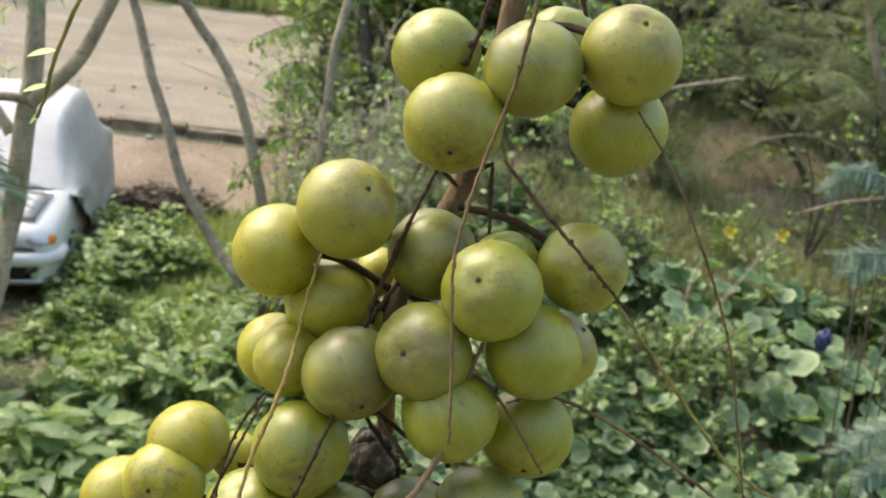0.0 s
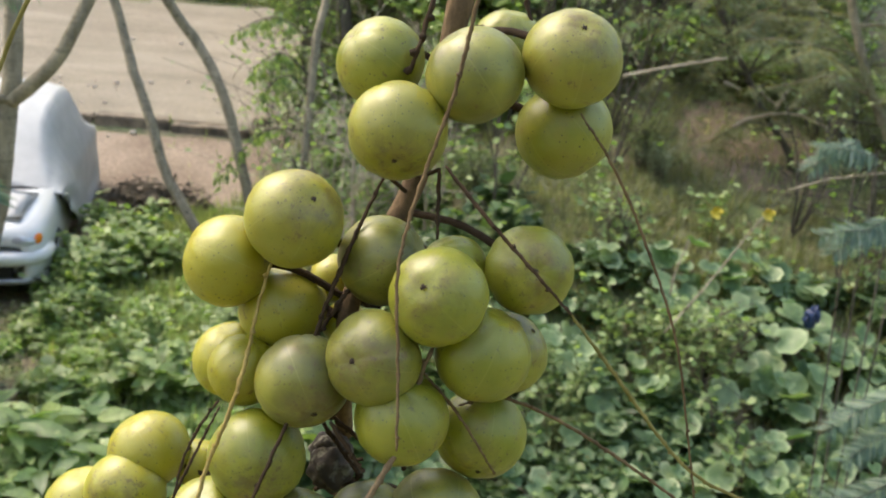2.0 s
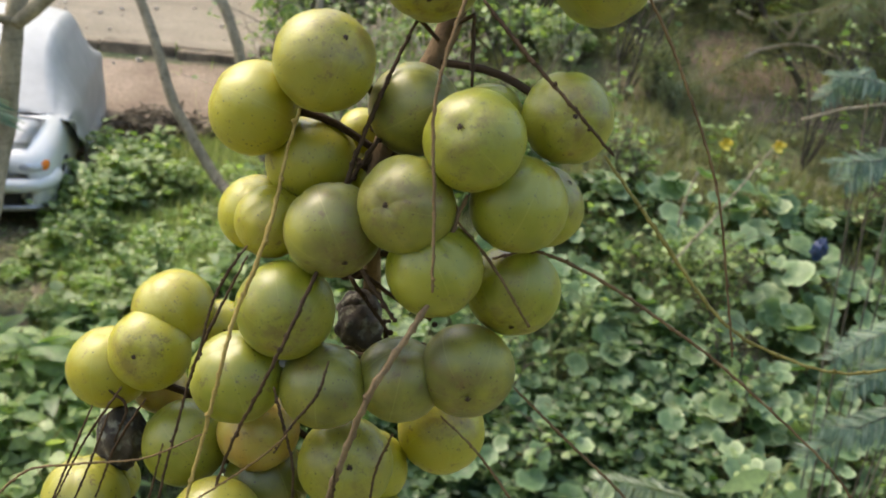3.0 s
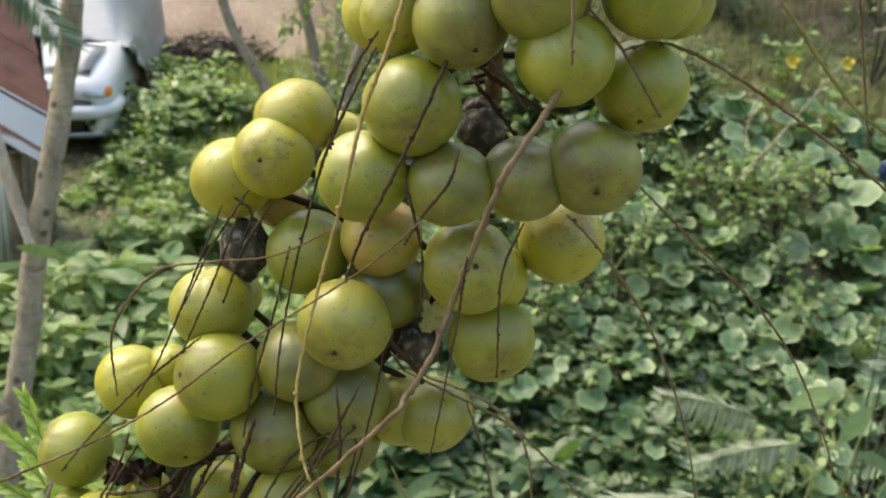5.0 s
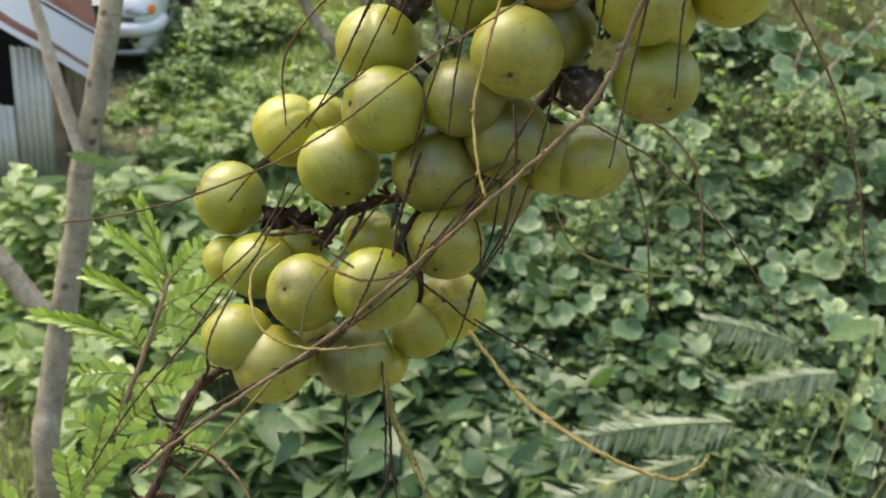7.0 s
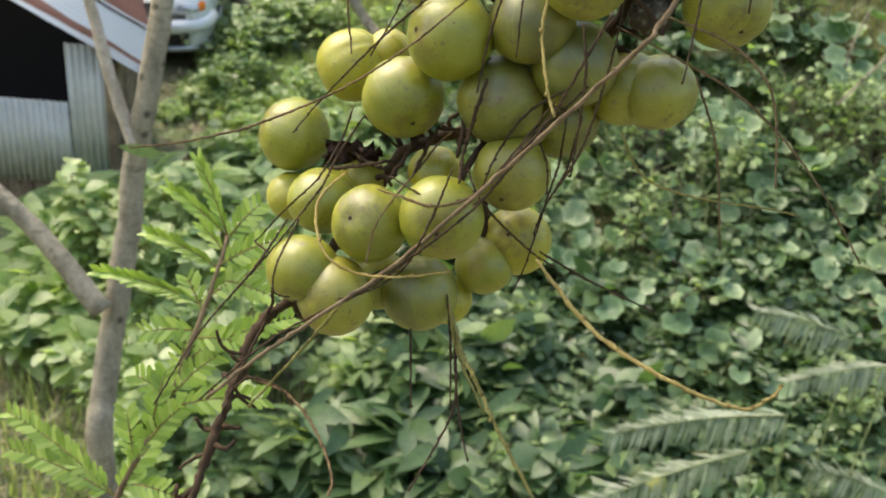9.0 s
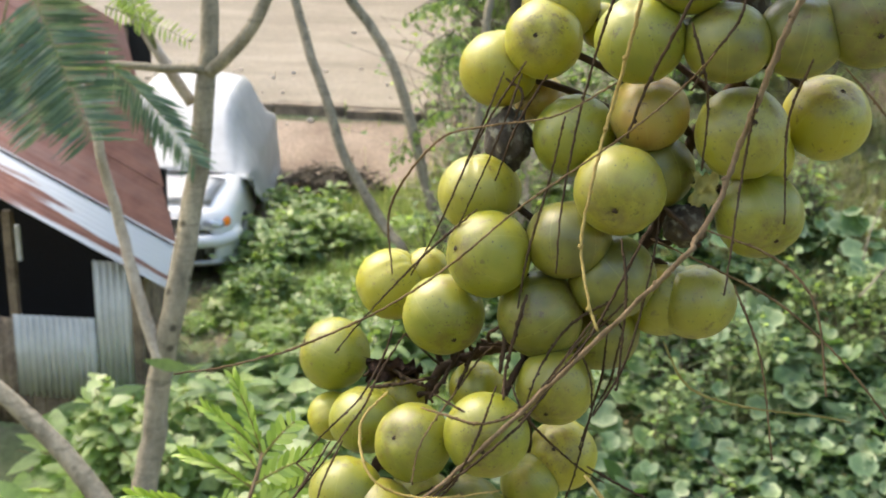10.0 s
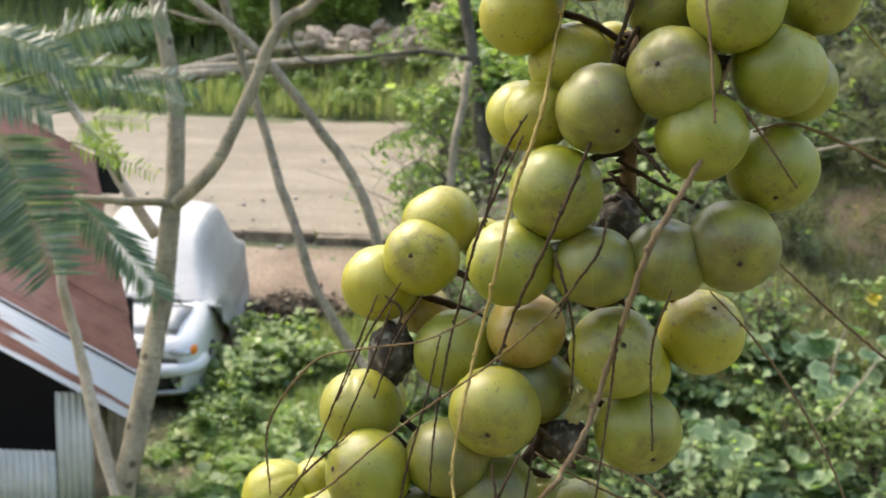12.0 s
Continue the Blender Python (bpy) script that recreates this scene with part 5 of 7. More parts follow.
S2B = [(-2.474, 12.300, 3.629), (-2.787, 12.320, 3.653), (-3.136, 12.360, 3.755), (-3.498, 12.400, 3.906)]
S3 = [(0.039, 16.000, 4.483), (0.160, 16.000, 3.867), (0.315, 15.800, 3.170), (0.425, 15.600, 2.397), (0.546, 15.400, 1.708), (0.676, 15.300, 0.884)]
S3B = [(0.247, 15.600, 3.223), (-0.321, 15.530, 3.297), (-0.790, 15.530, 3.256), (-1.415, 15.530, 3.156), (-1.976, 15.500, 3.097), (-2.216, 15.520, 3.334), (-2.304, 15.570, 3.660)]
S4 = [(0.189, 12.500, 3.306), (0.150, 12.400, 2.842), (0.063, 12.250, 2.352), (0.037, 12.050, 1.590), (0.011, 11.900, 1.000), (-0.130, 11.750, 0.454), (-0.164, 11.660, 0.084)]
S6 = [(-7.338, 24.383, 2.315), (-7.382, 24.262, 1.834), (-7.408, 24.110, 1.233), (-7.457, 23.944, 0.571)]
S5 = [(0.005, 15.319, 2.000), (0.432, 15.025, 1.156), (0.665, 14.877, 0.737)]
R1 = [(4.387, 12.522, 3.561), (4.53, 12.376, 3.151), (5.024, 12.027, 2.233), (5.401, 11.816, 1.708)]
R2 = [(5.258, 12.776, 3.693), (5.387, 12.618, 3.241), (5.594, 12.391, 2.598), (5.844, 12.226, 2.171), (6.151, 12.094, 1.867)]
R3 = [(5.573, 11.589, 3.735), (5.642, 11.458, 3.345), (5.866, 11.196, 2.598), (6.038, 11.066, 2.253), (6.272, 10.885, 1.767)]
STICK_A = [(4.635, 11.564, 1.959), (4.871, 11.575, 2.083), (5.294, 11.547, 2.156), (5.656, 11.471, 2.052)]
STICK_B = [(5.077, 11.585, 2.192), (5.213, 11.643, 2.429)]
STICK_C = [(4.537, 11.821, 2.401), (4.72, 11.779, 2.337)]
STICK_D = [(4.919, 11.773, 2.394), (5.02, 11.723, 2.274), (5.179, 11.683, 2.207)]
STICK_E = [(2.589, 8.989, 2.738), (2.988, 8.978, 2.854), (3.433, 8.96, 2.967)]
STICK_F = [(2.409, 6.493, 1.466), (2.641, 6.572, 1.744), (2.839, 6.648, 2.001), (3.01, 6.715, 2.229)]
STICK_G = [(2.598, 7.035, 1.53), (2.641, 7.101, 1.715), (2.717, 7.165, 1.904)]
STICK_H = [(2.287, 4.875, 2.832), (2.487, 4.878, 2.902), (2.741, 4.867, 2.954)]
SPRIG_STEM = [(-0.111, 0.478, 3.442), (-0.101, 0.487, 3.464), (-0.089, 0.497, 3.488), (-0.080, 0.506, 3.512), (-0.075, 0.515, 3.527), (-0.071, 0.524, 3.540), (-0.068, 0.534, 3.552), (-0.068, 0.543, 3.557)]
# leaves of the sprig: place along the stem, reach sideways and upwards in millimetres, 1 for a young leaf still half closed
SPRIG_LEAVES = [(0.96, -13.0, 34.1, 1), (0.94, -25.8, 20.7, 1), (0.92, 14.9, 15.3, 0), (0.77, -32.2, 13.7, 1), (0.84, -9.3, 10.0, 1), (0.61, -49.6, 13.6, 1),
                (0.79, 30.0, 15.2, 0), (0.73, 26.0, -6.9, 0), (0.51, -23.6, -2.2, 0), (0.41, 48.5, 18.7, 0), (0.66, 24.4, 11.4, 0), (0.31, 23.0, 22.8, 0),
                (0.32, -13.5, 11.1, 0), (0.21, 8.8, 32.2, 0), (0.14, -3.2, 24.2, 0), (0.37, 3.8, 18.8, 0), (0.19, 18.7, 22.2, 0), (0.09, 23.8, -2.6, 0),
                (0.04, 22.5, 34.2, 0), (0.04, -50.4, 36.5, 0), (0.04, -47.9, 20.6, 0), (0.29, 46.5, 8.3, 0), (0.58, -6.9, 14.2, 0), (0.49, 18.9, 2.1, 0)]
# fronds of the young tree: root, tip before it droops, reach of the leaflets, droop, hang of the leaflets
FEATHER_L = [((-1.501, 3.720, 3.510), (-0.772, 3.600, 3.873), 0.040, 0.36, 0.90),
             ((-1.435, 3.750, 3.599), (-0.873, 3.620, 3.959), 0.040, 0.26, 0.80),
             ((-1.280, 3.780, 3.529), (-0.835, 3.700, 3.609), 0.026, 0.25, 0.80),
             ((-1.578, 3.750, 3.703), (-1.161, 3.620, 3.747), 0.040, 0.30, 0.70),
             ((-1.529, 3.700, 3.525), (-1.232, 3.600, 3.561), 0.040, 0.30, 0.80),
             ((-1.452, 3.720, 3.384), (-1.251, 3.600, 2.967), 0.066, 0.06, 0.15),
             ((-1.572, 3.740, 3.295), (-1.426, 3.640, 2.969), 0.060, 0.06, 0.15),
             ((-1.314, 4.000, 3.122), (-0.956, 3.800, 2.957), 0.046, 0.30, 0.90),
             ((-1.700, 3.740, 3.252), (-1.641, 3.640, 3.007), 0.060, 0.06, 0.15)]
BRIGHT_L = [((-1.2815, 3.9, 3.3426), (-0.9672, 3.85, 3.28)), ((-1.1987, 3.9, 3.4333), (-0.9925, 3.85, 3.45)), ((-1.26, 3.95, 3.40), (-1.10, 3.9, 3.30))]
LANCE = [((2.095, 3.981, 1.515), (1.863, 3.883, 1.485)), ((2.253, 3.945, 1.467), (2.088, 3.806, 1.37)), ((2.341, 3.812, 1.235), (2.184, 3.787, 1.345))]
FEATHER_R = [((1.385, 3.42, 1.358), (0.727, 3.34, 1.375)), ((1.717, 3.42, 1.619), (1.32, 3.34, 1.629)), ((1.539, 3.42, 1.72), (1.143, 3.34, 1.921)), ((1.897, 3.42, 1.007), (1.485, 3.34, 1.259)), ((1.29, 3.42, 1.177), (0.618, 3.34, 0.98))]
FEATHER_FAR = [((2.382, 4.513, 3.155), (2.118, 4.374, 3.090)), ((2.463, 4.483, 3.096), (2.156, 4.402, 3.181)), ((2.583, 4.363, 2.796), (2.183, 4.285, 2.857)), ((2.530, 4.391, 2.857), (2.236, 4.251, 2.776)), ((2.635, 4.140, 2.173), (2.247, 4.014, 2.102)), ((2.647, 4.092, 2.040), (2.326, 3.962, 1.981)), ((2.663, 4.020, 1.840), (2.164, 3.891, 1.723)), ((2.579, 3.987, 1.718), (2.223, 3.925, 1.838))]


def rooted(pts):
    """The line carried on from its low end down to the ground."""
    low = Vector(pts[-1])
    foot = Vector((low.x * 1.02 + 0.03, low.y + 0.05, height(low.x, low.y) - 0.1))
    return [*pts, tuple((low + foot) / 2 + Vector((0.02, 0, 0))), tuple(foot)]


def build_young_tree():
    tree = thing("young_tree", (-1.06, 3.75, height(-1.06, 3.75)))
    back = tree.matrix_world.inverted()

    def limb(name, pts, r0, r1, mat, label=""):
        bm = tube(bmesh.new(), pts, r0, r1, 12, 8, 0.006, 0.03)
        bm.transform(back)
        return part(name, bm, mat, tree, label)

    stem = TRUNK_TOP[::-1]
    lower = TRUNK_LOW[::-1]
    limb("trunk", rooted([*stem, *lower]), 0.028, 0.058, GREY_BARK, "smooth grey trunk with leaf scars")
    limb("limb", BR_R, 0.029, 0.020, GREY_BARK)
    limb("limb", BR_R2, 0.022, 0.014, GREY_BARK)
    limb("limb", BR_STUB, 0.019, 0.013, GREY_BARK)
    limb("limb", BR_A, 0.024, 0.016, PALE_BARK, "pale dead limb")
    limb("limb", BR_B, 0.026, 0.017, PALE_BARK, "pale dead limb")
    limb("limb", [BR_A[3], (-1.52, 4.1, 3.44), (-1.50, 3.80, 3.47)], 0.016, 0.009, DARK_BARK)
    limb("limb", BR_LOW, 0.045, 0.028, GREY_BARK)

    def frond(name, a, b, hub, reach, count, leaf, mat, label, droop=0.12, sag=0.30):
        rows, bm = [], bmesh.new()
        tube(bm, [hub, (Vector(hub) + Vector(a)) / 2 + Vector((0, 0, 0.05)), a], 0.004, 0.003, 6, 3)
        feather(rows, bm, a, b, reach / (Vector(b) - Vector(a)).length, count, droop, sag, 0.05, 0.5, 0.5 if sag > 0.5 else 0.22, (0, -1, 0.6))
        bm.transform(back)
        stalk = part("frond_stalk", bm, FERN_STALK, tree)
        me = foliage(name, slim_leaflet(leaf), rows)
        me.transform(back)
        part(name, me, mat, stalk, label)["kind"] = "stuff"

    for a, b, reach, droop, sag in FEATHER_L:
        frond("frond", a, b, BR_STUB[-1] if a[1] > 3.9 else (-1.50, 3.80, 3.47), reach, 64, 0.040, FROND_LEAF, "feathery blue-green compound leaf", droop, sag)
    for a, b in BRIGHT_L:
        frond("young_frond", a, b, BR_A[1], 0.020, 18, 0.09, SPRIG_LEAF, "fresh yellow-green compound leaf")
    tagged(tree, "young grey-barked tree with feathery leaves and bare limbs", "tree")


def feather(rows, bm, a, b, width, n, droop=0.12, sag=0.25, wild=0.08, slim=1.0, ahead=0.5, out=(0, 0, 1)):
    """A feathery frond from a to b: a stalk with paired side stalks of many narrow leaflets."""
    a, b = Vector(a), Vector(b)
    run = b - a
    side = run.cross(Vector(out))
    if side.length < 1e-4:
        side = Vector((1, 0, 0))
    side.normalize()
    face = side.cross(run).normalized()
    rnd = random.Random(int(abs(a.x * 1e4) + abs(b.z * 1e3)))
    pts = [a + run * s - Vector((0, 0, 1)) * droop * run.length * s * s for s in (0, 0.25, 0.5, 0.75, 1)]
    tube(bm, pts, run.length * 0.012 * slim, run.length * 0.004 * slim, 5, 2)
    for k in range(n):
        s = (k + 0.5) / n
        c = a + run * s - Vector((0, 0, 1)) * droop * run.length * s * s
        w = width * run.length / 0.6 * (1 - 0.55 * abs(s - 0.35)) * 2.0
        for sign in (-1, 1):
            way = (side * sign * 1.0 + run.normalized() * ahead - Vector((0, 0, sag)) + Vector((rnd.gauss(0, wild), rnd.gauss(0, wild), rnd.gauss(0, wild)))).normalized()
            rows.append((c, way, face + Vector((rnd.gauss(0, 0.25), rnd.gauss(0, 0.25), rnd.gauss(0, 0.25))), w * rnd.uniform(0.8 - 2 * wild, 1.1)))


build_young_tree()


def build_sapling(name, lines, mat, label):
    """A thin bare tree of one or more stems."""
    foot = rooted(lines[0][0])[-1]
    tree = thing(name, foot)
    back = tree.matrix_world.inverted()
    for i, (pts, r0, r1) in enumerate(lines):
        bm = tube(bmesh.new(), rooted(pts) if i == 0 else pts, r0, r1, 9, 7, 0.01, 0.04)
        bm.transform(back)
        part("trunk" if i == 0 else "limb", bm, mat, tree)
    tagged(tree, label, "tree", "thin bare trees")


build_sapling("bare_tree", [(S1, 0.048, 0.064)], GREY_BARK, "thin leaning bare grey tree trunk")
build_sapling("bare_tree", [(S2, 0.050, 0.066), (S2B, 0.027, 0.012), (S4, 0.042, 0.055)], GREY_BARK, "thin forked bare grey tree with a side limb")
build_sapling("bare_tree", [(S3, 0.08, 0.10), (S3B, 0.035, 0.014)], DARK_BARK, "dark upright tree trunk with one bare limb")
def build_hanging_shoots(line, count, seed, reach, label):
    """Thin drooping shoots with narrow leaves on a bare tree."""
    rnd = random.Random(seed)
    stem = smooth_line(line, 8)
    for i in range(count):
        c = stem[rnd.randrange(len(stem) // 6, len(stem) * 2 // 3)]
        end = c + Vector((-rnd.uniform(0.5, 1) * reach, rnd.gauss(0, 0.3), rnd.uniform(-0.5, 0.1)))
        mid = (c + end) / 2 + Vector((0, 0, 0.22))
        shoot = thing("leafy_shoot", c)
        back = shoot.matrix_world.inverted()
        bm = tube(bmesh.new(), [c, mid, end], 0.011, 0.004, 5, 5)
        fine = bmesh.new()
        rows = []
        path = smooth_line([c, mid, end], 8)
        for j in range(34):
            a = path[rnd.randrange(5, len(path))]
            tip = a + Vector((rnd.gauss(0, 0.10), rnd.gauss(0, 0.10), -rnd.uniform(0.02, 0.22)))
            if j % 3 == 0:
                tube(fine, [a, tip], 0.003, 0.002, 4, 1)
            for k in range(3):
                rows.append((a.lerp(tip, rnd.random()), Vector((rnd.gauss(0, 0.5), rnd.gauss(0, 0.5), -1)), around(rnd), rnd.uniform(0.05, 0.10)))
        bm.transform(back)
        part("stem", bm, DARK_BARK, shoot)
        fine.transform(back)
        part("twiglet", fine, DARK_BARK, shoot)["kind"] = "stuff"
        me = foliage("foliage", oval_leaf(0.2, 0.3, 0.22), rows)
        me.transform(back)
        part("foliage", me, SHRUB_LEAF, shoot)["kind"] = "stuff"
        tagged(shoot, label, "shoot", "leafy shoots on the bare trees")


build_sapling("bare_tree", [(S6, 0.09, 0.12)], DARK_BARK, "dark tree trunk at the far edge of the road")
build_hanging_shoots(S3, 7, 5, 1.5, "thin drooping shoot with small narrow leaves")
build_hanging_shoots(S4, 4, 6, 1.0, "thin drooping shoot with small leaves on the forked tree")
build_sapling("bare_tree", [(S5, 0.028, 0.03)], GREY_BARK, "thin grey bare tree on the bank")


def build_bare_shrub(x, y, tall, seed, mat, label, leafed=0):
    """A twiggy shrub: a few slender stems that fork into thin shoots, nearly bare."""
    rnd = random.Random(seed)
    bush = thing("bare_shrub", (x, y, height(x, y) - 0.03))
    rows, tips = [], []
    for k in range(rnd.randint(3, 5)):
        a, lean = rnd.uniform(0, 6.3), rnd.uniform(0.15, 0.45)
        top = Vector((math.cos(a) * lean, math.sin(a) * lean, 1)) * tall * rnd.uniform(0.7, 1)
        mid = top * 0.5 + Vector((rnd.gauss(0, 0.06), rnd.gauss(0, 0.06), 0)) * tall
        bm = bmesh.new()
        tube(bm, [(0, 0, -0.05), mid, top], 0.010 + 0.003 * tall, 0.004, 6, 5, 0.004)
        line = smooth_line([(0, 0, 0), mid, top], 6)
        for j in range(11):
            c = line[rnd.randrange(3, len(line))]
            end = c + Vector((rnd.gauss(0, 0.22), rnd.gauss(0, 0.22), rnd.uniform(-0.05, 0.35))) * tall
            bend = (c + end) / 2 + Vector((rnd.gauss(0, 0.03), rnd.gauss(0, 0.03), 0.03)) * tall
            tube(bm, [c, bend, end], 0.0055, 0.002, 5, 4)
            for i in range(leafed):
                rows.append((c.lerp(end, rnd.uniform(0.3, 1)) + Vector((0, 0, rnd.gauss(0, 0.02))), around(rnd, -0.2), leaf_up(rnd, 0.7), rnd.uniform(0.04, 0.09)))
        part("stem", bm, mat, bush)
    if rows:
        part("foliage", foliage("foliage", oval_leaf(), rows), SHRUB_LEAF, bush)
    tagged(bush, label, "shrub", "twiggy shrubs on the bank")


rnd = random.Random(77)
for i in range(52):
    x, y = rnd.uniform(-0.6, 7.5), rnd.uniform(9.8, 16.5)
    if i < 14:
        x, y = rnd.uniform(-0.5, 2.2), rnd.uniform(11.0, 17.0)
    if x > 3 and i % 2:
        continue
    pale = i % 3 and x < 2.5
    build_bare_shrub(x, y, rnd.uniform(1.2, 2.4), 200 + i, PALE_BARK if pale else DARK_BARK, "pale bare twiggy shrub on the bank" if pale else "dark thin twiggy shrub on the bank", 4 if i % 2 else 2)


for i in range(46):
    x, y = rnd.uniform(0.5, 6.2), rnd.uniform(4.8, 10.2)
    build_bare_shrub(x, y, rnd.uniform(0.45, 0.9), 300 + i, DRY if i % 2 else FERN_STALK, "low dry twiggy weed among the creeper" if i % 2 else "low green twiggy weed among the creeper", 3)


def oblong_leaf():
    v = [(0, -0.05, 0), (0, 0.05, 0), (0.2, -0.14, 0.015), (0.2, 0.14, 0.015), (0.75, -0.155, 0.01), (0.75, 0.155, 0.01), (0.95, -0.10, -0.02), (0.95, 0.10, -0.02), (1.02, 0, -0.03)]
    return np.array(v, float), [(0, 1, 3, 2), (2, 3, 5, 4), (4, 5, 7, 6), (6, 7, 8)]


def build_sprig():
    sprig = thing("leafy_sprig", SPRIG_STEM[0])
    back = sprig.matrix_world.inverted()
    bm = tube(bmesh.new(), SPRIG_STEM, 0.0016, 0.0008, 8, 6, 0.0004, 0.08)
    bm.transform(back)
    part("stem", bm, TWIG_TAN, sprig)
    stem = smooth_line(SPRIG_STEM, 10)
    over, upward = Vector((0.997, 0.034, 0.074)), Vector((-0.082, 0.486, 0.870))
    rnd = random.Random(5)
    for place, out, rise, young in SPRIG_LEAVES:
        a = stem[round(place * (len(stem) - 1))]
        b = a + (over * out + upward * rise) * 0.001 + Vector((0, rnd.uniform(-0.008, 0.004), 0))
        rows, bm = [], bmesh.new()
        pinnate(rows, bm, a, b, young)
        bm.transform(back)
        stalk = part("leaf_stalk", bm, TWIG_OLIVE, sprig)
        me = foliage("leaf_blade", oblong_leaf(), rows)
        me.transform(back)
        part("leaf_blade", me, SPRIG_LEAF, stalk)
    tagged(sprig, "fresh green sprig of small paired leaflets", "sprig")


def pinnate(rows, bm, a, b, young):
    """A compound leaf: paired oblong leaflets set closely along a stalk; in a young one they lie folded forward."""
    run = b - a
    ahead = run.normalized()
    side = run.cross(Vector((0.05, -0.85, 0.5))).normalized()
    face = side.cross(run).normalized()
    rnd = random.Random(int(abs(a.x * 1e5) + abs(b.z * 1e4)))
    bow = Vector((0, 0, 0.12 * run.length))
    tube(bm, [a, a + run * 0.5 + bow * 0.5, b], 0.0006, 0.0003, 5, 4)
    n = max(5, int(run.length / (0.0021 if young else 0.0028)))
    for k in range(n):
        s = 0.10 + 0.88 * k / (n - 1)
        c = a + run * s + bow * 2 * s * (1 - s)
        size = (0.0078 if young else 0.0084) * (1 - 0.45 * abs(s - 0.45)) * rnd.uniform(0.9, 1.1)
        for sign in (-1, 1):
            jitter = Vector((rnd.gauss(0, 0.07), rnd.gauss(0, 0.07), rnd.gauss(0, 0.07)))
            way = side * sign * (0.45 if young else 0.75) + ahead * (1.0 if young else 0.66) + face * (0.25 if young else 0.10) + jitter
            rows.append((c, way, face + side * sign * (-0.9 if young else -0.2) + jitter * 2, size))


build_sprig()


def build_near_shoot():
    """A thin shoot with three small leaves beside the fruit branch."""
    line = [(0.0312, 0.3800, 3.9052), (0.0241, 0.3800, 3.8957), (0.0182, 0.3800, 3.8845), (0.0130, 0.3800, 3.8708), (0.0115, 0.3800, 3.8642), (0.0096, 0.3800, 3.8573)]
    shoot = thing("leafy_twig", line[0])
    back = shoot.matrix_world.inverted()
    bm = tube(bmesh.new(), line, 0.0006, 0.0004, 6, 6, 0.0002, 0.1)
    bm.transform(back)
    part("stem", bm, TWIG_OLIVE, shoot)
    for a, b in (((0.0132, 0.3800, 3.8719), (0.0069, 0.3800, 3.8704)), ((0.0117, 0.3800, 3.8645), (0.0061, 0.3800, 3.8629)), ((0.0105, 0.3800, 3.8588), (0.0076, 0.3800, 3.8559))):
        a, b = Vector(a), Vector(b)
        me = foliage("leaf", oval_leaf(0.25, 0.10, 0.19), [(a, b - a, Vector((0.1, -0.5, 1)), (b - a).length)])
        me.transform(back)
        part("leaf", me, SPRIG_LEAF, shoot)
    tagged(shoot, "thin shoot with three bright yellow-green leaves", "twig")


build_near_shoot()


def build_fern(frond_rows, label, stalk_mat, thick, leaf_mat, sag):
    """A low feathery plant: arching fronds from one root."""
    foot = sum((Vector(a) for a, b in frond_rows), Vector()) / len(frond_rows)
    foot.z = height(foot.x, foot.y) - 0.02
    plant = thing("feathery_plant", foot)
    back = plant.matrix_world.inverted()
    for a, b in frond_rows:
        rows, bm = [], bmesh.new()
        tube(bm, [foot, (foot + Vector(a)) / 2 + Vector((0, 0, 0.1)), a], thick, thick * 0.8, 6, 3)
        feather(rows, bm, a, b, 0.080 * 0.6 / (Vector(b) - Vector(a)).length ** 0.7, 60, 0.16, sag, 0.10, 0.5, 0.55, (0, -0.7, 1))
        bm.transform(back)
        stalk = part("frond_stalk", bm, stalk_mat, plant)
        me = foliage("leaf_blade", slim_leaflet(0.045), rows)
        me.transform(back)
        part("leaf_blade", me, leaf_mat, stalk)
    tagged(plant, label, "plant")


build_fern(FEATHER_R, "low plant with pale feathery arching fronds", FERN_STALK, 0.004, FEATHER_LEAF, 0.9)
build_fern(FEATHER_FAR, "tall feathery plant with blue-green fronds on the bank", DARK_BARK, 0.005, FROND_LEAF, 0.6)


def build_bank_tree(line, r0, r1, seed, reach, label, mat):
    """A thin tree high on the bank: dark stem, side limbs and feathery sprays."""
    rnd = random.Random(seed)
    foot = rooted(line)[-1]
    tree = thing("bank_tree", foot)
    back = tree.matrix_world.inverted()
    bm = tube(bmesh.new(), rooted(line), r0, r1, 9, 6, 0.012, 0.05)
    bm.transform(back)
    part("trunk", bm, mat, tree)
    stem = smooth_line(line, 8)
    rows = []
    sprays = bmesh.new()
    for i in range(reach):
        c = stem[rnd.randrange(0, int(len(stem) * 0.85))]
        end = c + Vector((rnd.uniform(-1.5, 1.3), rnd.uniform(-1.5, 0.6), rnd.uniform(-0.25, 0.7)))
        mid = (c + end) / 2 + Vector((rnd.gauss(0, 0.1), 0, 0.12))
        bm = tube(bmesh.new(), [c, mid, end], 0.014, 0.005, 6, 5)
        bm.transform(back)
        part("limb", bm, mat, tree)
        path = smooth_line([c, mid, end], 5)
        for j in range(19):
            a = path[rnd.randrange(2, len(path))]
            b = a + Vector((rnd.uniform(-0.45, 0.45), rnd.uniform(-0.4, 0.3), rnd.uniform(-0.28, 0.15)))
            feather(rows, sprays, a, b, 0.10, 22, 0.2, 0.4)
    sprays.transform(back)
    part("spray_stalk", sprays, TWIG_OLIVE, tree)["kind"] = "stuff"
    me = foliage("foliage", slim_leaflet(), rows)
    me.transform(back)
    part("foliage", me, WOOD_LEAF, tree)
    tagged(tree, label, "tree", "feathery trees on the bank")


build_bank_tree(R1, 0.030, 0.045, 1, 13, "thin dark tree with feathery sprays on the bank", DARK_BARK)
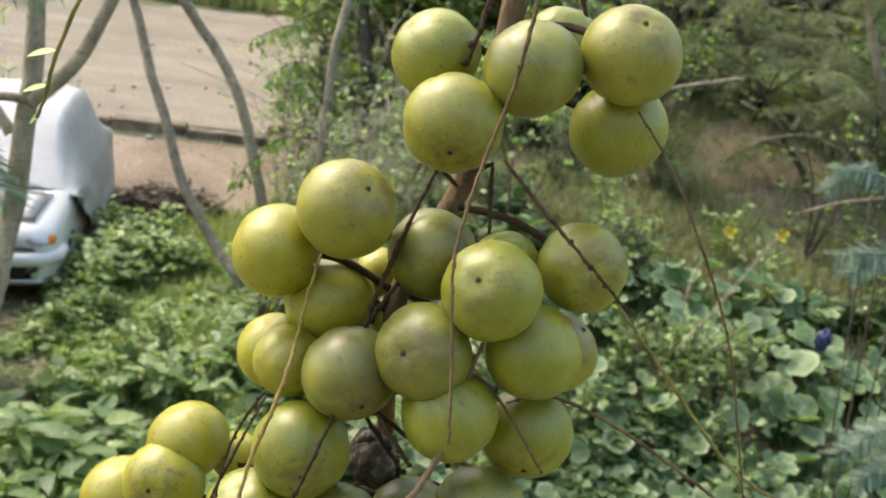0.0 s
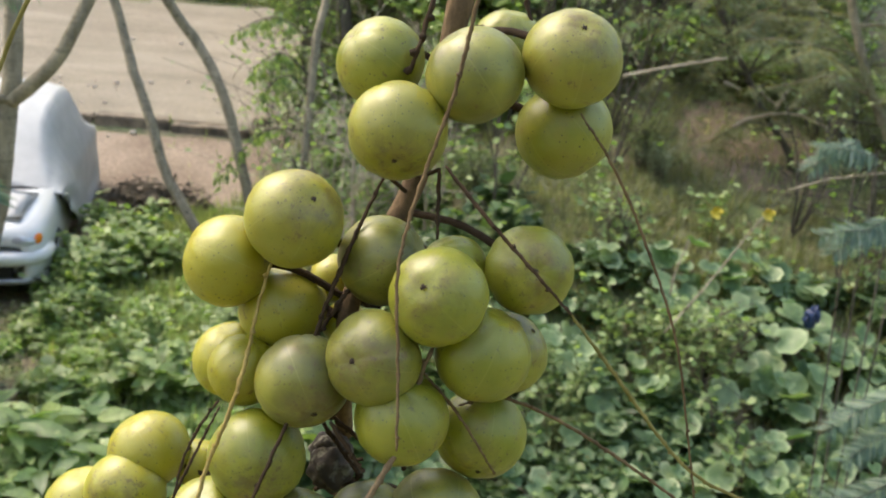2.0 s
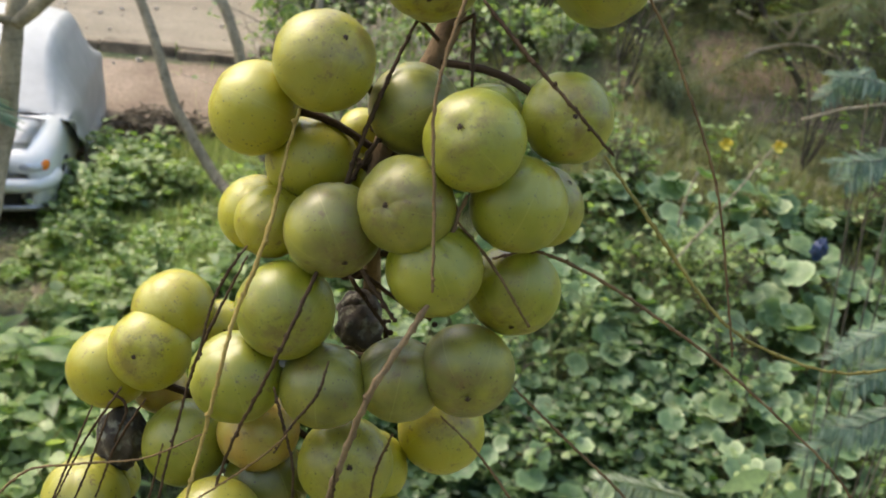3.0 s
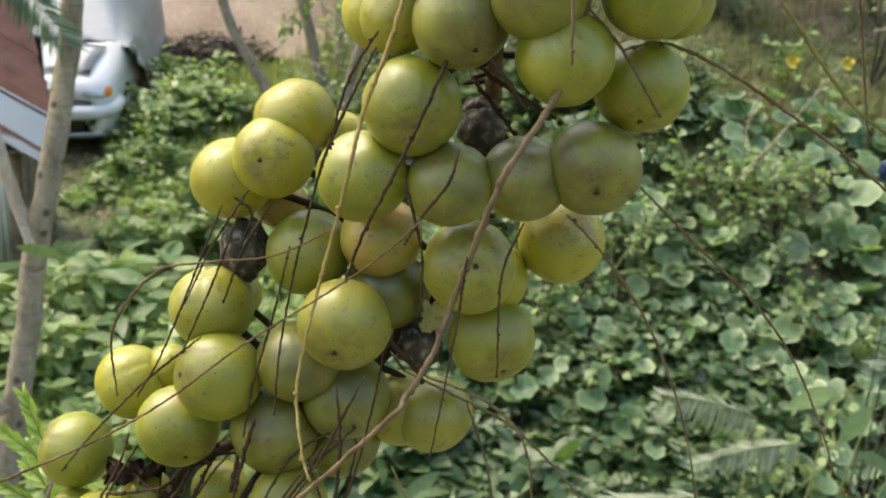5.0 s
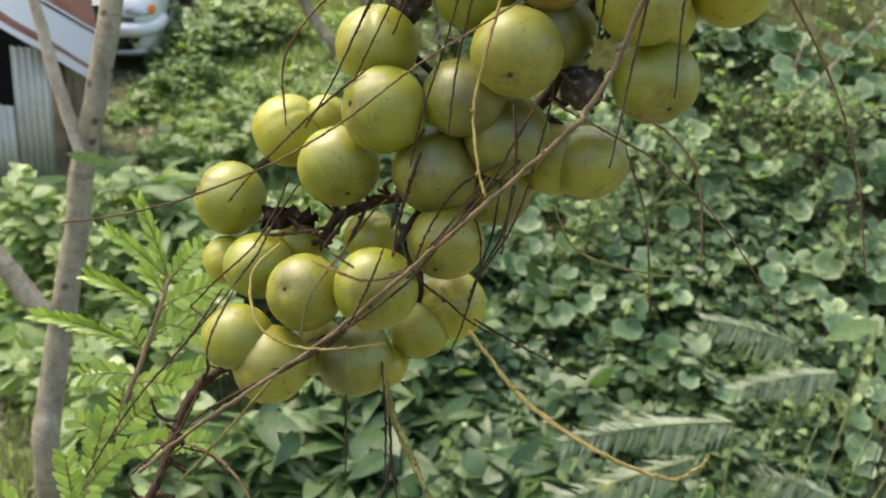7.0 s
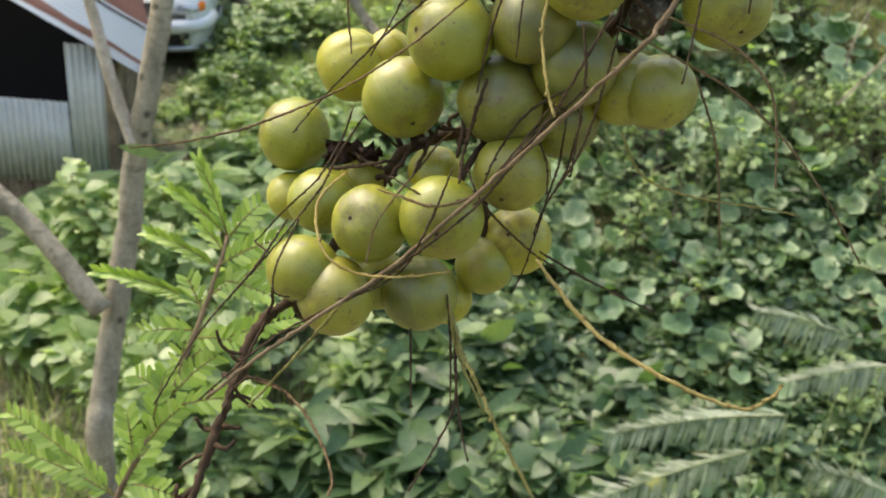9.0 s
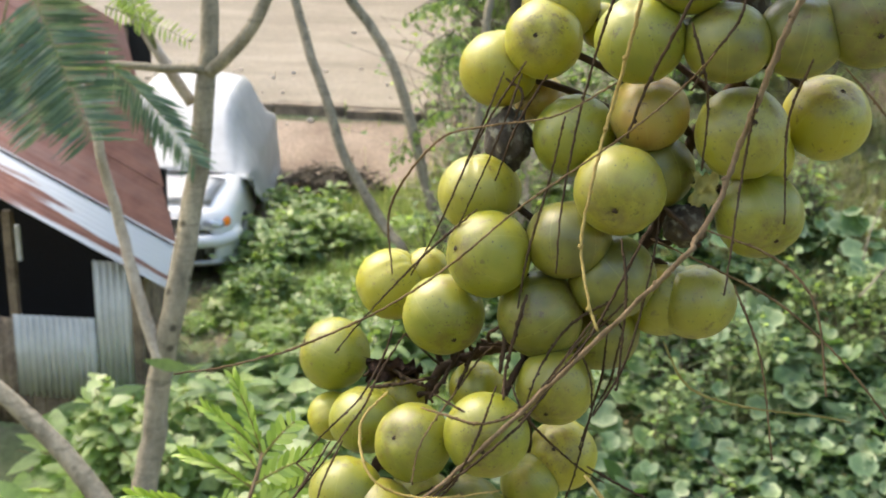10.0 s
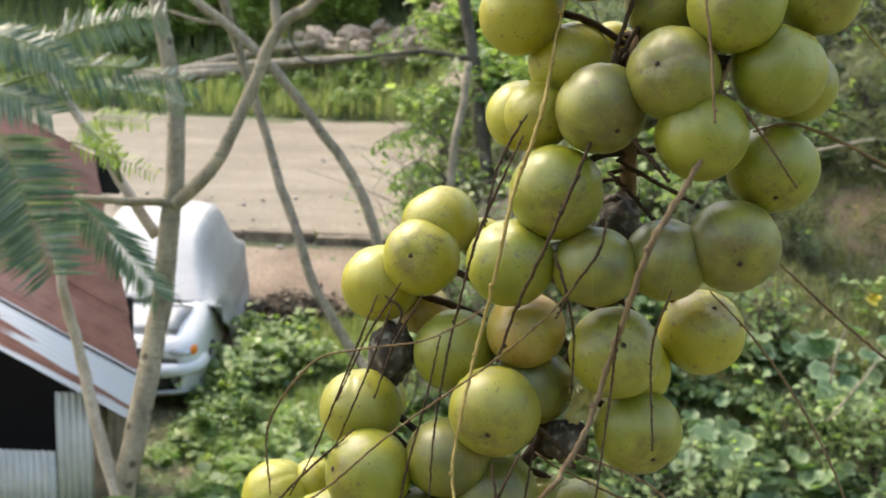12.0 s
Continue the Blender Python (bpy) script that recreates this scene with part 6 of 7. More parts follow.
build_bank_tree(R2, 0.030, 0.050, 2, 13, "thin dark tree with olive feathery sprays", DARK_BARK)
build_bank_tree(R3, 0.045, 0.060, 3, 13, "thin grey tree with feathery sprays on the bank", GREY_BARK)

for line, r in ((STICK_A, 0.022), (STICK_B, 0.028), (STICK_C, 0.02), (STICK_D, 0.014), (STICK_E, 0.014), (STICK_F, 0.008), (STICK_G, 0.008), (STICK_H, 0.007)):
    bm = tube(bmesh.new(), line, r, r * 0.6, 7, 5, r * 0.5, 0.08)
    tagged(part("dry_stick", bm, DEAD_STICK if r > 0.013 else GREY_BARK), "bleached dry stick lying in the undergrowth", "stick", "dry sticks on the bank")


def build_lance_plant():
    """Large lance-shaped leaves on stalks."""
    foot = Vector(LANCE[0][0])
    foot.z = height(foot.x, foot.y) - 0.03
    plant = thing("lance_leaved_plant", foot)
    back = plant.matrix_world.inverted()
    for a, b in LANCE:
        a, b = Vector(a), Vector(b)
        bm = tube(bmesh.new(), [foot, (foot + a) / 2, a], 0.006, 0.004, 6, 4)
        bm.transform(back)
        part("stalk", bm, FERN_STALK, plant)
        me = foliage("leaf", oval_leaf(0.15, 0.2, 0.17), [(a, b - a, Vector((0.1, -0.8, 1)), (b - a).length)])
        me.transform(back)
        part("leaf", me, SHRUB_LEAF, plant)
    tagged(plant, "plant with large bright green lance-shaped leaves", "plant")


build_lance_plant()


def build_trunk_leaf():
    a, b = Vector((-1.0005, 3.8000, 2.0371)), Vector((-1.1876, 3.8000, 2.0569))
    me = foliage("leaf", oval_leaf(0.1, 0.1, 0.13), [(a, b - a, Vector((0.1, -1, 0.25)), (b - a).length)])
    tagged(part("stray_leaf", me, LANCE_LEAF), "single green leaf against the grey trunk", "leaf")


build_trunk_leaf()


def build_gourd():
    bm = bmesh.new()
    bmesh.ops.create_uvsphere(bm, u_segments=24, v_segments=14, radius=0.055)
    for v in bm.verts:
        v.co *= 1 + 0.02 * math.cos(8 * math.atan2(v.co.y, v.co.x))
        v.co.z *= 1.1
    ob = part("gourd", bm, GOURD)
    ob.matrix_world = pose(1.357, 4.836, -0.219, 20, 10, 0)
    bm = tube(bmesh.new(), [(0, 0, 0.05), (0.02, 0.05, 0.12), (0.06, 0.16, height(1.42, 5.0) + 0.2)], 0.005, 0.005, 6, 4)
    part("stalk", bm, TWIG_OLIVE, ob)
    tagged(ob, "small yellow-green gourd hanging on the creeper", "gourd")


build_gourd()

# ---- shrubs and weeds ----


def shrub_model(name, seed, tall, wide, stems, leaves, shape, size, mat, label, lean=0.5, clump=3, bark_mat=TWIG_OLIVE, face=(0, 0, 0)):
    """A bush: branching stems with clumps of leaves along their upper parts."""
    rnd = random.Random(seed)
    bush = thing(name)
    bm, rows = bmesh.new(), []
    for k in range(stems):
        a = rnd.uniform(0, 2 * math.pi)
        out = rnd.uniform(0.25, 1) * wide
        top = Vector((math.cos(a) * out, math.sin(a) * out, tall * rnd.uniform(0.55, 1.0) * (1.05 - 0.35 * out / wide)))
        mid = Vector((top.x * 0.35, top.y * 0.35, top.z * 0.55)) + Vector((rnd.gauss(0, 0.04), rnd.gauss(0, 0.04), 0))
        line = smooth_line([(top.x * 0.06, top.y * 0.06, -0.05), mid, top], 6)
        tube(bm, line, 0.010 * tall + 0.002, 0.003, 5, 1)
        for j in range(leaves):
            s = rnd.uniform(0.25, 1) ** 0.7
            c = line[min(len(line) - 1, int(s * (len(line) - 1)))] + Vector((rnd.gauss(0, 0.07), rnd.gauss(0, 0.07), rnd.gauss(0, 0.06))) * wide * 1.3
            c.z = max(c.z, 0.02)
            for i in range(rnd.randint(1, clump)):
                way = around(rnd, 0.1)
                rows.append((c, way, leaf_up(rnd, lean) + Vector(face), size * rnd.uniform(0.6, 1.2)))
    part("stem", bm, bark_mat, bush)["kind"] = "stuff"
    part("foliage", foliage("foliage", shape, rows), mat, bush)["kind"] = "stuff"
    return tagged(bush, label, "shrub")


def plant_all(models, spots, seed, group):
    """Each model is used once as it is and then copied to the other spots."""
    rnd = random.Random(seed)
    used = set()
    for i, (x, y, s) in enumerate(spots):
        k = i % len(models)
        m = pose(x, y, height(x, y) - 0.03, 0, 0, rnd.uniform(0, 360)) @ Matrix.Scale(s, 4)
        ob = models[k]
        if k in used:
            ob = copy_thing(models[k], m)
            ob.matrix_basis = m
        else:
            used.add(k)
        placed.append((ob, m))
        ob["group"] = group
    for ob, m in placed:
        ob.matrix_basis = m
    placed.clear()


placed = []
OVAL, BROAD, NARROW = oval_leaf(), oval_leaf(0.15, 0.3, 0.5), oval_leaf(0.2, 0.35, 0.2)
weeds = [shrub_model("leafy_shrub", 11 + k, 0.85 + 0.10 * k, 0.48, 12, 17, (oval_leaf(0.2, 0.3, 0.28), BROAD, NARROW, OVAL)[k], (0.20, 0.15, 0.25, 0.12)[k], (PALE_LEAF, PALE_LEAF, SHRUB_LEAF, PALE_LEAF)[k],
                     ("dense pale green leafy shrub on the slope", "pale green broad-leaved weed clump", "green shrub with long narrow leaves", "pale small-leaved green bush")[k]) for k in range(4)]
rnd = random.Random(21)
spots = []
# the slope between the yard and the near foot of the bank
for i in range(74):
    y = rnd.uniform(3.4, 10.6)
    x = rnd.uniform(-2.3, 1.7) * (0.55 + y / 14)
    if (x < -1.9 and y > 6.9) or (y > 8.0 and x < 0.6):
        continue
    spots.append((x, y, rnd.uniform(0.7, 1.15) * (0.75 if y > 8.6 else 1)))
for i in range(34):
    spots.append((rnd.uniform(-3.4, -1.3), rnd.uniform(4.0, 7.6), rnd.uniform(0.8, 1.2)))
spots = [q for q in spots if q[0] > -0.362 * q[1]]
spots += [(-1.45, 9.2, 0.8), (-1.0, 9.0, 0.85), (-1.75, 8.7, 0.75), (-0.6, 9.5, 0.7), (-1.3, 9.9, 0.6), (-0.2, 9.2, 0.7), (-0.5, 10.4, 0.6), (0.3, 10.1, 0.8)]
plant_all(weeds, [q for q in spots if q[0] < -0.3], 5, "shrubs on the slope")
pale_weed = [shrub_model("pale_weed", 137, 1.4, 0.34, 9, 15, OVAL, 0.14, PALE_LEAF, "tall pale green weed beside the shed wall", 0.4)]
plant_all(pale_weed, [(-2.42, 6.9, 1.0), (-2.25, 6.7, 0.85), (-2.58, 7.1, 0.75), (-2.05, 6.9, 0.9), (-1.9, 7.3, 0.8)], 19, "pale weeds beside the shed")
dark_weeds = [shrub_model("broad_leaved_shrub", 131 + k, 0.8, 0.46, 10, 15, (BROAD, oval_leaf(0.15, 0.3, 0.3))[k], (0.16, 0.24)[k], LANCE_LEAF, ("dark green broad-leaved shrub on the slope", "green long-leaved weed clump on the slope")[k]) for k in range(2)]
plant_all(dark_weeds, [q for q in spots if q[0] >= -0.3], 15, "broad-leaved shrubs on the slope")

rnd = random.Random(29)
tall_weed = [shrub_model("lance_leaved_weed", 141, 0.75, 0.42, 12, 13, oval_leaf(0.2, 0.3, 0.17), 0.33, LANCE_LEAF, "green weed with long lance-shaped leaves", 0.5)]
spots = [(rnd.uniform(-0.9, 0.9), rnd.uniform(4.5, 6.6), rnd.uniform(0.7, 1.1)) for i in range(16)]
plant_all(tall_weed, spots, 18, "lance-leaved weeds on the slope")

hedge = [shrub_model("dense_bush", 31 + k, 0.62, 0.60, 16, 40, OVAL, 0.085, (SHRUB_LEAF, PALE_LEAF)[k], ("low dense small-leaved green bush", "pale green small-leaved bush")[k]) for k in range(2)]
spots = [(-2.15, 11.3, 1.15), (-1.95, 12.0, 1.2), (-2.05, 12.8, 1.1), (-1.5, 12.2, 0.9), (-2.1, 10.5, 0.8), (0.2, 14.6, 1.3), (0.3, 15.8, 2.0), (0.2, 17.2, 2.2), (0.9, 16.4, 2.2),
         (0.5, 19.0, 2.4), (0.6, 21.5, 2.2), (1.6, 15.2, 1.8), (0.9, 13.2, 1.4), (2.0, 13.4, 1.5), (1.4, 12.0, 1.0), (2.6, 14.6, 1.8), (3.4, 15.6, 1.8)]
rnd = random.Random(61)
spots += [(rnd.uniform(0.1, 3.0), rnd.uniform(11.4, 18), rnd.uniform(0.7, 1.3)) for i in range(46)]
spots += [(rnd.uniform(2.5, 7.5), rnd.uniform(13.2, 19), rnd.uniform(0.8, 1.4)) for i in range(26)]
plant_all(hedge, spots, 6, "bushes by the yard")

# ---- creeper on the bank ----


def build_creeper():
    rnd = random.Random(17)
    vine = thing("creeper", (2.6, 7.4, height(2.6, 7.4)))
    back = vine.matrix_world.inverted()
    shapes = [round_leaf(0.26, 1), round_leaf(0.12, 2), round_leaf(0.36, 3), round_leaf(0.05, 4)]
    shared = []
    for sv, sf in shapes:
        me = give_rim(mesh_of("leaf", sv.tolist(), sf), ROUND_RIM)
        me.materials.append(CREEPER_LEAF)
        me.shade_smooth()
        shared.append(me)
    spots = []
    for i in range(2300):
        x, y = rnd.uniform(0.4, 6.4), rnd.uniform(4.3, 9.35)
        thick = noise.noise(Vector((x * 0.9, y * 0.9, 3)))
        # thick to the far side of the bank, thin where small weeds have the ground
        sparse = 0.78 if (x < 2.7 and y < 6.9) else 0.55 if x < 2.4 else 0.12
        if thick < -0.25 or rnd.random() < sparse - 0.5 * thick:
            continue
        z = height(x, y) + rnd.uniform(0.14, 0.40) + 0.22 * max(0, thick)
        size = rnd.choice((0.12, 0.15, 0.18, 0.21, 0.24)) * rnd.uniform(0.85, 1.15)
        if x > 3.0 and y > 7.2:
            size *= 1.12
        spots.append((x, y, z, size))
    near = sorted(range(len(spots)), key=lambda i: (spots[i][0] - 3.3) ** 2 + (spots[i][1] - 7.8) ** 2)[:290]
    near = set(near)
    rest, stalks = {k: [] for k in range(4)}, bmesh.new()
    for i, (x, y, z, size) in enumerate(spots):
        way = Vector((rnd.gauss(0, 0.7), -0.5 + rnd.gauss(0, 0.6), rnd.gauss(-0.25, 0.22))).normalized()
        up = Vector((rnd.gauss(0, 0.34), -0.62 + rnd.gauss(0, 0.34), 1)).normalized()
        k = rnd.randrange(4)
        if i in near:
            side = up.cross(way).normalized()
            top = way.cross(side)
            m = Matrix((way, side, top)).transposed().to_4x4()
            ob = new("leaf", shared[k])
            ob.parent = vine
            ob.matrix_world = Matrix.Translation((x, y, z)) @ m @ Matrix.Scale(size, 4)
        else:
            rest[k].append(((x, y, z), way, up, size))
        if i % 3 == 0:
            foot = Vector((x + rnd.gauss(0, 0.08), y + 0.12, height(x, y + 0.12) - 0.02))
            tube(stalks, [foot, Vector((x, y, z))], 0.004, 0.003, 4, 1)
    for k in range(4):
        me = give_rim(foliage("leaves", shapes[k], rest[k]), ROUND_RIM, len(rest[k]))
        me.transform(back)
        ob = part("leaves", me, CREEPER_LEAF, vine)
        ob["kind"] = "stuff"
    # runners lying over the bank
    for i in range(26):
        x, y = rnd.uniform(0.8, 5.8), rnd.uniform(4.8, 9.5)
        pts = []
        a = rnd.uniform(0, 6.3)
        for j in range(6):
            pts.append((x, y, height(x, y) + rnd.uniform(0.05, 0.30)))
            a += rnd.gauss(0, 0.5)
            x, y = x + 0.28 * math.cos(a), y + 0.28 * math.sin(a)
        bm = tube(bmesh.new(), pts, 0.006, 0.004, 5, 3)
        bm.transform(back)
        part("runner", bm, TWIG_OLIVE, vine)
    stalks.transform(back)
    part("leaf_stalk", stalks, TWIG_OLIVE, vine)["kind"] = "stuff"
    tagged(vine, "creeper with round cupped green leaves covering the bank", "creeper")


build_creeper()

low = [shrub_model(("broad_weed", "small_weed", "narrow_weed")[k], 51 + k, 0.34, 0.34, 12, 22, (BROAD, OVAL, NARROW)[k], (0.075, 0.05, 0.10)[k], (LANCE_LEAF, LANCE_LEAF, LANCE_LEAF)[k],
                   ("low broad-leaved green weed", "low dark green small-leaved weed", "low pale weed with narrow leaves")[k]) for k in range(3)]
rnd = random.Random(22)
spots = []
for i in range(440):
    x, y = rnd.uniform(-0.2, 6.6), rnd.uniform(4.2, 13.0)
    if i % 3 == 0:
        x, y = rnd.uniform(0.6, 3.0), rnd.uniform(4.4, 7.4)
    if (4.2 < x < 6.0 and 11.2 < y < 13.4) or (x > 1.6 and y > 9.4 and i % 3):
        continue
    spots.append((x, y, rnd.uniform(0.7, 1.4)))
spots = [q for q in spots if not (q[0] < -2.2 and 7.7 < q[1] < 9.7)]
plant_all(low, spots, 7, "weeds on the ground")
lawn = [shrub_model("lawn_weed", 61 + k, 0.26, 0.36, 12, 20, (NARROW, OVAL)[k], (0.15, 0.085)[k], (FAR_LEAF, PALE_LEAF)[k], ("low pale green weed with narrow leaves", "low pale small-leaved weed in the grass")[k], 0.4) for k in range(2)]
spots = []
for i in range(380):
    x, y = rnd.uniform(-2.6, 0.5), rnd.uniform(7.4, 13.5)
    if y < 11.5 + max(0, x + 2.2) * 1.2 and not (x < -2.1 and y < 9.8):
        spots.append((x, y, rnd.uniform(0.5, 1.0)))
spots += [(rnd.uniform(-2.6, -1.7), rnd.uniform(6.2, 7.8), rnd.uniform(1.2, 2.4)) for i in range(34)]
plant_all(lawn, spots, 17, "weeds in the grass")

# fine-leaved thicket higher on the bank
thicket = [shrub_model("feathery_bush", 71 + k, 1.5, 0.75, 15, 60, leaflet(), 0.075, (WOOD_LEAF, FEATHER_LEAF)[k], ("fine-leaved olive bush on the bank", "fine-leaved blue-green bush on the bank")[k], 0.8, 4, DARK_BARK) for k in range(2)]
rnd = random.Random(23)
spots = [(rnd.uniform(1.6, 9.5), rnd.uniform(10.2, 22), rnd.uniform(0.5, 1.1)) for i in range(130)]
spots = [(x, y, s * (1.6 if y > 15 else 0.7)) for x, y, s in spots if not (3.9 < x < 6.3 and 10.6 < y < 13.6)]
plant_all(thicket, spots, 8, "bushes high on the bank")

# ---- woods beyond the road ----
trees = []
for k in range(2):
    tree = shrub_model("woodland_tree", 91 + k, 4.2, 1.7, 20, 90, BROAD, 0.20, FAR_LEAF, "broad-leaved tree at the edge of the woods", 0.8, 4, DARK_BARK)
    tree["category"] = "tree"
    trees.append(tree)
rnd = random.Random(24)
spots = [(rnd.uniform(-16, 14), rnd.uniform(35, 50), rnd.uniform(0.8, 1.5)) for i in range(56)]
spots += [(rnd.uniform(3, 14), rnd.uniform(20, 30), rnd.uniform(0.6, 1.1)) for i in range(18)]
plant_all(trees, spots, 9, "trees beyond the road")
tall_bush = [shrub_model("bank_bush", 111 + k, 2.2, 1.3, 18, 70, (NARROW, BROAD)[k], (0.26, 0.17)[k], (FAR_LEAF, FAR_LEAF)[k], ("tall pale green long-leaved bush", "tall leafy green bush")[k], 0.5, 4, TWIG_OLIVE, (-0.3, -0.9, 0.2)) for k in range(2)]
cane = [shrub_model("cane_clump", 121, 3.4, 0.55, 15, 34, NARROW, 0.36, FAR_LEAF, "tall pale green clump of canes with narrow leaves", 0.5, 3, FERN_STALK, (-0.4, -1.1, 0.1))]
plant_all(cane, [(rnd.uniform(-9.5, -4.9), rnd.uniform(27.6, 29.2), rnd.uniform(0.7, 1.05)) for i in range(26)] + [(rnd.uniform(-4.6, 2.5), rnd.uniform(28.8, 29.8), rnd.uniform(0.5, 0.9)) for i in range(14)], 13, "canes beyond the log")
spots = [(rnd.uniform(-14, 3), 30.3 + 6.5 * rnd.random() ** 1.5, rnd.uniform(0.75, 1.5)) for i in range(140)]
spots = [q for q in spots if not (-9.5 < q[0] < -4.2 and q[1] < 33)]
plant_all(tall_bush, spots, 12, "bushes beyond the log")
spots = [(rnd.uniform(-12, 1.5), rnd.uniform(24.5, 28.2), rnd.uniform(0.35, 0.85)) for i in range(150)]
verge = [shrub_model("verge_bush", 101, 0.8, 0.7, 14, 36, OVAL, 0.12, SHRUB_LEAF, "green weeds along the far edge of the road")]
plant_all(verge, spots, 10, "weeds beyond the road")

# ---- grass ----


def build_grass():
    rnd = random.Random(31)
    rows = []
    for i in range(56000):
        y = rnd.uniform(3.2, 17.0)
        x = rnd.uniform(-3.2, 7.5)
        if x < -1.1 + 0.45 * (y - 14.5) and y > 13.2 + max(0, x + 2.4):
            if rnd.random() < 0.97:
                continue
        if (x < -2.2 and y > 7.6) or (x > 1.8 and y > 9.6 and rnd.random() < 0.8) or (x > 1 and rnd.random() < 0.85):
            continue
        a = rnd.uniform(0, 6.3)
        lean = rnd.uniform(0.2, 0.9)
        rows.append(((x, y, height(x, y) - 0.01), (math.cos(a) * lean, math.sin(a) * lean, 1), (math.cos(a), math.sin(a), 0.1), rnd.uniform(0.10, 0.32)))
    for i in range(26000):
        x, y = rnd.uniform(-2.2, 0.9), rnd.uniform(9.0, 14.6)
        if y > 13.3 + max(0, x + 2.4) * 1.0:
            continue
        a = rnd.uniform(0, 6.3)
        lean = rnd.uniform(0.3, 1.1)
        rows.append(((x, y, height(x, y) - 0.01), (math.cos(a) * lean, math.sin(a) * lean, 1), (math.cos(a), math.sin(a), 0.1), rnd.uniform(0.07, 0.2)))
    for i in range(26000):
        x, y = rnd.uniform(-12, 3), 24.3 + 13 * rnd.random() ** 1.3
        a = rnd.uniform(0, 6.3)
        rows.append(((x, y, height(x, y)), (math.cos(a) * 0.5, math.sin(a) * 0.5, 1), (math.cos(a), math.sin(a), 0.1), rnd.uniform(0.2, 0.6)))
    tagged(part("grass", foliage("grass", blade(), rows), GRASS), "tufts of green and straw-coloured grass", "grass", kind="stuff")


build_grass()


def build_dry_grass():
    rnd = random.Random(37)
    rows = []
    for i in range(52000):
        x, y = rnd.uniform(1.2, 7.2), 9.0 + 5.0 * rnd.random()
        bare = ((x - 5.2) / 1.0) ** 2 + ((y - 12.2) / 1.3) ** 2 < 1
        if (bare and rnd.random() < 0.8) or noise.noise(Vector((x * 0.8, y * 0.8, 7))) < -0.3:
            continue
        a, lean = rnd.uniform(0, 6.3), rnd.uniform(0.6, 2.2)
        rows.append(((x, y, height(x, y) - 0.01), (math.cos(a) * lean, math.sin(a) * lean, 1), (math.cos(a), math.sin(a), 0.1), rnd.uniform(0.08, 0.22)))
    tagged(part("dry_grass", foliage("dry_grass", blade(), rows), OLIVE_BLADE), "fine olive-grey dry grass high on the bank", "grass", kind="stuff")


build_dry_grass()


def build_litter():
    """Fallen and creeping small leaves that cover the soil."""
    rnd = random.Random(33)
    rows = []
    for i in range(60000):
        x, y = rnd.uniform(-3.4, 7.5), rnd.uniform(3.2, 17)
        if (y > 13.3 + max(0, x + 2.4) and x < -0.4) or (4.2 < x < 6.0 and 10.9 < y < 13.4 and rnd.random() < 0.85):
            continue
        if i % 6 == 0:
            x, y = rnd.uniform(-12, 2), rnd.uniform(24.3, 36)
        rows.append(((x, y, height(x, y) + rnd.uniform(0.0, 0.07)), around(rnd, 0.0), leaf_up(rnd, 0.45), rnd.uniform(0.05, 0.13) * (1.8 if y > 24 else 1)))
    tagged(part("leaf_litter", foliage("leaf_litter", leaflet(), rows), LITTER), "small green and dry brown leaves covering the soil", "litter", kind="stuff")


build_litter()

# ---- log, stones, brushwood ----


def build_log(a, b, r, label):
    bm = tube(bmesh.new(), [a, (Vector(a) + Vector(b)) / 2 + Vector((0, 0, 0.05)), b], r, r * 0.75, 12, 8, r * 0.4, 0.08)
    tagged(part("log", bm, LOG), label, "log", "felled logs beyond the road")


def log_on_ground(rows, r, label):
    pts = [(x, y, height(x, y) + lift) for x, y, lift in rows]
    build_log(pts[0], pts[-1], r, label)


log_on_ground([(-8.7, 24.9, 0.25), (-2.3, 27.4, 0.25)], 0.15, "long weathered felled log lying across the verge")
log_on_ground([(-7.4, 25.7, 0.50), (-1.2, 27.3, 0.42)], 0.11, "thin weathered felled log lying on the verge")
log_on_ground([(-6.6, 26.4, 0.30), (-3.4, 27.6, 0.55)], 0.10, "short weathered felled log on the verge")


def stone_mesh(seed, mat):
    bm = bmesh.new()
    bmesh.ops.create_icosphere(bm, subdivisions=4, radius=1)
    for v in bm.verts:
        shift = Vector((seed * 9, 0, 0))
        n = noise.noise(v.co * 1.4 + shift)
        v.co *= 0.85 + 0.55 * n + 0.30 * abs(noise.noise(v.co * 3.1 + shift)) + 0.10 * noise.noise(v.co * 7 + shift)
        v.co.z *= 0.7
    me = bpy.data.meshes.new("stone")
    bm.to_mesh(me)
    bm.free()
    me.materials.append(mat)
    me.shade_smooth()
    return me


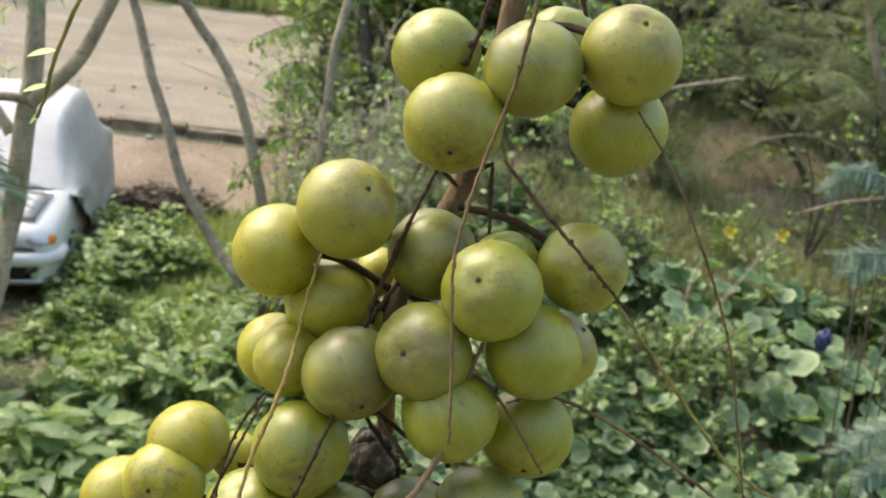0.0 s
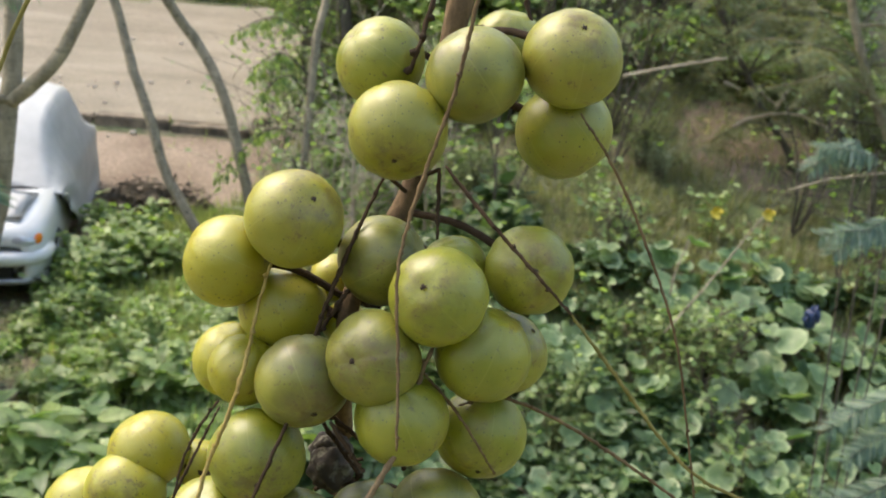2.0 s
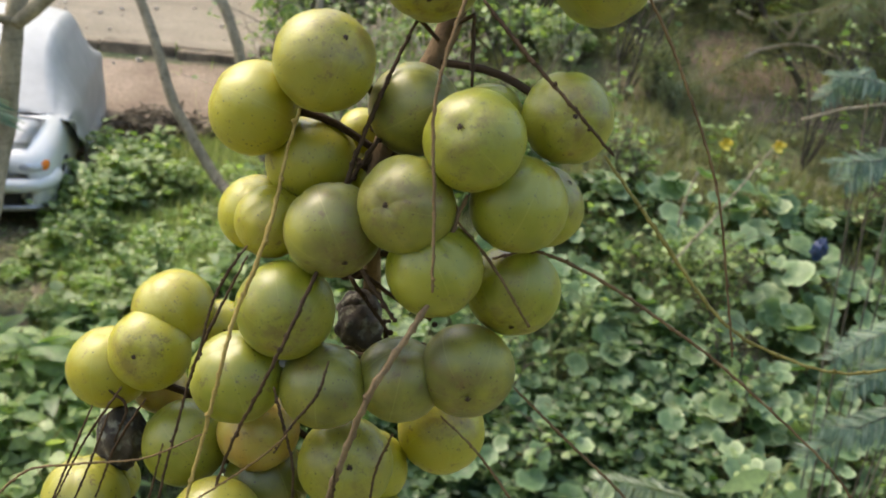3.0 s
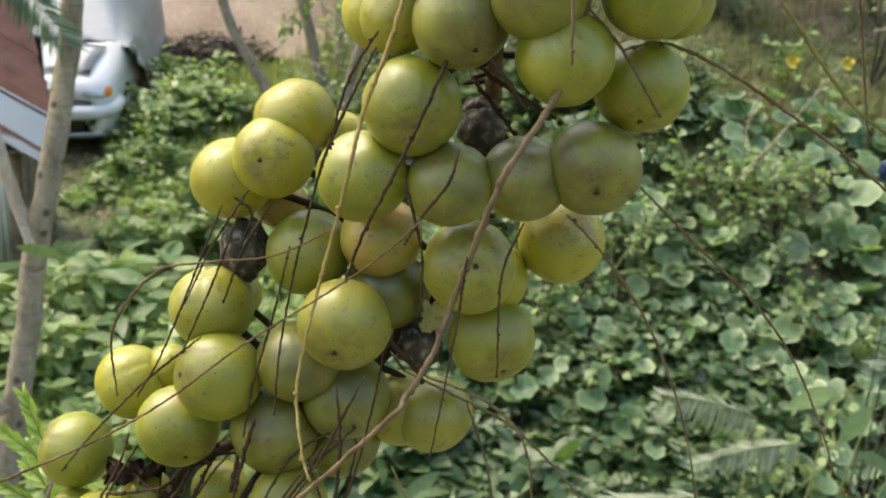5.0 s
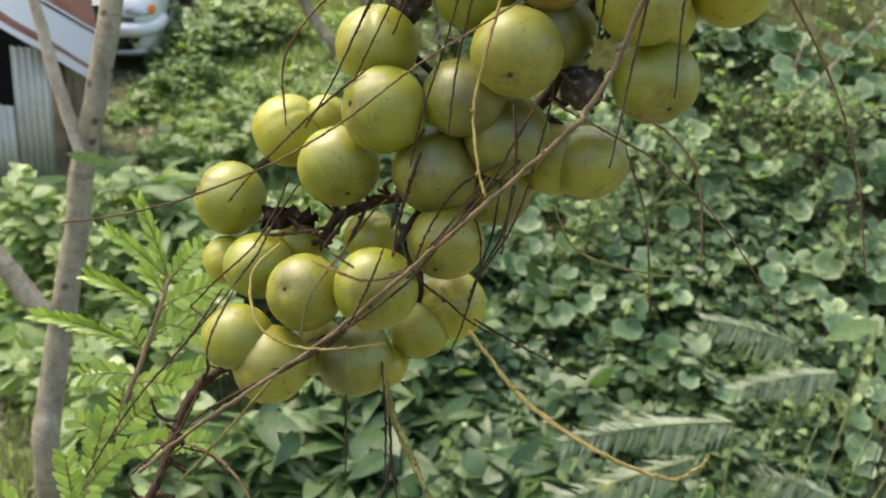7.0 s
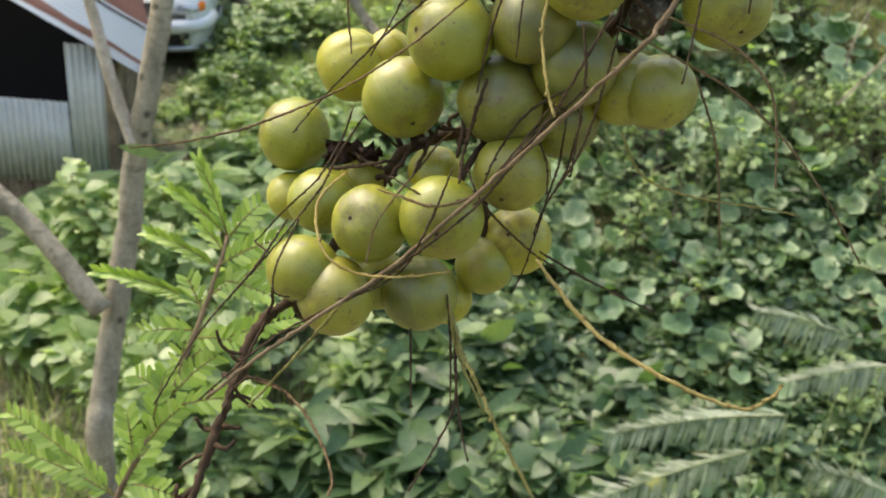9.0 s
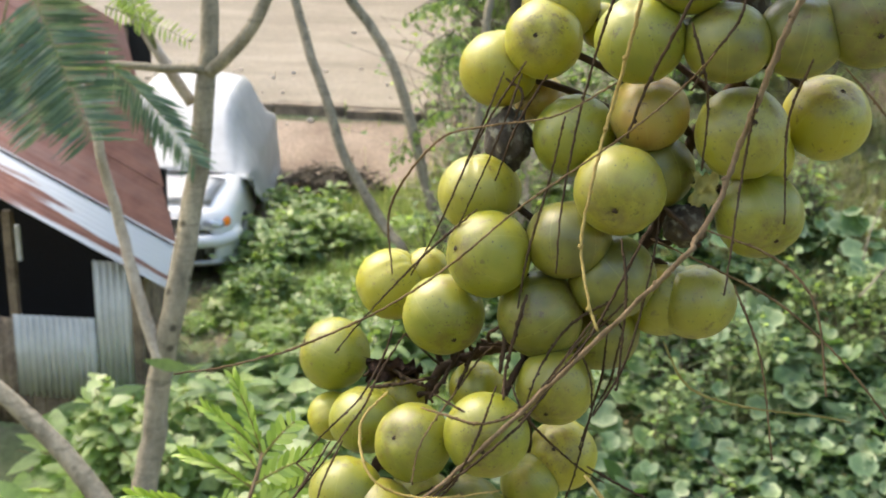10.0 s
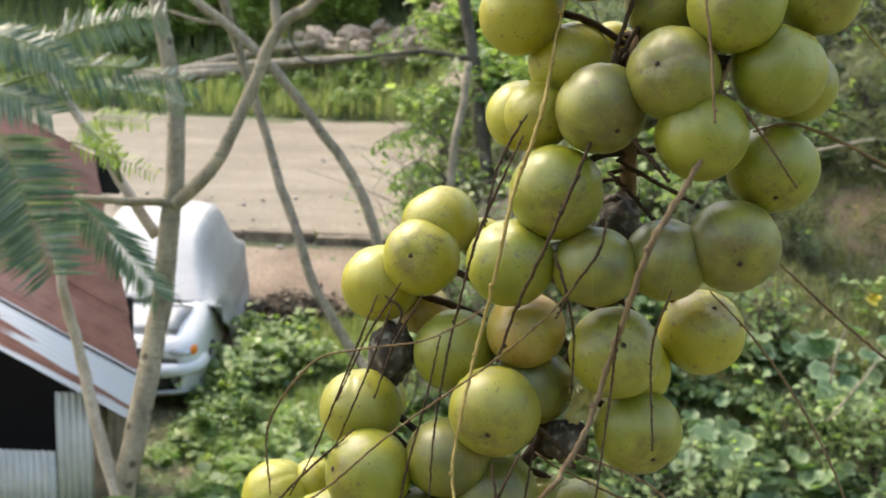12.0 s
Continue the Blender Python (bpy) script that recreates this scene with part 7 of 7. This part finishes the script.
def build_stones():
    rnd = random.Random(41)
    kinds = [stone_mesh(k, STONE) for k in range(4)]
    pebbles = [stone_mesh(k, PEBBLE) for k in range(4)]
    for i in range(46):
        x = rnd.uniform(-4.4, -0.2)
        y = rnd.uniform(27.6, 28.7)
        s = rnd.uniform(0.16, 0.46)
        ob = new("stone", kinds[i % 4])
        ob.matrix_world = pose(x, y, height(x, y) + s * 0.35 + rnd.choice((0, 0, 0.25)), rnd.uniform(-25, 25), rnd.uniform(-25, 25), rnd.uniform(0, 360)) @ Matrix.Scale(s, 4)
        tagged(ob, "rough brown field stone in a heap beyond the road", "stone", "heap of stones")
    for i in range(120):
        x, y = rnd.uniform(-7, 0.3), rnd.choice((rnd.uniform(17.4, 19), rnd.uniform(13, 16.8), rnd.uniform(17.4, 23.5)))
        s = rnd.uniform(0.02, 0.055)
        ob = new("stone", pebbles[i % 4])
        ob.matrix_world = pose(x, y, height(x, y) + 0.02 + s * 0.3, 0, 0, rnd.uniform(0, 360)) @ Matrix.Scale(s, 4)
        tagged(ob, "small loose stone on the dirt", "stone", "loose stones on road and yard")


build_stones()


def build_brushwood():
    rnd = random.Random(43)
    at = Vector((-1.92, 14.55, height(-1.92, 14.55)))
    pile = thing("brushwood_pile", at)
    for i in range(80):
        a, d = rnd.uniform(0, 6.3), rnd.uniform(0.1, 0.5)
        c = Vector((math.cos(a) * d * 1.25, math.sin(a) * d * 0.6, rnd.uniform(0.03, 0.32)))
        way = Vector((rnd.gauss(0, 1), rnd.gauss(0, 0.6), rnd.gauss(0.1, 0.35))).normalized() * rnd.uniform(0.15, 0.42)
        bm = tube(bmesh.new(), [c - way, c + Vector((0, 0, rnd.gauss(0, 0.04))), c + way], rnd.uniform(0.008, 0.02), 0.004, 5, 4)
        part("stick", bm, DRY, pile)
    rows = [(Vector((rnd.gauss(0, 0.33), rnd.gauss(0, 0.2), rnd.uniform(0.02, 0.22))), around(rnd), leaf_up(rnd), rnd.uniform(0.06, 0.12)) for i in range(700)]
    part("dead_leaves", foliage("dead_leaves", OVAL, rows), DRY, pile)
    tagged(pile, "dark heap of dry brushwood on the bare yard", "brushwood")


build_brushwood()

# ---- flowers, bag ----


def build_flower(x, y, z, r):
    flower = thing("yellow_flower", (x, y, z))
    bm = tube(bmesh.new(), [(0, 0, 0), (0.01, 0.02, (height(x, y) - z) / 2), (0, 0.03, height(x, y) - z - 0.02)], 0.006, 0.008, 6, 3)
    part("stem", bm, TWIG_OLIVE, flower)
    shape = oval_leaf(-0.2, -0.5, 0.34)
    for k in range(5):
        a = 2 * math.pi * k / 5
        way = Vector((math.cos(a) * 0.8, -0.45, math.sin(a) * 0.8 + 0.2))
        part("petal", foliage("petal", shape, [(Vector((0, 0, 0)), way, Vector((0, -1, 0.4)), r)]), YELLOW, flower)
    tagged(flower, "yellow open flower above the creeper", "flower", "yellow flowers")


build_flower(3.96, 9.95, 1.40, 0.10)
build_flower(4.48, 9.95, 1.42, 0.10)


def build_bag():
    bm = bmesh.new()
    bmesh.ops.create_icosphere(bm, subdivisions=4, radius=1)
    for v in bm.verts:
        v.co *= 0.8 + 0.45 * noise.noise(v.co * 2.1) + 0.15 * noise.noise(v.co * 6)
        v.co = Vector((v.co.x * 0.08, v.co.y * 0.06, v.co.z * 0.11))
    ob = part("plastic_bag", bm, BLUE)
    ob.matrix_world = pose(4.36, 8.4, 0.95)
    tagged(ob, "crumpled dark blue plastic bag caught in the creeper", "bag")


build_bag()
